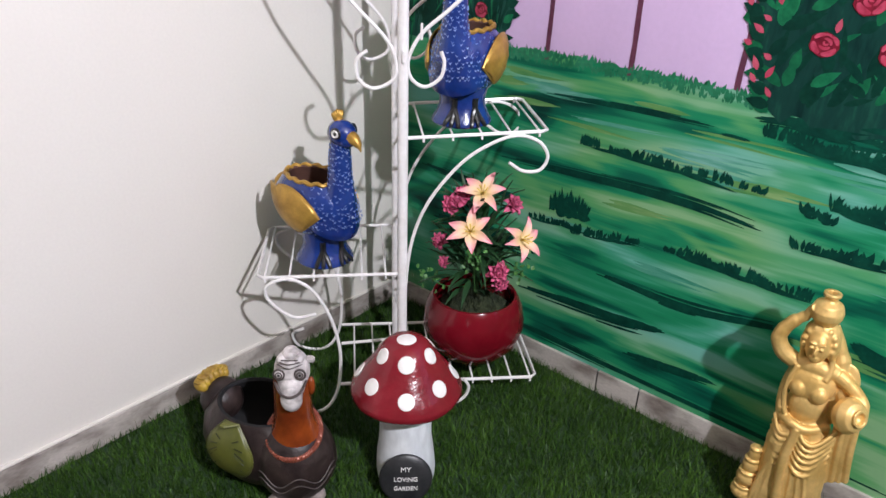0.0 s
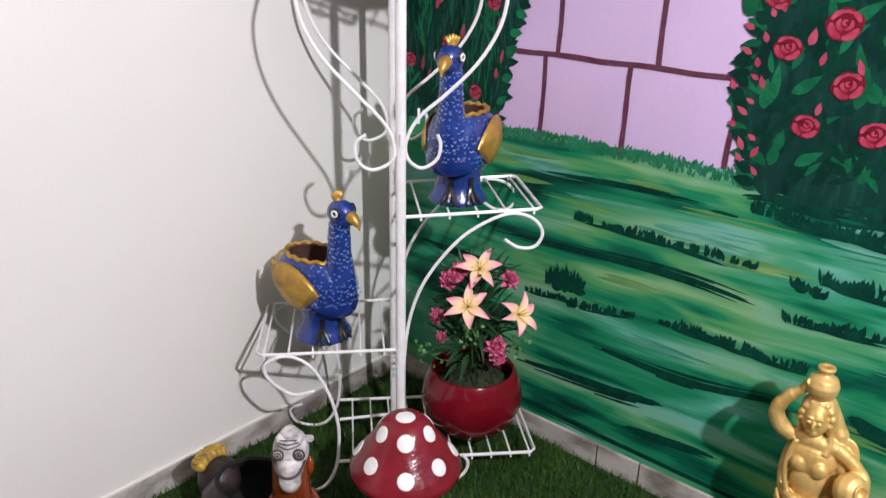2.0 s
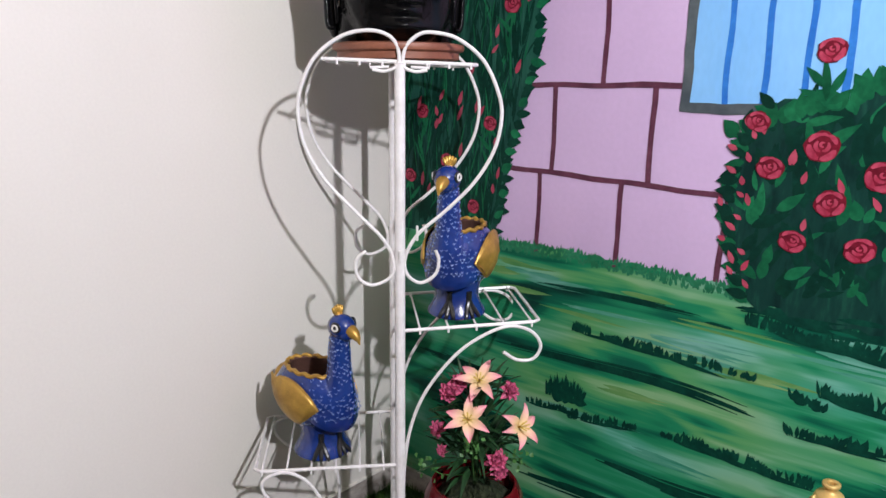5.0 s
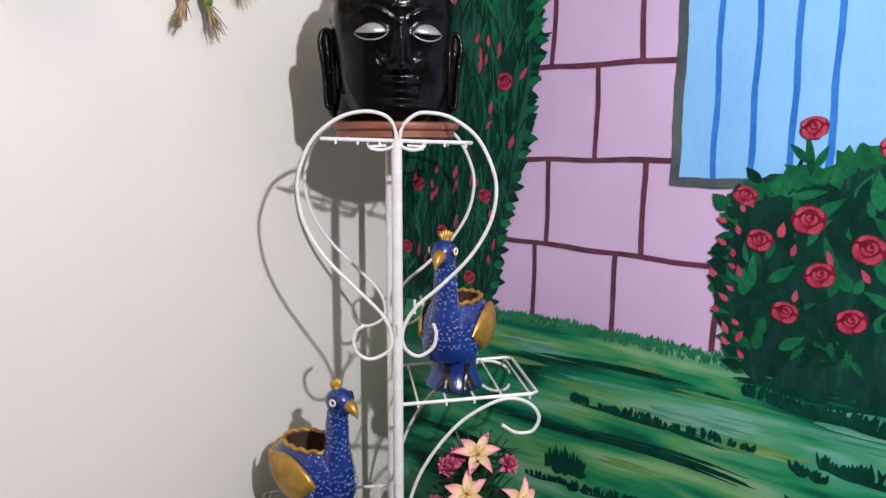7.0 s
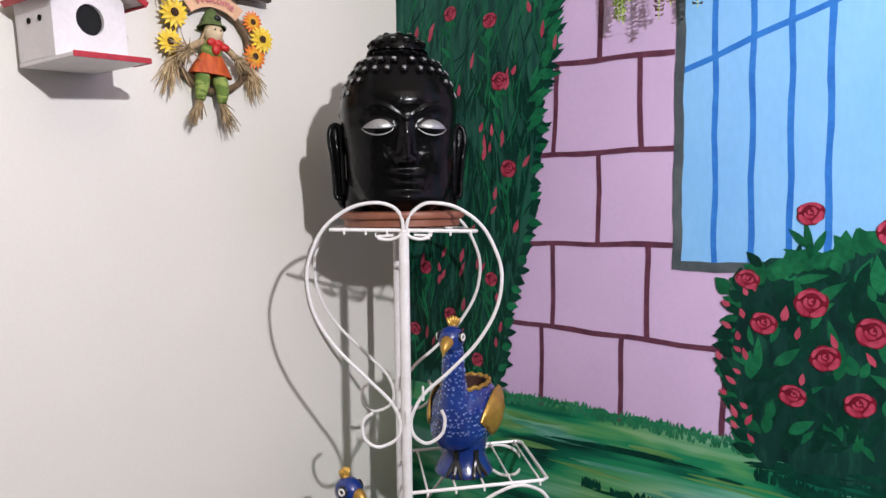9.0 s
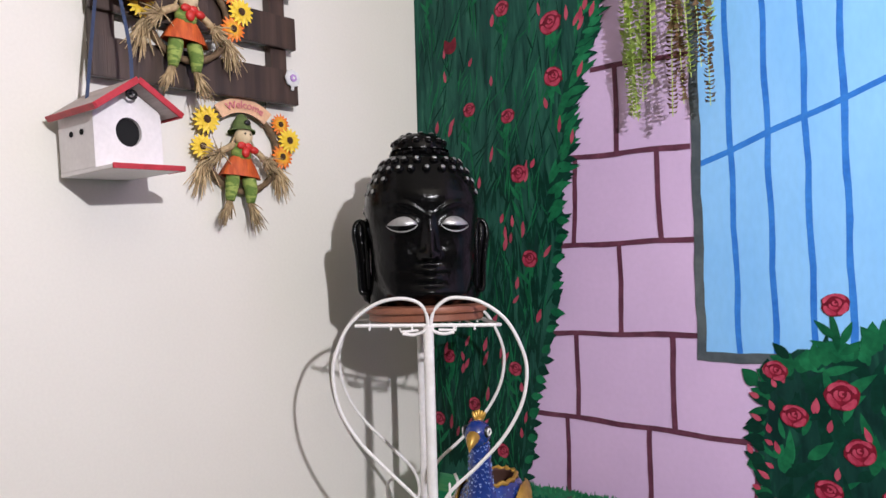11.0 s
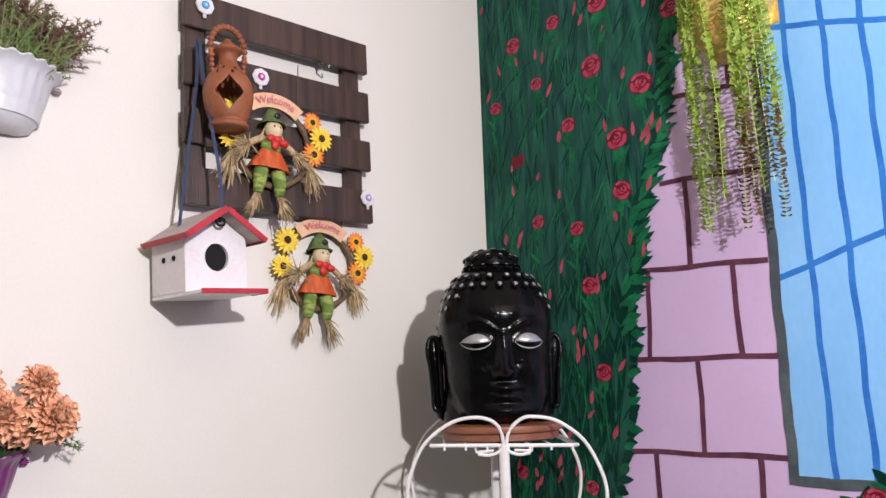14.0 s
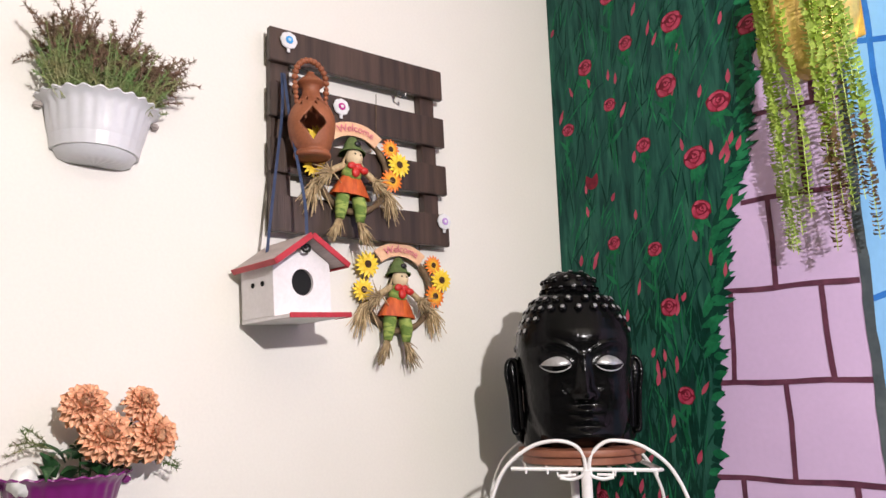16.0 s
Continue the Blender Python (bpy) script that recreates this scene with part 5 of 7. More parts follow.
for cx, cy, cz, n in [(-0.022, -0.075, 0.318, 34), (0.095, -0.05, 0.265, 26), (-0.118, -0.03, 0.245, 26), (0.105, 0.0, 0.315, 18)]:
    for i in range(n):
        p = Vector((cx + lr.gauss(0, 0.016), cy + lr.gauss(0, 0.012), cz + lr.gauss(0, 0.014)))
        sprigs.append(moved(petal(0.012, 0.010, 0.1, 0.2, 0.2, 0, 3, 2), Matrix.Translation(p) @ pose(0, 0, 0, lr.uniform(0, 360), lr.uniform(0, 360), lr.uniform(0, 360))))
    sprigs.append(tube(smooth_line([(cx * 0.2, cy * 0.2, 0.2), (cx * 0.7, cy * 0.7, cz - 0.03), (cx, cy, cz)], 4), 0.0012, 4))
part("sprig", join(*sprigs), SPRIG, pot, "light green filler sprigs")["kind"] = "stuff"

# ---------------------------------------------------------------- toadstool and lettered pebble
TX, TY = 0.598, -0.583
mush = thing("toadstool", "red spotted toadstool ornament with a whitewashed stem on the turf", "garden ornament", pose(TX, TY, 0.002, 0, 0, 44) @ Matrix.Diagonal((0.95, 0.95, 0.890, 1)))
part("stem", lathe([(0.0, 0.0), (0.060, 0.0), (0.067, 0.012), (0.069, 0.045), (0.066, 0.090), (0.060, 0.140), (0.058, 0.245), (0.05, 0.29)], 36,
                   wave=lambda a, i, r, z: (r * (1 + 0.02 * math.sin(3 * a + i)), z)), STEMWHITE, mush)
CAP0 = [(0.0, 0.412), (0.020, 0.411), (0.040, 0.404), (0.050, 0.388), (0.060, 0.365), (0.073, 0.335), (0.088, 0.305), (0.103, 0.275), (0.1155, 0.248), (0.1165, 0.232), (0.110, 0.218), (0.098, 0.208), (0.080, 0.204), (0.05, 0.207)]
CAP = [(r * 1.07, 0.412 - (0.412 - z) * 0.755) for r, z in CAP0]
part("cap", lathe(CAP[::-1], 56, wave=lambda a, i, r, z: (r * (1 + 0.006 * math.sin(5 * a + 1)), z)), CAPRED, mush)


def cap_r(z):
    for (r0, z0), (r1, z1) in zip(CAP, CAP[1:]):
        if z1 <= z <= z0:
            return r0 + (r1 - r0) * (z0 - z) / (z0 - z1)
    return 0.02


def spot(az, z, size):
    """A raised white disc that follows the cap; az 0 faces the room."""
    a = radians(az)
    r = cap_r(z)
    dz = 0.004
    slope = Vector((cap_r(z + dz) - cap_r(z - dz), 2 * dz)).normalized()
    up = Vector((math.sin(a) * slope.x, -math.cos(a) * slope.x, slope.y))
    side = Vector((math.cos(a), math.sin(a), 0))
    nrm = side.cross(up)
    if nrm.dot(Vector((math.sin(a), -math.cos(a), 0.3))) < 0:
        nrm = -nrm
    c = Vector((math.sin(a) * r, -math.cos(a) * r, z))
    v = [c + nrm * 0.0032]
    for ring, (q, h) in enumerate(((0.6, 0.0028), (0.92, 0.0020), (1.0, -0.0015))):
        for j in range(20):
            b = 2 * math.pi * j / 20
            u, w = math.cos(b) * size * q, math.sin(b) * size * q * 1.05
            drop = u * u / (2 * max(r, 0.04))
            v.append(c + side * u + up * w + nrm * (h - drop))
    f = [(0, 1 + j, 1 + (j + 1) % 20) for j in range(20)]
    for ring in range(2):
        for j in range(20):
            j2 = (j + 1) % 20
            f.append((1 + ring * 20 + j, 1 + (ring + 1) * 20 + j, 1 + (ring + 1) * 20 + j2, 1 + ring * 20 + j2))
    part("spot", shape(v, f), WHITEPAINT, mush, "")


for az, z, s in [(0, 0.318, 0.0190), (46, 0.326, 0.0195), (-50, 0.328, 0.0195), (0, 0.384, 0.0195), (62, 0.386, 0.0185), (-62, 0.386, 0.0185), (95, 0.315, 0.020), (-100, 0.315, 0.020), (150, 0.31, 0.02), (-150, 0.315, 0.02), (130, 0.375, 0.019), (-130, 0.375, 0.019)]:
    spot(az, z, s)
part("spot", lathe([(0.0225, 0.4092), (0.021, 0.4122), (0.012, 0.4148), (0.0, 0.4155)], 24), WHITEPAINT, mush)


def text_mesh(words, size, depth=0.0006):
    cu = bpy.data.curves.new("words", "FONT")
    cu.body, cu.size, cu.align_x, cu.align_y, cu.extrude = words, size, "CENTER", "CENTER", depth
    tmp = bpy.data.objects.new("words", cu)
    scene.collection.objects.link(tmp)
    me = bpy.data.meshes.new_from_object(tmp.evaluated_get(bpy.context.evaluated_depsgraph_get()))
    bpy.data.objects.remove(tmp)
    return me


PEB = pose(TX + 0.050, TY - 0.052, 0.062, 0, 0, 44) @ pose(0, 0, 0, -14, 0, 0)
peb = thing("pebble", "flat black painted pebble with white hand lettering, leaning on the toadstool", "stone", PEB)
part("stone", moved(blob((0, 0, 0), (0.0575, 0.013, 0.057), 0, 40, 24), Matrix()), PEBBLE, peb)
for words, z, size in (("MY", 0.026, 0.0165), ("LOVING", 0.004, 0.0140), ("GARDEN", -0.017, 0.0128)):
    me = text_mesh(words, size)
    me.materials.append(CHALK)
    y = -0.013 * math.sqrt(1 - (z / 0.057) ** 2) - 0.0004
    for q in me.vertices:
        q.co.z += -0.0 + 0.0005 - 0.0134 * (1 - math.sqrt(max(0, 1 - (q.co.x / 0.0575) ** 2 - (z / 0.057) ** 2))) + 0.0134
    share("lettering", me, peb, pose(0, 0, z, 90, 0, 0))

# ---------------------------------------------------------------- hen planter
hen = thing("hen_planter", "dark brown clay hen planter with white grinning face, orange neck", "planter", pose(0.400, -0.780, 0.004, 0, 0, 44))
# local x to the side, -y to the room; the tail lies back and to -x
AX = 146
egg = pose(-0.035, 0.030, 0, 0, 0, AX) @ Matrix.Diagonal((1.28, 0.98, 1, 1))
body_prof = [(0.0, 0.010), (0.055, 0.012), (0.085, 0.035), (0.108, 0.075), (0.114, 0.110), (0.108, 0.145), (0.092, 0.175), (0.080, 0.190)]
part("body", moved(lathe(body_prof, 48), egg), HENBODY, hen)
part("bowl_lining", moved(lathe([(0.080, 0.190), (0.075, 0.192), (0.072, 0.186), (0.084, 0.165), (0.098, 0.130), (0.096, 0.09), (0.07, 0.05), (0.0, 0.04)], 40), egg), HOLEDARK, hen, "dark hollow bowl")
part("breast", blob((0.045, -0.042, 0.100), (0.086, 0.082, 0.100), 0, 32, 20), HENBODY, hen)
# engraved lines round the breast
for zc, rr in ((0.098, 0.088), (0.080, 0.089)):
    line = []
    for i in range(25):
        a = radians(-150 + 195 * i / 24)
        z = zc + 0.012 * math.sin(i * 0.9)
        q = math.sqrt(max(0.1, 1 - ((z - 0.100) / 0.100) ** 2))
        line.append((0.045 + 0.0865 * q * math.cos(a), -0.042 + 0.0825 * q * math.sin(a), z))
    part("engraved_line", tube(smooth_line(line, 3), 0.0015, 5), HENLINE, hen, "rubbed grey line")
HM = Matrix.Translation((0.054, -0.055, 0.336)) @ Matrix.Diagonal((0.86, 0.90, 0.98, 1)) @ Matrix.Translation((-0.054, 0.055, -0.305))
part("neck", moved(lathe([(0.056, -0.012), (0.053, 0.000), (0.047, 0.014), (0.042, 0.032), (0.039, 0.056), (0.037, 0.090), (0.035, 0.145)], 32, 0,
                        lambda a, i, r, z: (r, z + 0.024 * math.sin(a) * max(0.0, 1 - i / 4))), Matrix.Translation((0.049, -0.050, 0.174))), HENNECK, hen, "glossy burnt orange neck")
rope = []
for strand in range(3):
    line = []
    for i in range(145):
        a, tw = 2 * math.pi * i / 144, 2 * math.pi * (i / 144 * 20 + strand / 3)
        q = 0.0535 + 0.0034 * math.cos(tw)
        line.append((0.047 + q * math.cos(a), -0.052 + q * 1.05 * math.sin(a), 0.174 + 0.024 * math.sin(a) + 0.0034 * math.sin(tw)))
    rope.append(tube(line, 0.0042, 6))
part("rope_collar", join(*rope), COPPER, hen, "copper twisted rope collar")
face = part("face", moved(join(blob((0.054, -0.058, 0.305), (0.041, 0.042, 0.046), 0, 28, 18), blob((0.054, -0.085, 0.282), (0.031, 0.026, 0.030), 0, 20, 12),
                         blob((0.056, -0.098, 0.270), (0.025, 0.022, 0.028), 0, 20, 12, (-12, 0, 0)), blob((0.054, -0.060, 0.345), (0.020, 0.022, 0.014), 0, 14, 8),
                         blob((0.036, -0.070, 0.338), (0.013, 0.016, 0.010), 0, 12, 8), blob((0.072, -0.070, 0.338), (0.013, 0.016, 0.010), 0, 12, 8)), HM), HENFACE, hen, "chalky white grinning face")
for x in (0.031, 0.078):
    e = part("eye", moved(blob((x, -0.0945, 0.318), (0.0115, 0.007, 0.0115), 0, 16, 10), HM), HENFACE, hen, "chalky staring eye")
    for rr, th in ((0.0118, 0.0024), (0.0066, 0.0015)):
        part("eye_ring", moved(tube([(x + rr * math.cos(i * math.pi / 10), -0.0975 - (0.0030 if rr < 0.01 else 0), 0.318 + rr * math.sin(i * math.pi / 10)) for i in range(21)], th, 6), HM), HENLINE, e)
    part("pupil", moved(blob((x, -0.1010, 0.318), (0.0032, 0.002, 0.0032), 0, 10, 6), HM), BLACKPAINT, e, "black pupil")
brow = [tube(smooth_line([(0.028 + 0.004 * k, -0.088, 0.336 + 0.005 * k), (0.054, -0.100 + 0.006 * k, 0.333 + 0.006 * k), (0.082 - 0.004 * k, -0.088, 0.336 + 0.005 * k)], 5), 0.0013, 5) for k in range(3)]
part("face_line", moved(join(*brow), HM), HENLINE, hen, "rubbed grey face lines")["kind"] = "stuff"
part("mouth_line", moved(tube(smooth_line([(0.020, -0.092, 0.296), (0.034, -0.113, 0.283), (0.056, -0.122, 0.279), (0.078, -0.112, 0.284), (0.090, -0.088, 0.298)], 6), 0.0030, 6), HM), HENLINE, hen, "dark grin line")
part("lower_beak", moved(blob((0.056, -0.104, 0.262), (0.025, 0.015, 0.026), 0, 20, 12, (-12, 0, 0)), HM), HENFACE, hen)
for sg in (-1, 1):
    part("wattle", moved(blob((0.054 + sg * 0.040, -0.048, 0.258), (0.009, 0.012, 0.022), 0, 12, 8), HM), HENNECK, hen)
part("comb_peg", moved(block((0.086, -0.062, 0.322), (0.106, -0.048, 0.334), 0.003), HM), HENFACE, hen)
# wing panel on the bowl's side, with rays
v, f = [], []
for i in range(13):
    t = i / 12
    for j in range(11):
        s = 2 * j / 10 - 1
        wd = 0.050 * math.sin(math.pi * (0.12 + 0.87 * t)) ** 0.75
        z = 0.056 + 0.138 * t
        ang = radians(-97) + s * wd / 0.112
        r = 0.1165
        for (r0, z0), (r1, z1) in zip(body_prof, body_prof[1:]):
            if z0 <= z <= z1:
                r = r0 + (r1 - r0) * (z - z0) / (z1 - z0) + 0.0055
        p = pose(-0.035, 0.030, 0, 0, 0, 0) @ Vector((1.12 * r * math.cos(ang) - 0.035 * 0, 1.08 * r * math.sin(ang), z))
        v.append(p)
for i in range(12):
    for j in range(10):
        a = i * 11 + j
        f.append((a, a + 1, a + 12, a + 11))
wing = part("wing", moved(shape(v, f), pose(-0.012, 0.0, 0.012, 0, 0, -20)), OLIVE, hen, "olive green engraved wing")
md = wing.modifiers.new("thick", "SOLIDIFY")
md.thickness, md.offset = 0.006, 0
wm = pose(-0.012, 0.0, 0.012, 0, 0, -20)
border = [v[i * 11] for i in range(13)] + [v[12 * 11 + j] for j in range(11)] + [v[i * 11 + 10] for i in range(12, -1, -1)] + [v[j] for j in range(10, -1, -1)]
part("wing_border", moved(tube(border, 0.0034, 6), wm), OLIVE, wing)
rays = []
for k in range(11):
    t0 = Vector(v[8 * 11 + 5])
    j = 0 if k < 5 else 10 if k > 5 else 5
    i = (9, 7, 5, 4, 2, 1, 2, 4, 5, 7, 9)[k]
    q = Vector(v[i * 11 + (1 if k < 5 else 9 if k > 5 else 5)])
    a, b = t0.lerp(q, 0.45), t0.lerp(q, 0.9)
    outward = Vector((b.x + 0.035, b.y - 0.03, 0)).normalized() * 0.0052
    rays.append(tube([a + outward * 1.2, b + outward], 0.0014, 5))
part("wing_ray", moved(join(*rays), wm), OLIVEDARK, wing, "dark engraved rays")
# frilled tail
tailc = pose(-0.035, 0.030, 0, 0, 0, AX)
frill = []
for k in range(6):
    a = radians(-50 + 20 * k)
    c = tailc @ Vector((0.146 + 0.006 * math.cos(a), 0.040 * math.sin(a), 0.172 + 0.026 * math.cos(a)))
    frill.append(blob(c, (0.020, 0.0125, 0.015), 0, 14, 10, (0, 0, AX)))
    frill.append(tube([c + Vector((0.012 * math.cos(i * 0.9), 0.009 * math.sin(i * 0.9), 0.011)) for i in range(8)], 0.0035, 6))
part("tail", join(*frill), YELLOW, hen, "mustard yellow frilled tail")
part("tail_root", blob(tailc @ Vector((0.122, 0, 0.146)), (0.048, 0.050, 0.050), 0, 20, 12), HENBODY, hen)
for x, y in ((0.088, -0.082), (0.005, -0.105)):
    toes = [blob((x + 0.013 * k, y - 0.012 + 0.003 * abs(k), 0.011), (0.0085, 0.017, 0.010), 0, 12, 8) for k in (-1, 0, 1)]
    part("foot", join(blob((x, y + 0.012, 0.018), (0.020, 0.022, 0.018), 0, 14, 8), *toes), FOOTGREY, hen, "grey three-toed foot")

# ---------------------------------------------------------------- gold figurine
def figurine():
    """Draped figure with a jar on its head and one at the hip, as one plain mesh; front along -y."""
    s = []
    B = lambda *a: s.append(blob(a[0], a[1], 0, 20, 14, a[2] if len(a) > 2 else (0, 0, 0)))
    T = lambda pts, r: s.append(tube(smooth_line(pts, 5), r if not isinstance(r, list) else [r[min(len(r) - 1, int(i / (5 * (len(pts) - 1) + 1) * len(r)))] for i in range(5 * (len(pts) - 1) + 1)], 12))
    s.append(lathe([(0.0, 0.0), (0.092, 0.0), (0.098, 0.010), (0.094, 0.030), (0.082, 0.042), (0.0, 0.046)], 32))
    s[-1] = moved(s[-1], Matrix.Translation((0.02, 0.0, 0)) @ Matrix.Diagonal((1, 0.72, 1, 1)))
    # skirt: two draped columns with hanging folds
    T([(-0.020, -0.012, 0.03), (-0.022, -0.020, 0.12), (-0.018, -0.018, 0.20), (0.0, -0.006, 0.255)], [0.040, 0.036, 0.036, 0.040, 0.040])
    T([(0.048, -0.004, 0.03), (0.050, -0.012, 0.12), (0.040, -0.012, 0.20), (0.022, -0.004, 0.255)], [0.044, 0.040, 0.040, 0.042, 0.042])
    for k in range(13):
        x = -0.052 + 0.0100 * k
        T([(x * 0.35 + 0.008, -0.046, 0.205), (x * 0.8, -0.052 + 0.003 * (k % 2), 0.13), (x * 1.02, -0.050, 0.045)], 0.0044)
    for k in range(6):
        z = (0.246, 0.232, 0.218, 0.203, 0.187, 0.169)[k]
        T([(-0.052, -0.020, z + 0.014), (-0.034, -0.046, z - 0.004), (-0.016, -0.052, z - 0.006), (0.004, -0.046, z + 0.012)], 0.0050)
        T([(0.006, -0.046, z + 0.014), (0.028, -0.056, z - 0.006), (0.052, -0.050, z - 0.004), (0.080, -0.022, z + 0.026)], 0.0050)
    # trunk with wrapped cloth
    B((0.010, -0.002, 0.262), (0.050, 0.036, 0.036))
    B((0.005, -0.006, 0.300), (0.044, 0.034, 0.050))
    B((0.000, -0.006, 0.350), (0.053, 0.034, 0.042))
    B((-0.019, -0.030, 0.343), (0.020, 0.017, 0.019))
    B((0.024, -0.030, 0.341), (0.020, 0.017, 0.019))
    T([(-0.046, -0.010, 0.262), (-0.020, -0.042, 0.268), (0.020, -0.044, 0.262), (0.060, -0.012, 0.268)], 0.010)
    T([(0.004, -0.050, 0.262), (-0.004, -0.060, 0.18), (0.006, -0.058, 0.06)], 0.010)
    B((0.0, -0.002, 0.386), (0.056, 0.026, 0.022))
    T([(0.0, -0.004, 0.385), (-0.004, -0.006, 0.415)], 0.015)
    # head, hair and veil
    B((-0.006, -0.020, 0.438), (0.026, 0.025, 0.034))
    B((-0.006, -0.040, 0.420), (0.011, 0.010, 0.008))
    B((-0.017, -0.044, 0.443), (0.0055, 0.004, 0.0035))
    B((0.005, -0.044, 0.443), (0.0055, 0.004, 0.0035))
    B((-0.006, -0.0465, 0.424), (0.008, 0.004, 0.003))
    B((-0.006, -0.0475, 0.436), (0.0045, 0.007, 0.010))
    B((-0.016, -0.042, 0.452), (0.009, 0.004, 0.0028), (0, 12, 0))
    B((0.004, -0.042, 0.452), (0.009, 0.004, 0.0028), (0, -12, 0))
    B((-0.006, 0.000, 0.458), (0.038, 0.030, 0.030))
    for k in range(9):
        a = radians(-20 + 27.5 * k)
        B((-0.006 + 0.031 * math.cos(a), -0.020 + 0.004 * math.sin(a), 0.445 + 0.030 * math.sin(a)), (0.008, 0.008, 0.008))
    T([(-0.031, -0.004, 0.455), (-0.036, -0.006, 0.425), (-0.032, -0.010, 0.400)], 0.0065)
    T([(0.018, -0.004, 0.460), (0.025, -0.008, 0.425), (0.031, -0.016, 0.392), (0.027, -0.026, 0.372)], 0.0070)
    T([(0.006, 0.016, 0.470), (0.036, 0.018, 0.420), (0.062, 0.014, 0.350), (0.088, 0.010, 0.300), (0.098, 0.006, 0.240)], [0.016, 0.020, 0.020, 0.018])
    for k in range(4):
        T([(0.074 + 0.012 * k, 0.000, 0.300), (0.080 + 0.012 * k, -0.008 - 0.003 * (k % 2), 0.230), (0.086 + 0.013 * k, -0.006, 0.140 + 0.006 * k)], 0.0085)
    T([(0.000, 0.024, 0.460), (0.010, 0.026, 0.36), (0.040, 0.024, 0.25), (0.085, 0.012, 0.17)], 0.022)
    T([(-0.034, 0.010, 0.390), (-0.050, 0.010, 0.330), (-0.050, 0.002, 0.285), (-0.040, -0.010, 0.245)], 0.011)
    # raised arm, and the arm round the hip jar
    T([(-0.046, -0.006, 0.385), (-0.074, -0.012, 0.402), (-0.088, -0.014, 0.430), (-0.074, -0.012, 0.462), (-0.048, -0.008, 0.488)], [0.018, 0.018, 0.0175, 0.016, 0.014, 0.011])
    T([(-0.048, -0.010, 0.482), (-0.040, -0.014, 0.505), (-0.032, -0.022, 0.515)], 0.009)
    T([(-0.034, -0.022, 0.386), (-0.044, -0.030, 0.345), (-0.040, -0.032, 0.300), (-0.022, -0.036, 0.268), (0.004, -0.040, 0.262)], 0.006)
    T([(0.046, -0.004, 0.384), (0.078, -0.004, 0.368), (0.108, -0.008, 0.345), (0.116, -0.026, 0.325)], [0.015, 0.014, 0.013, 0.012])
    s.append(moved(lathe([(0.0, -0.034), (0.024, -0.030), (0.037, -0.012), (0.039, 0.004), (0.030, 0.022), (0.017, 0.028), (0.020, 0.036), (0.013, 0.036), (0.010, 0.026), (0.0, 0.02)], 28), facing((0.092, -0.036, 0.325), (0.65, -0.55, 0.35)) @ Matrix.Diagonal((0.94, 0.94, 0.94, 1))))
    B((0.050, 0.012, 0.330), (0.042, 0.012, 0.080), (0, 12, 0))
    B((-0.034, -0.008, 0.440), (0.012, 0.016, 0.024))
    B((0.024, -0.010, 0.438), (0.012, 0.016, 0.028))
    # jar on the head
    s.append(moved(lathe([(0.0, 0.0), (0.022, 0.002), (0.032, 0.015), (0.034, 0.028), (0.028, 0.042), (0.014, 0.050), (0.013, 0.055), (0.019, 0.060), (0.018, 0.066), (0.009, 0.066), (0.008, 0.052), (0.0, 0.045)], 32), Matrix.Translation((-0.010, -0.004, 0.482))))
    # stack of jars beside the skirt
    for z, r in ((0.050, 0.029), (0.088, 0.026), (0.122, 0.021), (0.150, 0.015)):
        B((-0.074 + 0.06 * (z - 0.05), -0.030, z), (r, r, 0.020))
        T([(-0.074 + 0.06 * (z - 0.05) + r * 0.75 * math.cos(a), -0.030 + r * 0.75 * math.sin(a), z + 0.016) for a in [i * 0.7 for i in range(10)]], 0.004)
    T([(-0.068, -0.030, 0.155), (-0.066, -0.030, 0.172)], 0.010)
    return join(*s)


STAT = pose(1.256, -0.122, 0.003, 0, 0, 4) @ Matrix.Diagonal((0.86, 0.90, 1.0, 1))
fig = solid("gold_figurine", figurine(), GOLDLEAF, "gold painted figurine carrying water jars, standing on the turf", "statue", edge=0)
fig.matrix_world = STAT
rm = fig.modifiers.new("fuse", "REMESH")
rm.mode, rm.voxel_size, rm.use_smooth_shade = "VOXEL", 0.0018, True
sm = fig.modifiers.new("soften", "SMOOTH")
sm.factor, sm.iterations = 0.5, 4

# ---------------------------------------------------------------- wooden rack on the cream wall
RACK = pose(0.0, -0.716, 2.075, 1.9, 0, 0)
rack = thing("wall_rack", "dark stained slatted wooden rack hung on the cream wall", "wall rack", RACK)
for y0, y1 in ((-0.252, -0.205), (0.176, 0.222)):
    part("stile", block((0.002, y0, -0.238), (0.028, y1, 0.238), 0.0015), DARKWOOD, rack)
for z0, z1 in ((0.161, 0.244), (0.026, 0.107), (-0.106, -0.026), (-0.244, -0.160)):
    part("slat", block((0.029, -0.262, z0), (0.046, 0.240, z1), 0.0018), DARKWOOD, rack)
for y, z in ((0.098, 0.152), (-0.205, 0.150)):
    part("cup_hook", join(tube(smooth_line([(0.038, y, z + 0.012), (0.038, y, z - 0.004), (0.044, y + 0.010, z - 0.010), (0.056, y + 0.010, z - 0.012), (0.060, y + 0.010, z - 0.002)], 4), 0.0024, 7), blob((0.040, y, z + 0.006), (0.006, 0.006, 0.004), 0, 10, 6)), HOOKMETAL, rack, "small steel cup hook")


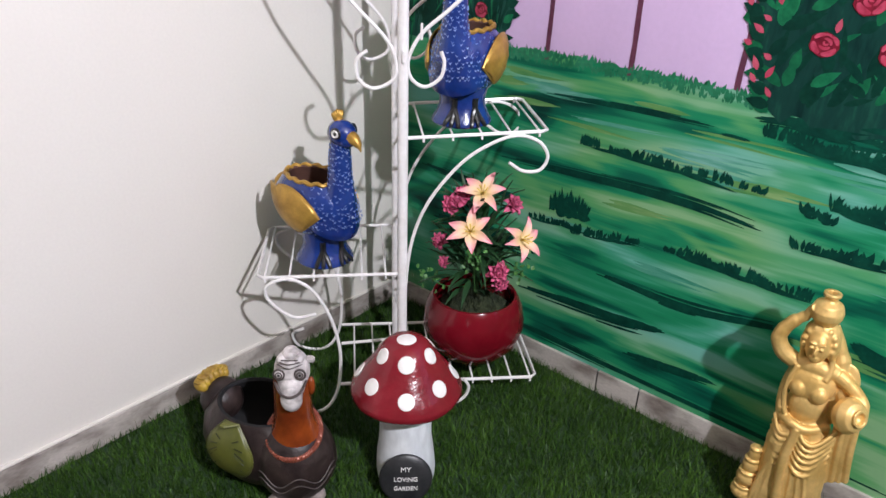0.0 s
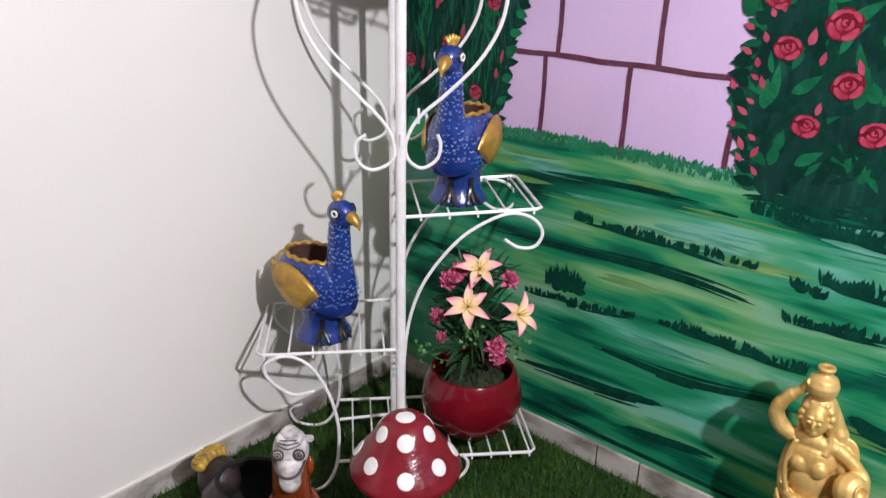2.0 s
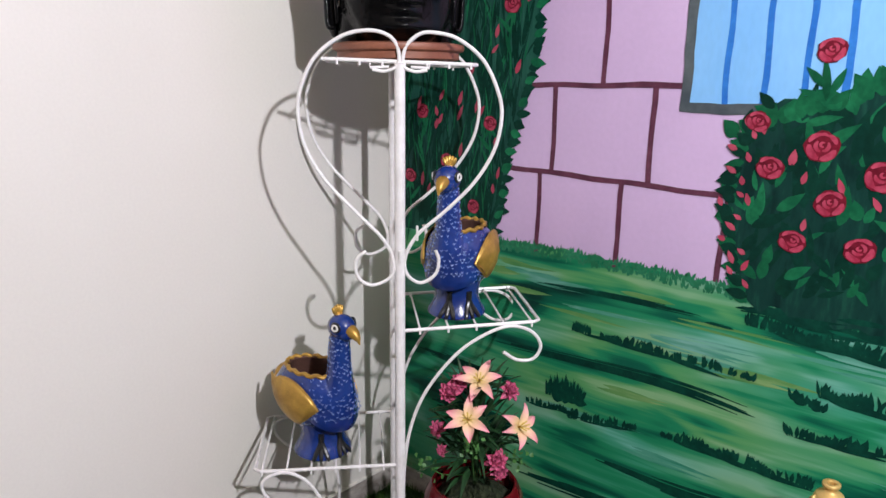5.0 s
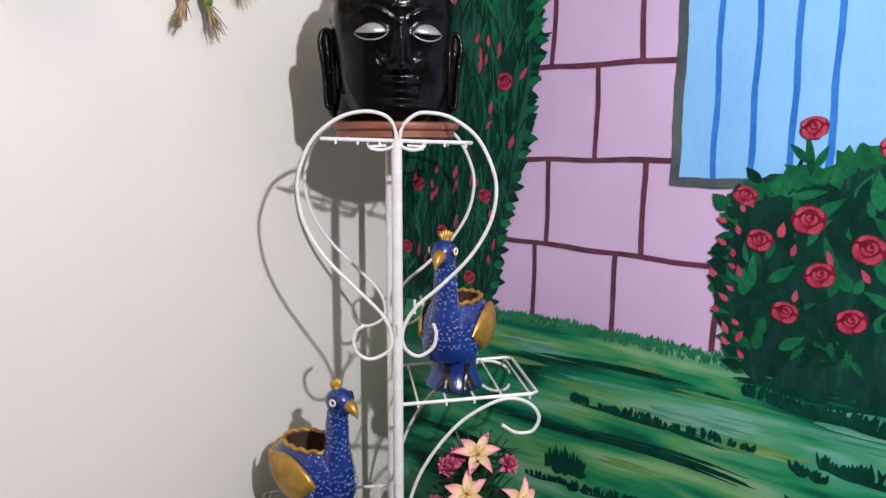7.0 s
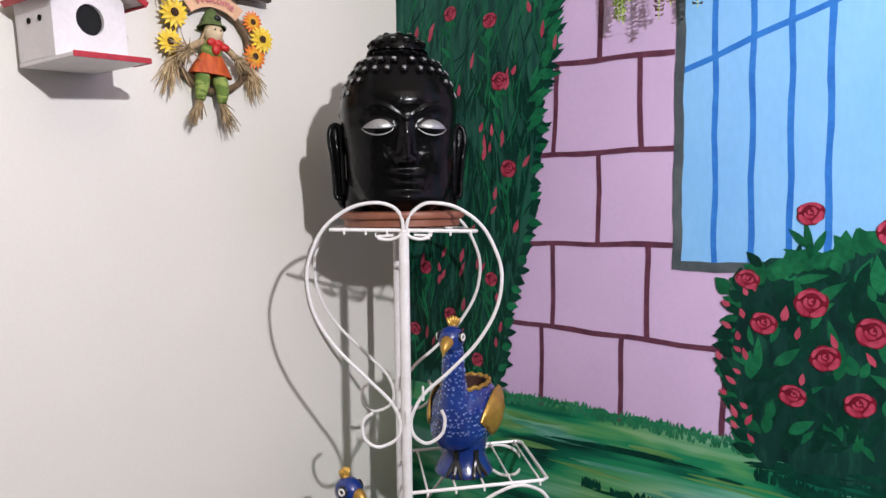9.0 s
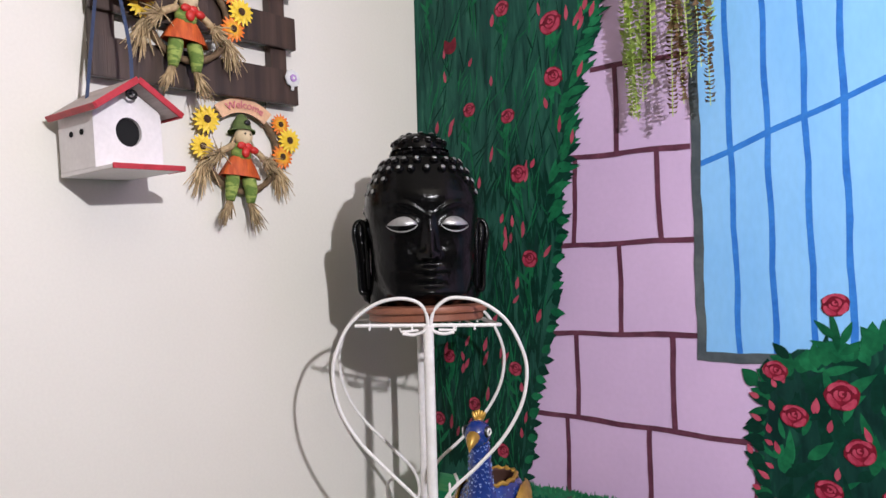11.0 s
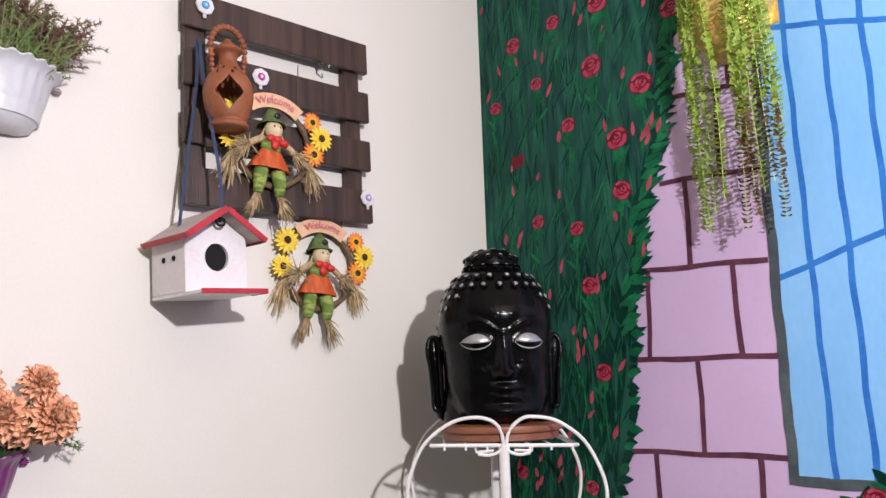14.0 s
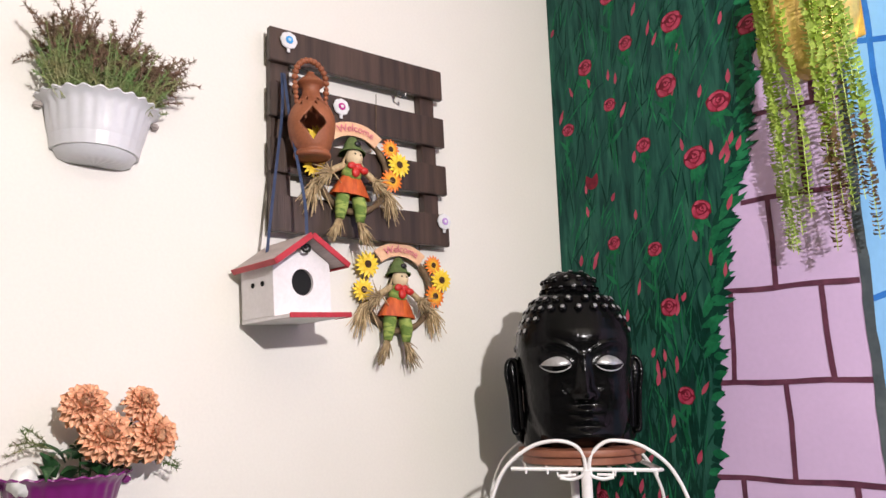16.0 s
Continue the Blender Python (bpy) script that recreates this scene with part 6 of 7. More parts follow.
def charm(y, z, colour, words):
    """A petalled glazed disc with an eye dot."""
    c = thing("eye_charm", words, "wall charm", pose(0.049, y, z), "eye charms on the rack")
    q = lathe([(0.0, 0.0), (0.018, 0.0), (0.020, 0.003), (0.019, 0.006), (0.0, 0.008)], 40, wave=lambda a, i, r, zz: (r * (1 + 0.10 * abs(math.cos(4 * a))), zz))
    part("disc", moved(q, pose(0, 0, 0, 0, 90, 0)), CHARMWHITE, c)
    part("iris", moved(lathe([(0.0095, 0.0072), (0.009, 0.0092), (0.0, 0.0098)], 20), pose(0, 0, 0, 0, 90, 0)), colour, c, "coloured eye dot")
    part("pupil", moved(lathe([(0.004, 0.0095), (0.0035, 0.0108), (0.0, 0.0110)], 14), pose(0, 0, 0, 0, 90, 0)), CHARMWHITE if colour is not CHARMBLUE else CHARMPALE, c)
    part("hanger", block((0.001, -0.004, -0.030), (0.005, 0.004, -0.018), 0.001), CHARMWHITE, c)
    return c


charm(-0.940, 2.282, CHARMBLUE, "white glazed charm with a blue eye")
charm(-0.799, 2.149, CHARMPINK, "white glazed charm with a magenta eye")
charm(-0.641, 2.021, CHARMPALE, "white glazed charm with a pale aqua eye")
charm(-0.491, 1.902, CHARMLILAC, "white glazed charm with a lilac eye")

# ---------------------------------------------------------------- terracotta lantern
LX, LY, LZ = 0.105, -0.902, 1.968
lan = thing("clay_lantern", "pierced terracotta lantern with a beaded clay handle, hanging from the rack", "lantern", pose(LX, LY, LZ + 0.014, 2, 0, 0) @ Matrix.Diagonal((0.92, 0.92, 0.94, 1)))
LP = [(0.038, 0.000), (0.045, 0.004), (0.045, 0.012), (0.041, 0.018), (0.046, 0.028), (0.053, 0.050), (0.058, 0.080), (0.056, 0.104), (0.046, 0.128), (0.034, 0.142), (0.026, 0.154), (0.0215, 0.168), (0.024, 0.180), (0.033, 0.188), (0.034, 0.192), (0.024, 0.202), (0.012, 0.212), (0.008, 0.220), (0.0, 0.222)]
fine = [Vector((r, z, 0)) for r, z in LP]
fine = smooth_line(fine, 8)
v, f = [], []
SEG = 144
for p in fine:
    for j in range(SEG):
        a = 2 * math.pi * j / SEG
        v.append((max(p.x, 0) * math.cos(a), max(p.x, 0) * math.sin(a), p.y))
for i in range(len(fine) - 1):
    for j in range(SEG):
        zc = (fine[i].y + fine[i + 1].y) / 2
        hole = False
        for c, zz, hw, hh in ((-25, 0.076, 36, 0.040), (95, 0.076, 36, 0.040), (215, 0.076, 36, 0.040)):
            da = (j * 360 / SEG - c + 180) % 360 - 180
            hole |= abs(da) / hw + abs(zc - zz) / hh < 1
        for c in (-80, -62, 2, 20, -45, -15):
            da = (j * 360 / SEG - c + 180) % 360 - 180
            hole |= abs(da) < 5 and abs(zc - (0.142 if c in (-80, 2, -45) else 0.128)) < 0.006
        if not hole:
            j2 = (j + 1) % SEG
            f.append((i * SEG + j, i * SEG + j2, (i + 1) * SEG + j2, (i + 1) * SEG + j))
shell = part("shell", shape(v, f), TERRA, lan)
md = shell.modifiers.new("thick", "SOLIDIFY")
md.thickness, md.offset = 0.0045, -1
part("floor_disc", lathe([(0.040, 0.006), (0.040, 0.003), (0.0, 0.003)], 36), TERRA, lan)
for i in range(15):
    a = radians(-12 + 204 * i / 14)
    part("handle_bead", blob((0.0, 0.043 * math.cos(a) * 1.0, 0.198 + 0.053 * math.sin(a) - (0.012 if i in (0, 14) else 0)), (0.0085, 0.0085, 0.0075), 0, 10, 7), TERRA, lan)
for sg in (-1, 1):
    for k in range(5):
        part("handle_bead", blob((0.0, sg * (0.043 - 0.001 * k), 0.186 - 0.012 * k), (0.0065, 0.0065, 0.0065), 0, 10, 7), TERRA, lan)

# ---------------------------------------------------------------- bird house
HC = -0.950
house = thing("bird_house", "white wooden bird house with red edges, hung by a navy ribbon", "bird house", pose(0.012, HC, 1.626, 3.5, 0, 7))
W2, D2, HE = 0.0705, 0.128, 0.112
AP = 0.159
# front wall with a round hole
cz, hr = 0.070, 0.027
ring = [(hr * math.cos(2 * math.pi * i / 32), cz + hr * 1.05 * math.sin(2 * math.pi * i / 32)) for i in range(32)]


def edge_point(a):
    """Outline of the gable in direction a from the hole's centre."""
    c, s = math.cos(a), math.sin(a)
    best = 9
    if abs(c) > 1e-6:
        best = min(best, W2 / abs(c)) if (cz + s * W2 / abs(c)) <= HE else best
    if s < -1e-6:
        best = min(best, cz / -s)
    if s > 1e-6:
        slope = (AP - HE) / W2
        best = min(best, (AP - cz) / (s + slope * abs(c)))
    return (c * best, cz + s * best)


angs = [2 * math.pi * i / 32 for i in range(32)]
outer = [edge_point(a) for a in angs]
v = [(D2, y, z) for y, z in ring] + [(D2, y, z) for y, z in outer] + [(D2 - 0.008, y, z) for y, z in ring]
f = [(i, (i + 1) % 32, 32 + (i + 1) % 32, 32 + i) for i in range(32)] + [(i, 64 + i, 64 + (i + 1) % 32, (i + 1) % 32) for i in range(32)]
part("front_panel", shape(v, f), HOUSEWHITE, house, "", False)
# black block behind the hole stands in for the shade inside
part("inside_shade_block", block((0.100, -0.045, 0.02), (0.118, 0.045, 0.11), 0), HOLEDARK, house, "", False)
for sg in (-1, 1):
    sp = part("side_panel", block((0.002, min(sg * W2, sg * (W2 - 0.007)), 0.0), (D2 - 0.0005, max(sg * W2, sg * (W2 - 0.007)), HE), 0.001), HOUSEWHITE, house)
    if sg < 0:
        for x in (0.050, 0.088):
            # no opening here: a black disc stands in for the vent's shade
            part("vent_hole", moved(lathe([(0.0, 0.0), (0.0055, 0.0), (0.0055, 0.002)], 14), pose(x, -W2 - 0.0003, 0.070, 90, 0, 0)), HOLEDARK, sp, "small vent drawn as a black disc")
part("back_panel", block((0.0, -W2, 0.0), (0.006, W2, HE), 0.001), HOUSEWHITE, house)
part("base_board", block((0.0, -W2 - 0.001, -0.008), (D2 + 0.056, W2 + 0.006, -0.0005), 0.001), HOUSEWHITE, house)
part("ledge_edge", block((D2 + 0.0565, -W2 - 0.001, -0.009), (D2 + 0.060, W2 + 0.006, 0.0015), 0.0008), REDTRIM, house, "red painted ledge edge")
part("ledge_end", block((D2 + 0.001, W2 + 0.0063, -0.009), (D2 + 0.060, W2 + 0.0093, 0.0015), 0.0008), REDTRIM, house, "red painted ledge end")
sl = math.degrees(math.atan2(AP - HE, W2))
for sg in (-1, 1):
    ln = 0.0875 / math.cos(radians(sl))
    m = pose(0, 0, AP + 0.004) @ pose(0, 0, 0, (-sl if sg > 0 else sl), 0, 0)
    lo, hi = (0.0, ln) if sg > 0 else (-ln, 0.0)
    rp = part("roof_panel", moved(block((-0.0, lo, -0.002), (0.168, hi, 0.006), 0.001), m), HOUSEROOF, house, "pinkish grey roof board")
    part("roof_edge", moved(block((0.1685, lo, -0.005), (0.173, hi, 0.0075), 0.0008), m), REDTRIM, rp, "red painted gable edge")
    e0, e1 = (ln + 0.0005, ln + 0.0045) if sg > 0 else (-ln - 0.0045, -ln - 0.0005)
    part("roof_edge", moved(block((0.0, e0, -0.005), (0.173, e1, 0.0075), 0.0008), m), REDTRIM, rp, "red painted eave edge")
part("eyelet", join(tube([(0.145, 0.010 * math.cos(i * 0.7), 0.140 + 0.008 * math.sin(i * 0.7)) for i in range(10)], 0.003, 6), tube([(0.125, 0, 0.142), (0.150, 0, 0.142)], 0.003, 6)), BLACKPAINT, house, "black eyelet")


def band(pts, w, across):
    """A flat ribbon along pts."""
    a = Vector(across) * w / 2
    v, f = [], []
    for p in pts:
        v += [Vector(p) - a, Vector(p) + a]
    for i in range(len(pts) - 1):
        f.append((2 * i, 2 * i + 1, 2 * i + 3, 2 * i + 2))
    return shape(v, f)


rb = part("ribbon", join(band(smooth_line([(0.058, 0.012, 0.560), (0.062, 0.006, 0.46), (0.062, -0.022, 0.28), (0.060, -0.044, 0.125)], 6), 0.007, (0, 1, 0)),
                         band(smooth_line([(0.060, 0.016, 0.560), (0.080, 0.018, 0.42), (0.128, 0.012, 0.250), (0.150, 0.000, 0.168)], 6), 0.007, (0.2, 1, 0))), RIBBON, house, "navy blue hanging ribbon", False)
md = rb.modifiers.new("thick", "SOLIDIFY")
md.thickness = 0.001

# ---------------------------------------------------------------- scarecrow wreaths
def straw(c, d, n, length, spread, seed, k):
    q = random.Random(seed)
    out = []
    for i in range(n):
        p0 = Vector(c) + Vector((q.uniform(-.004, .004), q.uniform(-.006, .006), q.uniform(-.004, .004)))
        e = Vector(d).normalized() * length * q.uniform(0.6, 1.1) + Vector((q.gauss(0, spread * 0.5), q.gauss(0, spread), q.gauss(0, spread)))
        out.append(tube([p0, p0 + e * 0.5 + Vector((q.uniform(-.003, .003), 0, q.uniform(-.004, .004))), p0 + e], [0.0017, 0.0015, 0.0007], 4, k))
    return join(*out)


def doll():
    """Straw-stuffed rag doll, one mesh, front along +x, y to the side."""
    s = []
    s.append(blob((0.024, 0, 0.038), (0.022, 0.024, 0.025), 0, 18, 12))                                  # head
    for i in range(14):
        a = radians(150 * i / 13 - 75)
        for sg in (-1, 1):
            s.append(tube([(0.018, sg * 0.018, 0.048), (0.022, sg * (0.026 + 0.0006 * i), 0.030 - 0.001 * i), (0.024, sg * (0.030 + 0.001 * (i % 4)), 0.008 - 0.002 * (i % 5))], 0.0014, 4, 4))
    s.append(moved(lathe([(0.035, -0.006), (0.036, -0.003), (0.026, 0.003), (0.024, 0.014), (0.019, 0.028), (0.011, 0.042), (0.0, 0.048)], 22, 2), pose(0.014, 0, 0.056, 0, -6, 0)))   # hat
    s.append(blob((0.038, 0.002, 0.074), (0.004, 0.010, 0.008), 6, 10, 6))
    s.append(blob((0.016, 0, -0.004), (0.020, 0.028, 0.030), 1, 16, 10))                                 # shirt
    s.append(blob((0.034, -0.010, 0.012), (0.006, 0.014, 0.010), 5, 10, 7, (20, 0, 0)))
    s.append(blob((0.034, 0.010, 0.012), (0.006, 0.014, 0.010), 5, 10, 7, (-20, 0, 0)))
    s.append(blob((0.038, 0, -0.006), (0.007, 0.012, 0.014), 5, 10, 7))
    s.append(blob((0.034, 0.026, 0.004), (0.010, 0.014, 0.010), 5, 10, 7))                                # red bird in the arm
    s.append(moved(lathe([(0.052, 0.0), (0.050, 0.004), (0.038, 0.030), (0.026, 0.052), (0.022, 0.056)], 26, 3, wave=lambda a, i, r, z: (r * (1 + 0.06 * math.sin(9 * a)), z)), pose(0.016, 0, -0.070) @ Matrix.Diagonal((0.55, 1.12, 1, 1))))
    for sg in (-1, 1):
        s.append(tube(smooth_line([(0.016, sg * 0.024, 0.014), (0.024, sg * 0.046, 0.000), (0.022, sg * 0.064, -0.012)], 4), 0.009, 10, 4))
        s.append(straw((0.022, sg * 0.066, -0.014), (0.1, sg * 0.7, -0.6), 84, 0.036, 0.017, 11 + sg, 4))
        s.append(tube(smooth_line([(0.016, sg * 0.022, -0.066), (0.022, sg * 0.028, -0.100), (0.020, sg * 0.030, -0.136)], 4), [0.017, 0.018, 0.0185, 0.018, 0.017, 0.016, 0.015, 0.013, 0.011], 12, 1))
        s.append(straw((0.020, sg * 0.030, -0.136), (0.2, sg * 0.35, -0.95), 64, 0.062, 0.012, 21 + sg, 4))
    for y in (-0.008, 0.008):
        s.append(blob((0.0445, y, 0.042), (0.0018, 0.0024, 0.003), 6, 8, 5))
    return join(*s)


DOLL = mesh_of("rag_doll", doll(), [DOLLSKIN, DOLLGREEN, DOLLHAT, DOLLORANGE, RAFFIA, DOLLRED, BLACKPAINT])
SUN = mesh_of("petals", join(*[moved(petal(0.026, 0.012, 0.05, 0.15, 0.2, 0, 6, 4), pose(0, 0, 0.0015 * (i % 2), 0, 0, 22.5 * i)) for i in range(16)]), SUNPET, True, PET)
SUN2 = mesh_of("petals", join(*[moved(petal(0.027, 0.012, 0.05, 0.15, 0.2, 0, 6, 4), pose(0, 0, 0.0015 * (i % 2), 0, 0, 22.5 * i)) for i in range(16)]), SUNORANGE, True, PET)
SEED = mesh_of("seed_head", blob((0, 0, 0.002), (0.0075, 0.0075, 0.004), 0, 12, 7), SEEDHEAD)


def wreath(m, words):
    """Twig hoop with rag doll, banner and sunflowers; front along +x."""
    w = thing("scarecrow_wreath", words, "wreath", m, "scarecrow wreaths")
    hoop = [(0.010, 0.098 * math.sin(2 * math.pi * i / 48), 0.098 * math.cos(2 * math.pi * i / 48)) for i in range(49)]
    part("hoop", tube(hoop, [0.0075 + 0.0012 * math.sin(i * 1.9) for i in range(49)], 9), TWIG, w, "brown twig hoop")
    part("straw_tuft", join(straw((0.014, -0.098, -0.03), (0, -0.1, -1), 60, 0.075, 0.016, 5, 0), straw((0.014, 0.098, -0.03), (0, 0.1, -1), 60, 0.065, 0.016, 6, 0)), RAFFIA, w, "loose straw tufts")["kind"] = "stuff"
    ob = share("rag_doll", DOLL, w, pose(0.012, -0.012, -0.006, -3, 0, 0) @ Matrix.Diagonal((0.92, 0.90, 0.88, 1)))
    tagged(ob, "rag doll in orange skirt and green trousers")
    # arched banner
    v, f = [], []
    for i in range(17):
        a = radians(-39 + 78 * i / 16)
        for r in (0.088, 0.122):
            v.append((0.022, r * math.sin(a), r * math.cos(a)))
    for i in range(16):
        f.append((2 * i, 2 * i + 1, 2 * i + 3, 2 * i + 2))
    bn = part("banner", shape(v, f), SIGNPEACH, w, "arched peach banner", False)
    md = bn.modifiers.new("thick", "SOLIDIFY")
    md.thickness, md.offset = 0.004, 1
    me = text_mesh("Welcome", 0.026, 0.0004)
    me.materials.append(SIGNINK)
    for q in me.vertices:
        r, a = 0.105 + q.co.y, q.co.x / 0.105
        q.co = Vector((q.co.z + 0.0276, r * math.sin(a), r * math.cos(a)))
    share("lettering", me, bn, Matrix())
    for y, z, mesh, sz in ((-0.108, -0.004, SUN, 1.15), (-0.100, 0.058, SUN, 1.3), (0.102, 0.074, SUN2, 1.0), (0.124, 0.036, SUN, 1.25), (0.106, -0.006, SUN2, 1.15)):
        fl = share("sunflower", mesh, w, pose(0.022 + 0.005 * (sz > 1.2), y, z, 0, 90, 0) @ pose(0, 0, 0, 0, 0, 900 * z) @ Matrix.Diagonal((sz, sz, sz, 1)))
        tagged(fl, "yellow and orange cloth sunflower" if mesh is SUN2 else "yellow cloth sunflower")
        share("seed_head", SEED, fl, Matrix())
    part("hanging_cord", tube([(0.006, 0.070, 0.098), (0.004, 0.072, 0.22)], 0.0012, 5), TWIG, w)
    return w


wreath(pose(0.006, -0.614, 1.714), "straw scarecrow wreath with welcome banner against the cream wall")
wreath(pose(0.050, -0.772, 1.986), "straw scarecrow wreath with welcome banner on the rack")

# ---------------------------------------------------------------- wall planters
def wall_pot(name, label, m, material):
    """Half-round planter with a wavy flared rim; flat back at x = 0."""
    p = thing(name, label, "wall planter", m, "half-round wall planters")
    prof = [(0.0, 0.0), (0.050, 0.0), (0.066, 0.006), (0.079, 0.026), (0.089, 0.060), (0.096, 0.095), (0.103, 0.106), (0.113, 0.112), (0.112, 0.115), (0.103, 0.112), (0.094, 0.104), (0.088, 0.065), (0.080, 0.020), (0.0, 0.012)]
    def wave(a, i, r, z):
        w = 1 if 5 <= i <= 10 else 0.10
        return r * (1 + 0.022 * w * math.sin(25 * a)), z + 0.0018 * w * math.sin(25 * a)
    part("bowl", moved(lathe(prof, 150, 0, wave, -90, 90), Matrix.Diagonal((1.06, 1.0, 1, 1))), material, p)
    part("back_plate", block((0.0005, -0.052, 0.004), (0.004, 0.052, 0.105), 0.001), material, p)
    for y, z in ((-0.106, 0.104), (0.106, 0.104)):
        part("bracket_lug", block((0.002, y - 0.008, z - 0.014), (0.016, y + 0.008, z - 0.002), 0.003), FOOTGREY if material is PLASTICWHITE else material, p)
    return p


wp = wall_pot("wall_planter", "white plastic half-round wall planter with reddish green sprigs", pose(0.002, -1.328, 1.917) @ Matrix.Diagonal((1, 1.02, 1.07, 1)), PLASTICWHITE)
q = random.Random(31)


def feather(base, d, length, seed, k=0):
    """A feathery sprig: a stem with many small needles."""
    r = random.Random(seed)
    d = Vector(d).normalized()
    side = d.orthogonal().normalized()
    pts = smooth_line([base, Vector(base) + d * length * 0.5 + side * r.uniform(-.01, .01), Vector(base) + d * length + side * r.uniform(-.02, .02) + Vector((0, 0, -0.012))], 4)
    out = [tube(pts, 0.0009, 3, k)]
    for p in pts[2:]:
        for j in range(9):
            e = (d * 0.5 + Vector((r.gauss(0, 0.6), r.gauss(0, 0.6), r.gauss(0, 0.6)))).normalized() * r.uniform(0.006, 0.014)
            s2 = e.orthogonal().normalized() * 0.0010
            o = [p - s2, p + s2, p + e]
            out.append(shape(o, [(0, 1, 2)], k))
    return join(*out)


greens, reds = [], []
for i in range(420):
    y = q.uniform(-0.088, 0.088)
    b0 = (q.uniform(0.012, 0.072), y, 0.095)
    d = (q.gauss(0.10, 0.22), y * 3.2 + q.gauss(0.05, 0.22), 1)
    tall = 1.0 if y < 0.03 else 0.72
    if i % 5 < 3:
        greens.append(feather(b0, d, q.uniform(0.07, 0.150) * tall, i))
    else:
        base = Vector(b0) + Vector((d[0] * 0.03, d[1] * 0.03, q.uniform(0.05, 0.11) * tall))
        reds.append(feather(base, (d[0] * 1.3, d[1] * 1.3, 0.8), q.uniform(0.04, 0.095), 500 + i))
for i in range(10):
    reds.append(feather((0.06, -0.075 + 0.004 * i, 0.18), (0.1, -0.15 + 0.03 * i, 1), q.uniform(0.08, 0.13), 900 + i))
    reds.append(feather((0.06, 0.060 + 0.003 * i, 0.13), (0.1, 0.75, 0.65), q.uniform(0.06, 0.11), 930 + i))
part("green_sprig", join(*greens), SOFTFOLIAGE, wp, "soft green feathery sprigs", False)["kind"] = "stuff"
part("red_sprig", join(*reds), REDFOLIAGE, wp, "reddish brown sprig tips", False)["kind"] = "stuff"

pp = wall_pot("wall_planter", "plum purple half-round wall planter with peach chrysanthemums", pose(0.002, -1.340, 1.220), PLASTICPURPLE)
MUM = mesh_of("bloom", join(*[moved(petal(0.046 * (0.50 + 0.55 * i / 95), 0.0165, 0.30, 0.50, 0.7, 0, 6, 4, 0.05, 2.1),
                                    pose(0, 0, 0.004, 0, 0, i * 137.5) @ pose(0, 0, 0, 0, -(88 - 112 * (i + 0.5) / 95 + 12 * math.sin(i * 2.7)), 0) @ pose(0, 0, 0, 22 * math.sin(i * 1.9), 0, 0)) for i in range(95)]), PEACH, True, PET)
for y, z, x, sz, d in ((0.010, 0.232, 0.085, 1.0, (0.9, -0.1, 0.35)), (0.043, 0.180, 0.105, 1.08, (0.9, 0.0, 0.2)), (0.105, 0.235, 0.085, 0.80, (0.9, 0.3, 0.3)), (0.128, 0.172, 0.095, 1.08, (0.9, 0.35, 0.1)), (0.085, 0.160, 0.075, 0.9, (0.8, 0.2, 0.0))):
    tagged(share("chrysanthemum", MUM, pp, facing((x, y, z), d, 40 * sz) @ Matrix.Diagonal((sz, sz, sz, 1))), "peach cloth chrysanthemum")
lv = []
for i in range(46):
    y = q.uniform(-0.03, 0.12)
    lv.append(moved(petal(q.uniform(0.03, 0.06), q.uniform(0.018, 0.03), 0.3, 0.5, 0.3, 0, 4, 2), pose(q.uniform(0.03, 0.09), y, q.uniform(0.105, 0.17), q.uniform(-40, 40), q.uniform(-60, 10), q.uniform(-90, 90))))
part("leaf", join(*lv), FOLIAGE, pp, "grey green leaves")["kind"] = "stuff"
part("flower_stem", join(*[tube(smooth_line([(0.05, 0.03, 0.05), (0.06, 0.5 * y + 0.01, 0.12), (x - 0.02, y, z - 0.01)], 4), 0.002, 5) for y, z, x in ((0.010, 0.232, 0.085), (0.043, 0.180, 0.105), (0.105, 0.235, 0.085), (0.128, 0.172, 0.095))]), STEM, pp)
wisps = [feather((0.06, 0.12, 0.14), (0.3, 0.8, -0.3 + 0.2 * i), 0.06, 40 + i) for i in range(4)] + [feather((0.05, -0.03, 0.16), (0.2, -0.8, 0.1 + 0.2 * i), 0.07, 60 + i) for i in range(4)]
part("wisp", join(*wisps), SOFTFOLIAGE, pp, "thin grey green wisps", False)["kind"] = "stuff"
liner = blob((0.050, -0.070, 0.108), (0.030, 0.024, 0.026), 0, 14, 10)
liner = ([(x + q.uniform(-.003, .003), y + q.uniform(-.003, .003), z + q.uniform(-.003, .003)) for x, y, z in liner[0]], liner[1], liner[2])
part("tissue", liner, CHALK, pp, "crumpled white tissue")

# ---------------------------------------------------------------- hanging gold planter on the mural
GX = 0.826
gp = thing("hanging_planter", "hammered gold wall planter with long trailing lime strands", "hanging plant", pose(GX, -0.002, 2.140))
part("bowl", moved(lathe([(0.0, 0.0), (0.030, 0.003), (0.060, 0.022), (0.085, 0.060), (0.099, 0.110), (0.105, 0.170), (0.106, 0.230), (0.103, 0.230), (0.100, 0.170), (0.080, 0.08), (0.0, 0.05)], 48, 0, None, 180, 360), Matrix.Diagonal((1.0, 0.95, 1, 1))), GOLDHAMMER, gp)
part("back_plate", block((-0.103, -0.003, 0.06), (0.103, -0.0005, 0.228), 0.001), GOLDHAMMER, gp)
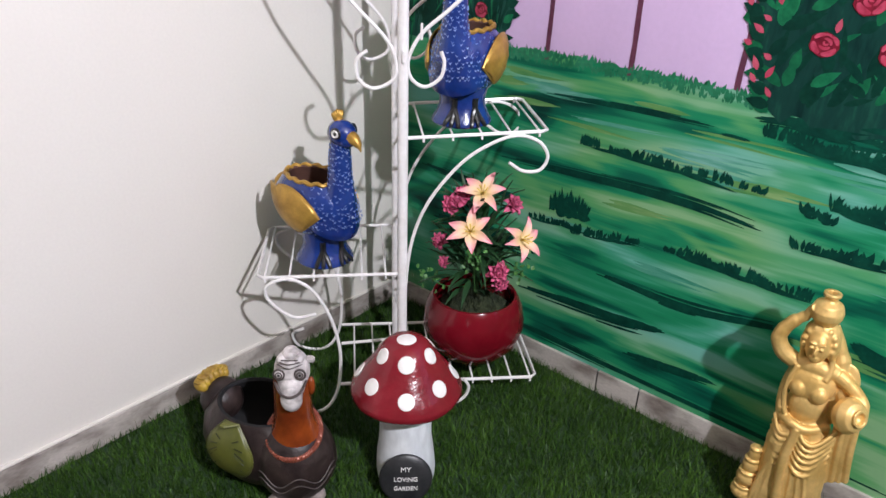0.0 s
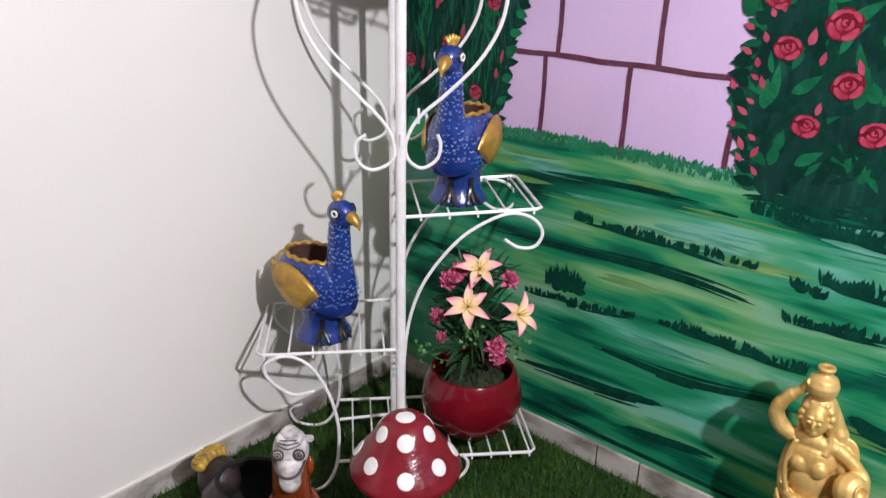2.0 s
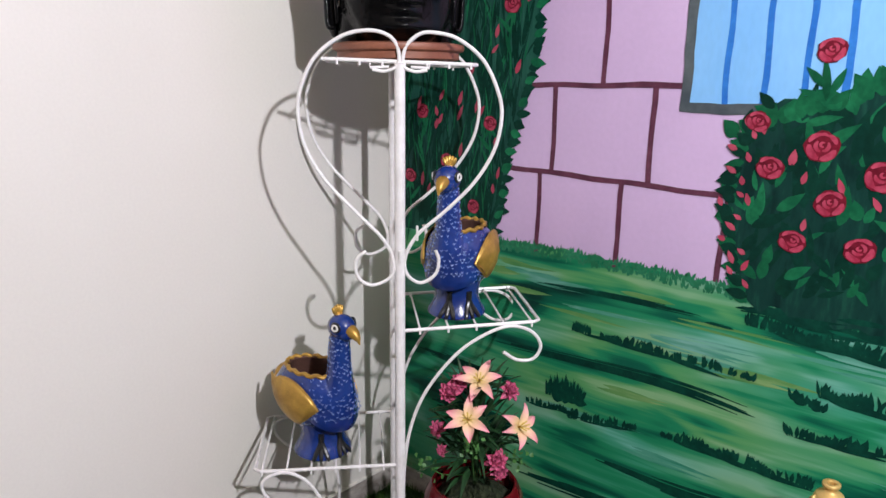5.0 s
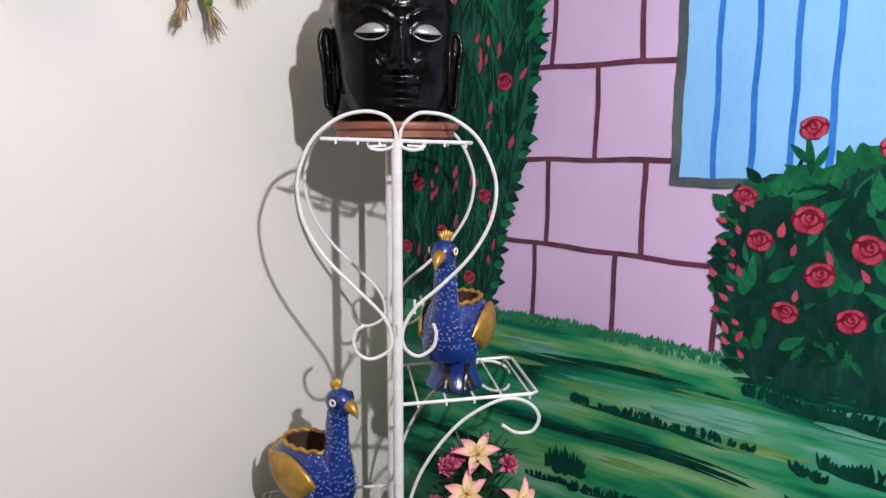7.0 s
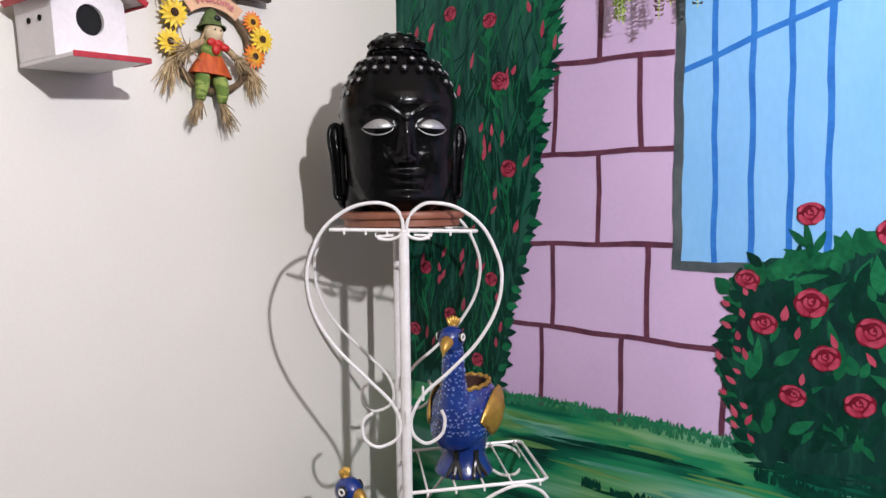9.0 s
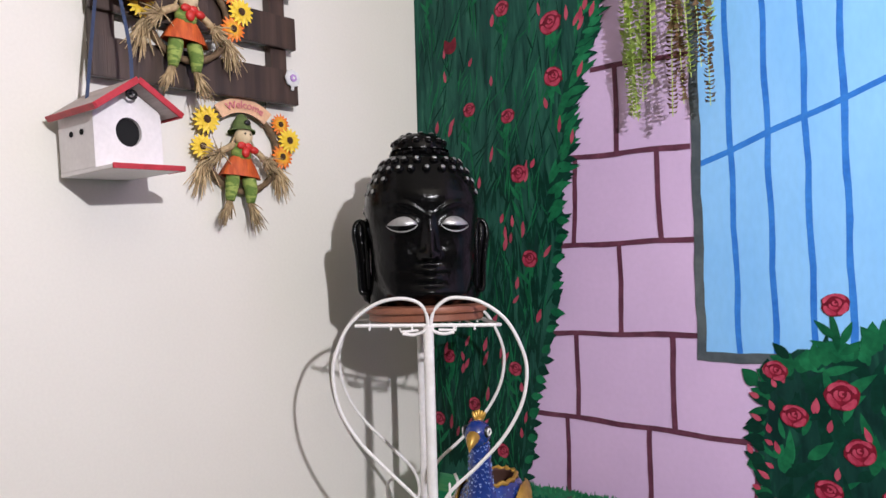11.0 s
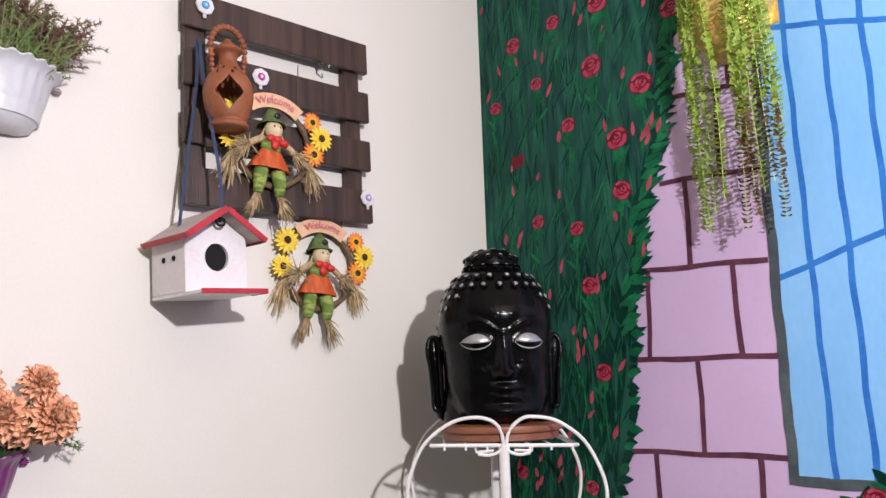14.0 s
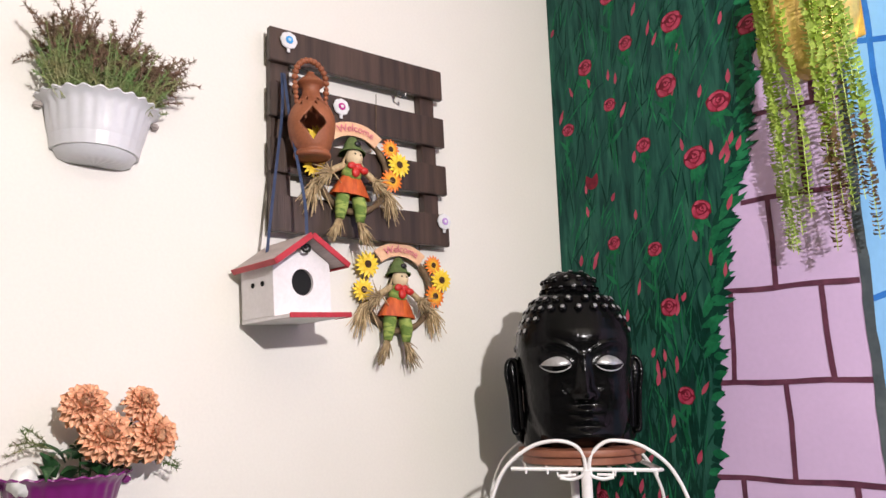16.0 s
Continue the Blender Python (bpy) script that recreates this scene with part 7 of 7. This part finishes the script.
part("fill", moved(lathe([(0.100, 0.215), (0.06, 0.225), (0.0, 0.228)], 30, 0, None, 180, 360), Matrix.Diagonal((1.0, 0.95, 1, 1))), MOSS, gp)
q = random.Random(77)


def strand(x0, y0, x1, z1, seed, k_low):
    """A trailing stem with small scale-like leaves; lower part may be withered."""
    r = random.Random(seed)
    top = Vector((x0, y0, 0.225))
    lip = Vector((x0 * 1.06, y0 - 0.022, 0.232))
    pts = smooth_line([top, lip, (x0 + (x1 - x0) * 0.25, y0 - 0.026, 0.12), (x0 + (x1 - x0) * 0.6 + r.uniform(-.008, .008), y0 * 0.9 - 0.012, 0.12 + (z1 - 0.12) * 0.5), (x1, y0 * 0.75 - 0.006, z1)], 10)
    dense = []
    for a, b in zip(pts, pts[1:]):
        n = max(1, int((b - a).length / 0.0078))
        dense += [a.lerp(b, i / n) for i in range(n)]
    out = [tube(pts, 0.0011, 4, 0)]
    turn = 0
    for i, p in enumerate(dense):
        t = i / len(dense)
        for j in range(3):
            turn += 2.1 + r.uniform(-.3, .3)
            d = Vector((math.cos(turn), math.sin(turn) * 0.8, r.uniform(-0.1, 0.55))).normalized()
            ln = r.uniform(0.0130, 0.0185) * (1.0 if t < 0.85 else 0.8)
            sd = d.cross(Vector((0, 0, 1))).normalized() * ln * 0.52
            k = k_low if t > 0.66 + r.uniform(-.1, .1) else 0
            mid = p + d * ln * 0.5 + Vector((0, 0, -0.0015))
            out.append(shape([p, mid - sd, p + d * ln + Vector((0, 0, 0.002)), mid + sd], [(0, 1, 2), (0, 2, 3)], k))
    return join(*out)


STR = [(-0.098, -0.030, -0.103, -0.385, 2), (-0.086, -0.050, -0.090, -0.392, 2), (-0.074, -0.060, -0.076, -0.400, 2), (-0.066, -0.066, -0.060, -0.360, 2),
       (-0.018, -0.090, -0.028, -0.330, 0), (0.036, -0.088, 0.016, -0.410, 1), (0.046, -0.084, 0.030, -0.250, 0), (0.050, -0.082, 0.040, -0.385, 1),
       (0.062, -0.074, 0.056, -0.330, 0), (0.075, -0.065, 0.076, -0.310, 1), (0.082, -0.058, 0.090, -0.395, 1), (0.086, -0.040, 0.092, -0.220, 0)]
for i, (x0, y0, x1, z1, k) in enumerate(STR):
    part("strand", strand(x0, y0, x1, z1, 100 + i, k), [STRANDGREEN, STRANDBROWN, STRANDPALE], gp, "trailing strand with withered tip" if k == 1 else "lime green trailing strand", False)

# ---------------------------------------------------------------- artificial turf
g = np.random.RandomState(3)
N = 150000
solid("turf_backing", block((0.0105, -2.6, -0.0035), (2.8, -0.0105, -0.0008), 0), SOILBASE, "dark green backing sheet of the turf", "turf", "structure", False)
px = g.uniform(0.013, 2.1, N)
py = g.uniform(-1.9, -0.013, N)
keep = (px - py < 2.75)
px, py = px[keep], py[keep]
n = len(px)
ang = g.uniform(0, 2 * np.pi, n)
tall = g.uniform(0.013, 0.029, n)
lean = g.uniform(0.002, 0.018, n)
la = g.uniform(0, 2 * np.pi, n)
w = g.uniform(0.0010, 0.0020, n)
V = np.zeros((n, 3, 3), dtype=np.float32)
V[:, 0, 0], V[:, 0, 1] = px - np.cos(ang) * w, py - np.sin(ang) * w
V[:, 1, 0], V[:, 1, 1] = px + np.cos(ang) * w, py + np.sin(ang) * w
V[:, 2, 0] = np.maximum(px + np.cos(la) * lean, 0.0115)
V[:, 2, 1] = np.minimum(py + np.sin(la) * lean, -0.0115)
V[:, 2, 2] = tall
V[:, :2, 2] = -0.001
me = bpy.data.meshes.new("artificial_turf")
me.vertices.add(3 * n)
me.vertices.foreach_set("co", V.ravel())
me.loops.add(3 * n)
me.loops.foreach_set("vertex_index", np.arange(3 * n, dtype=np.int32))
me.polygons.add(n)
me.polygons.foreach_set("loop_start", np.arange(0, 3 * n, 3, dtype=np.int32))
me.update(calc_edges=True)
me.validate()
me.materials.append(BLADE)
tagged(new("artificial_turf", me), "dense dark green artificial turf", "turf", "", "stuff")
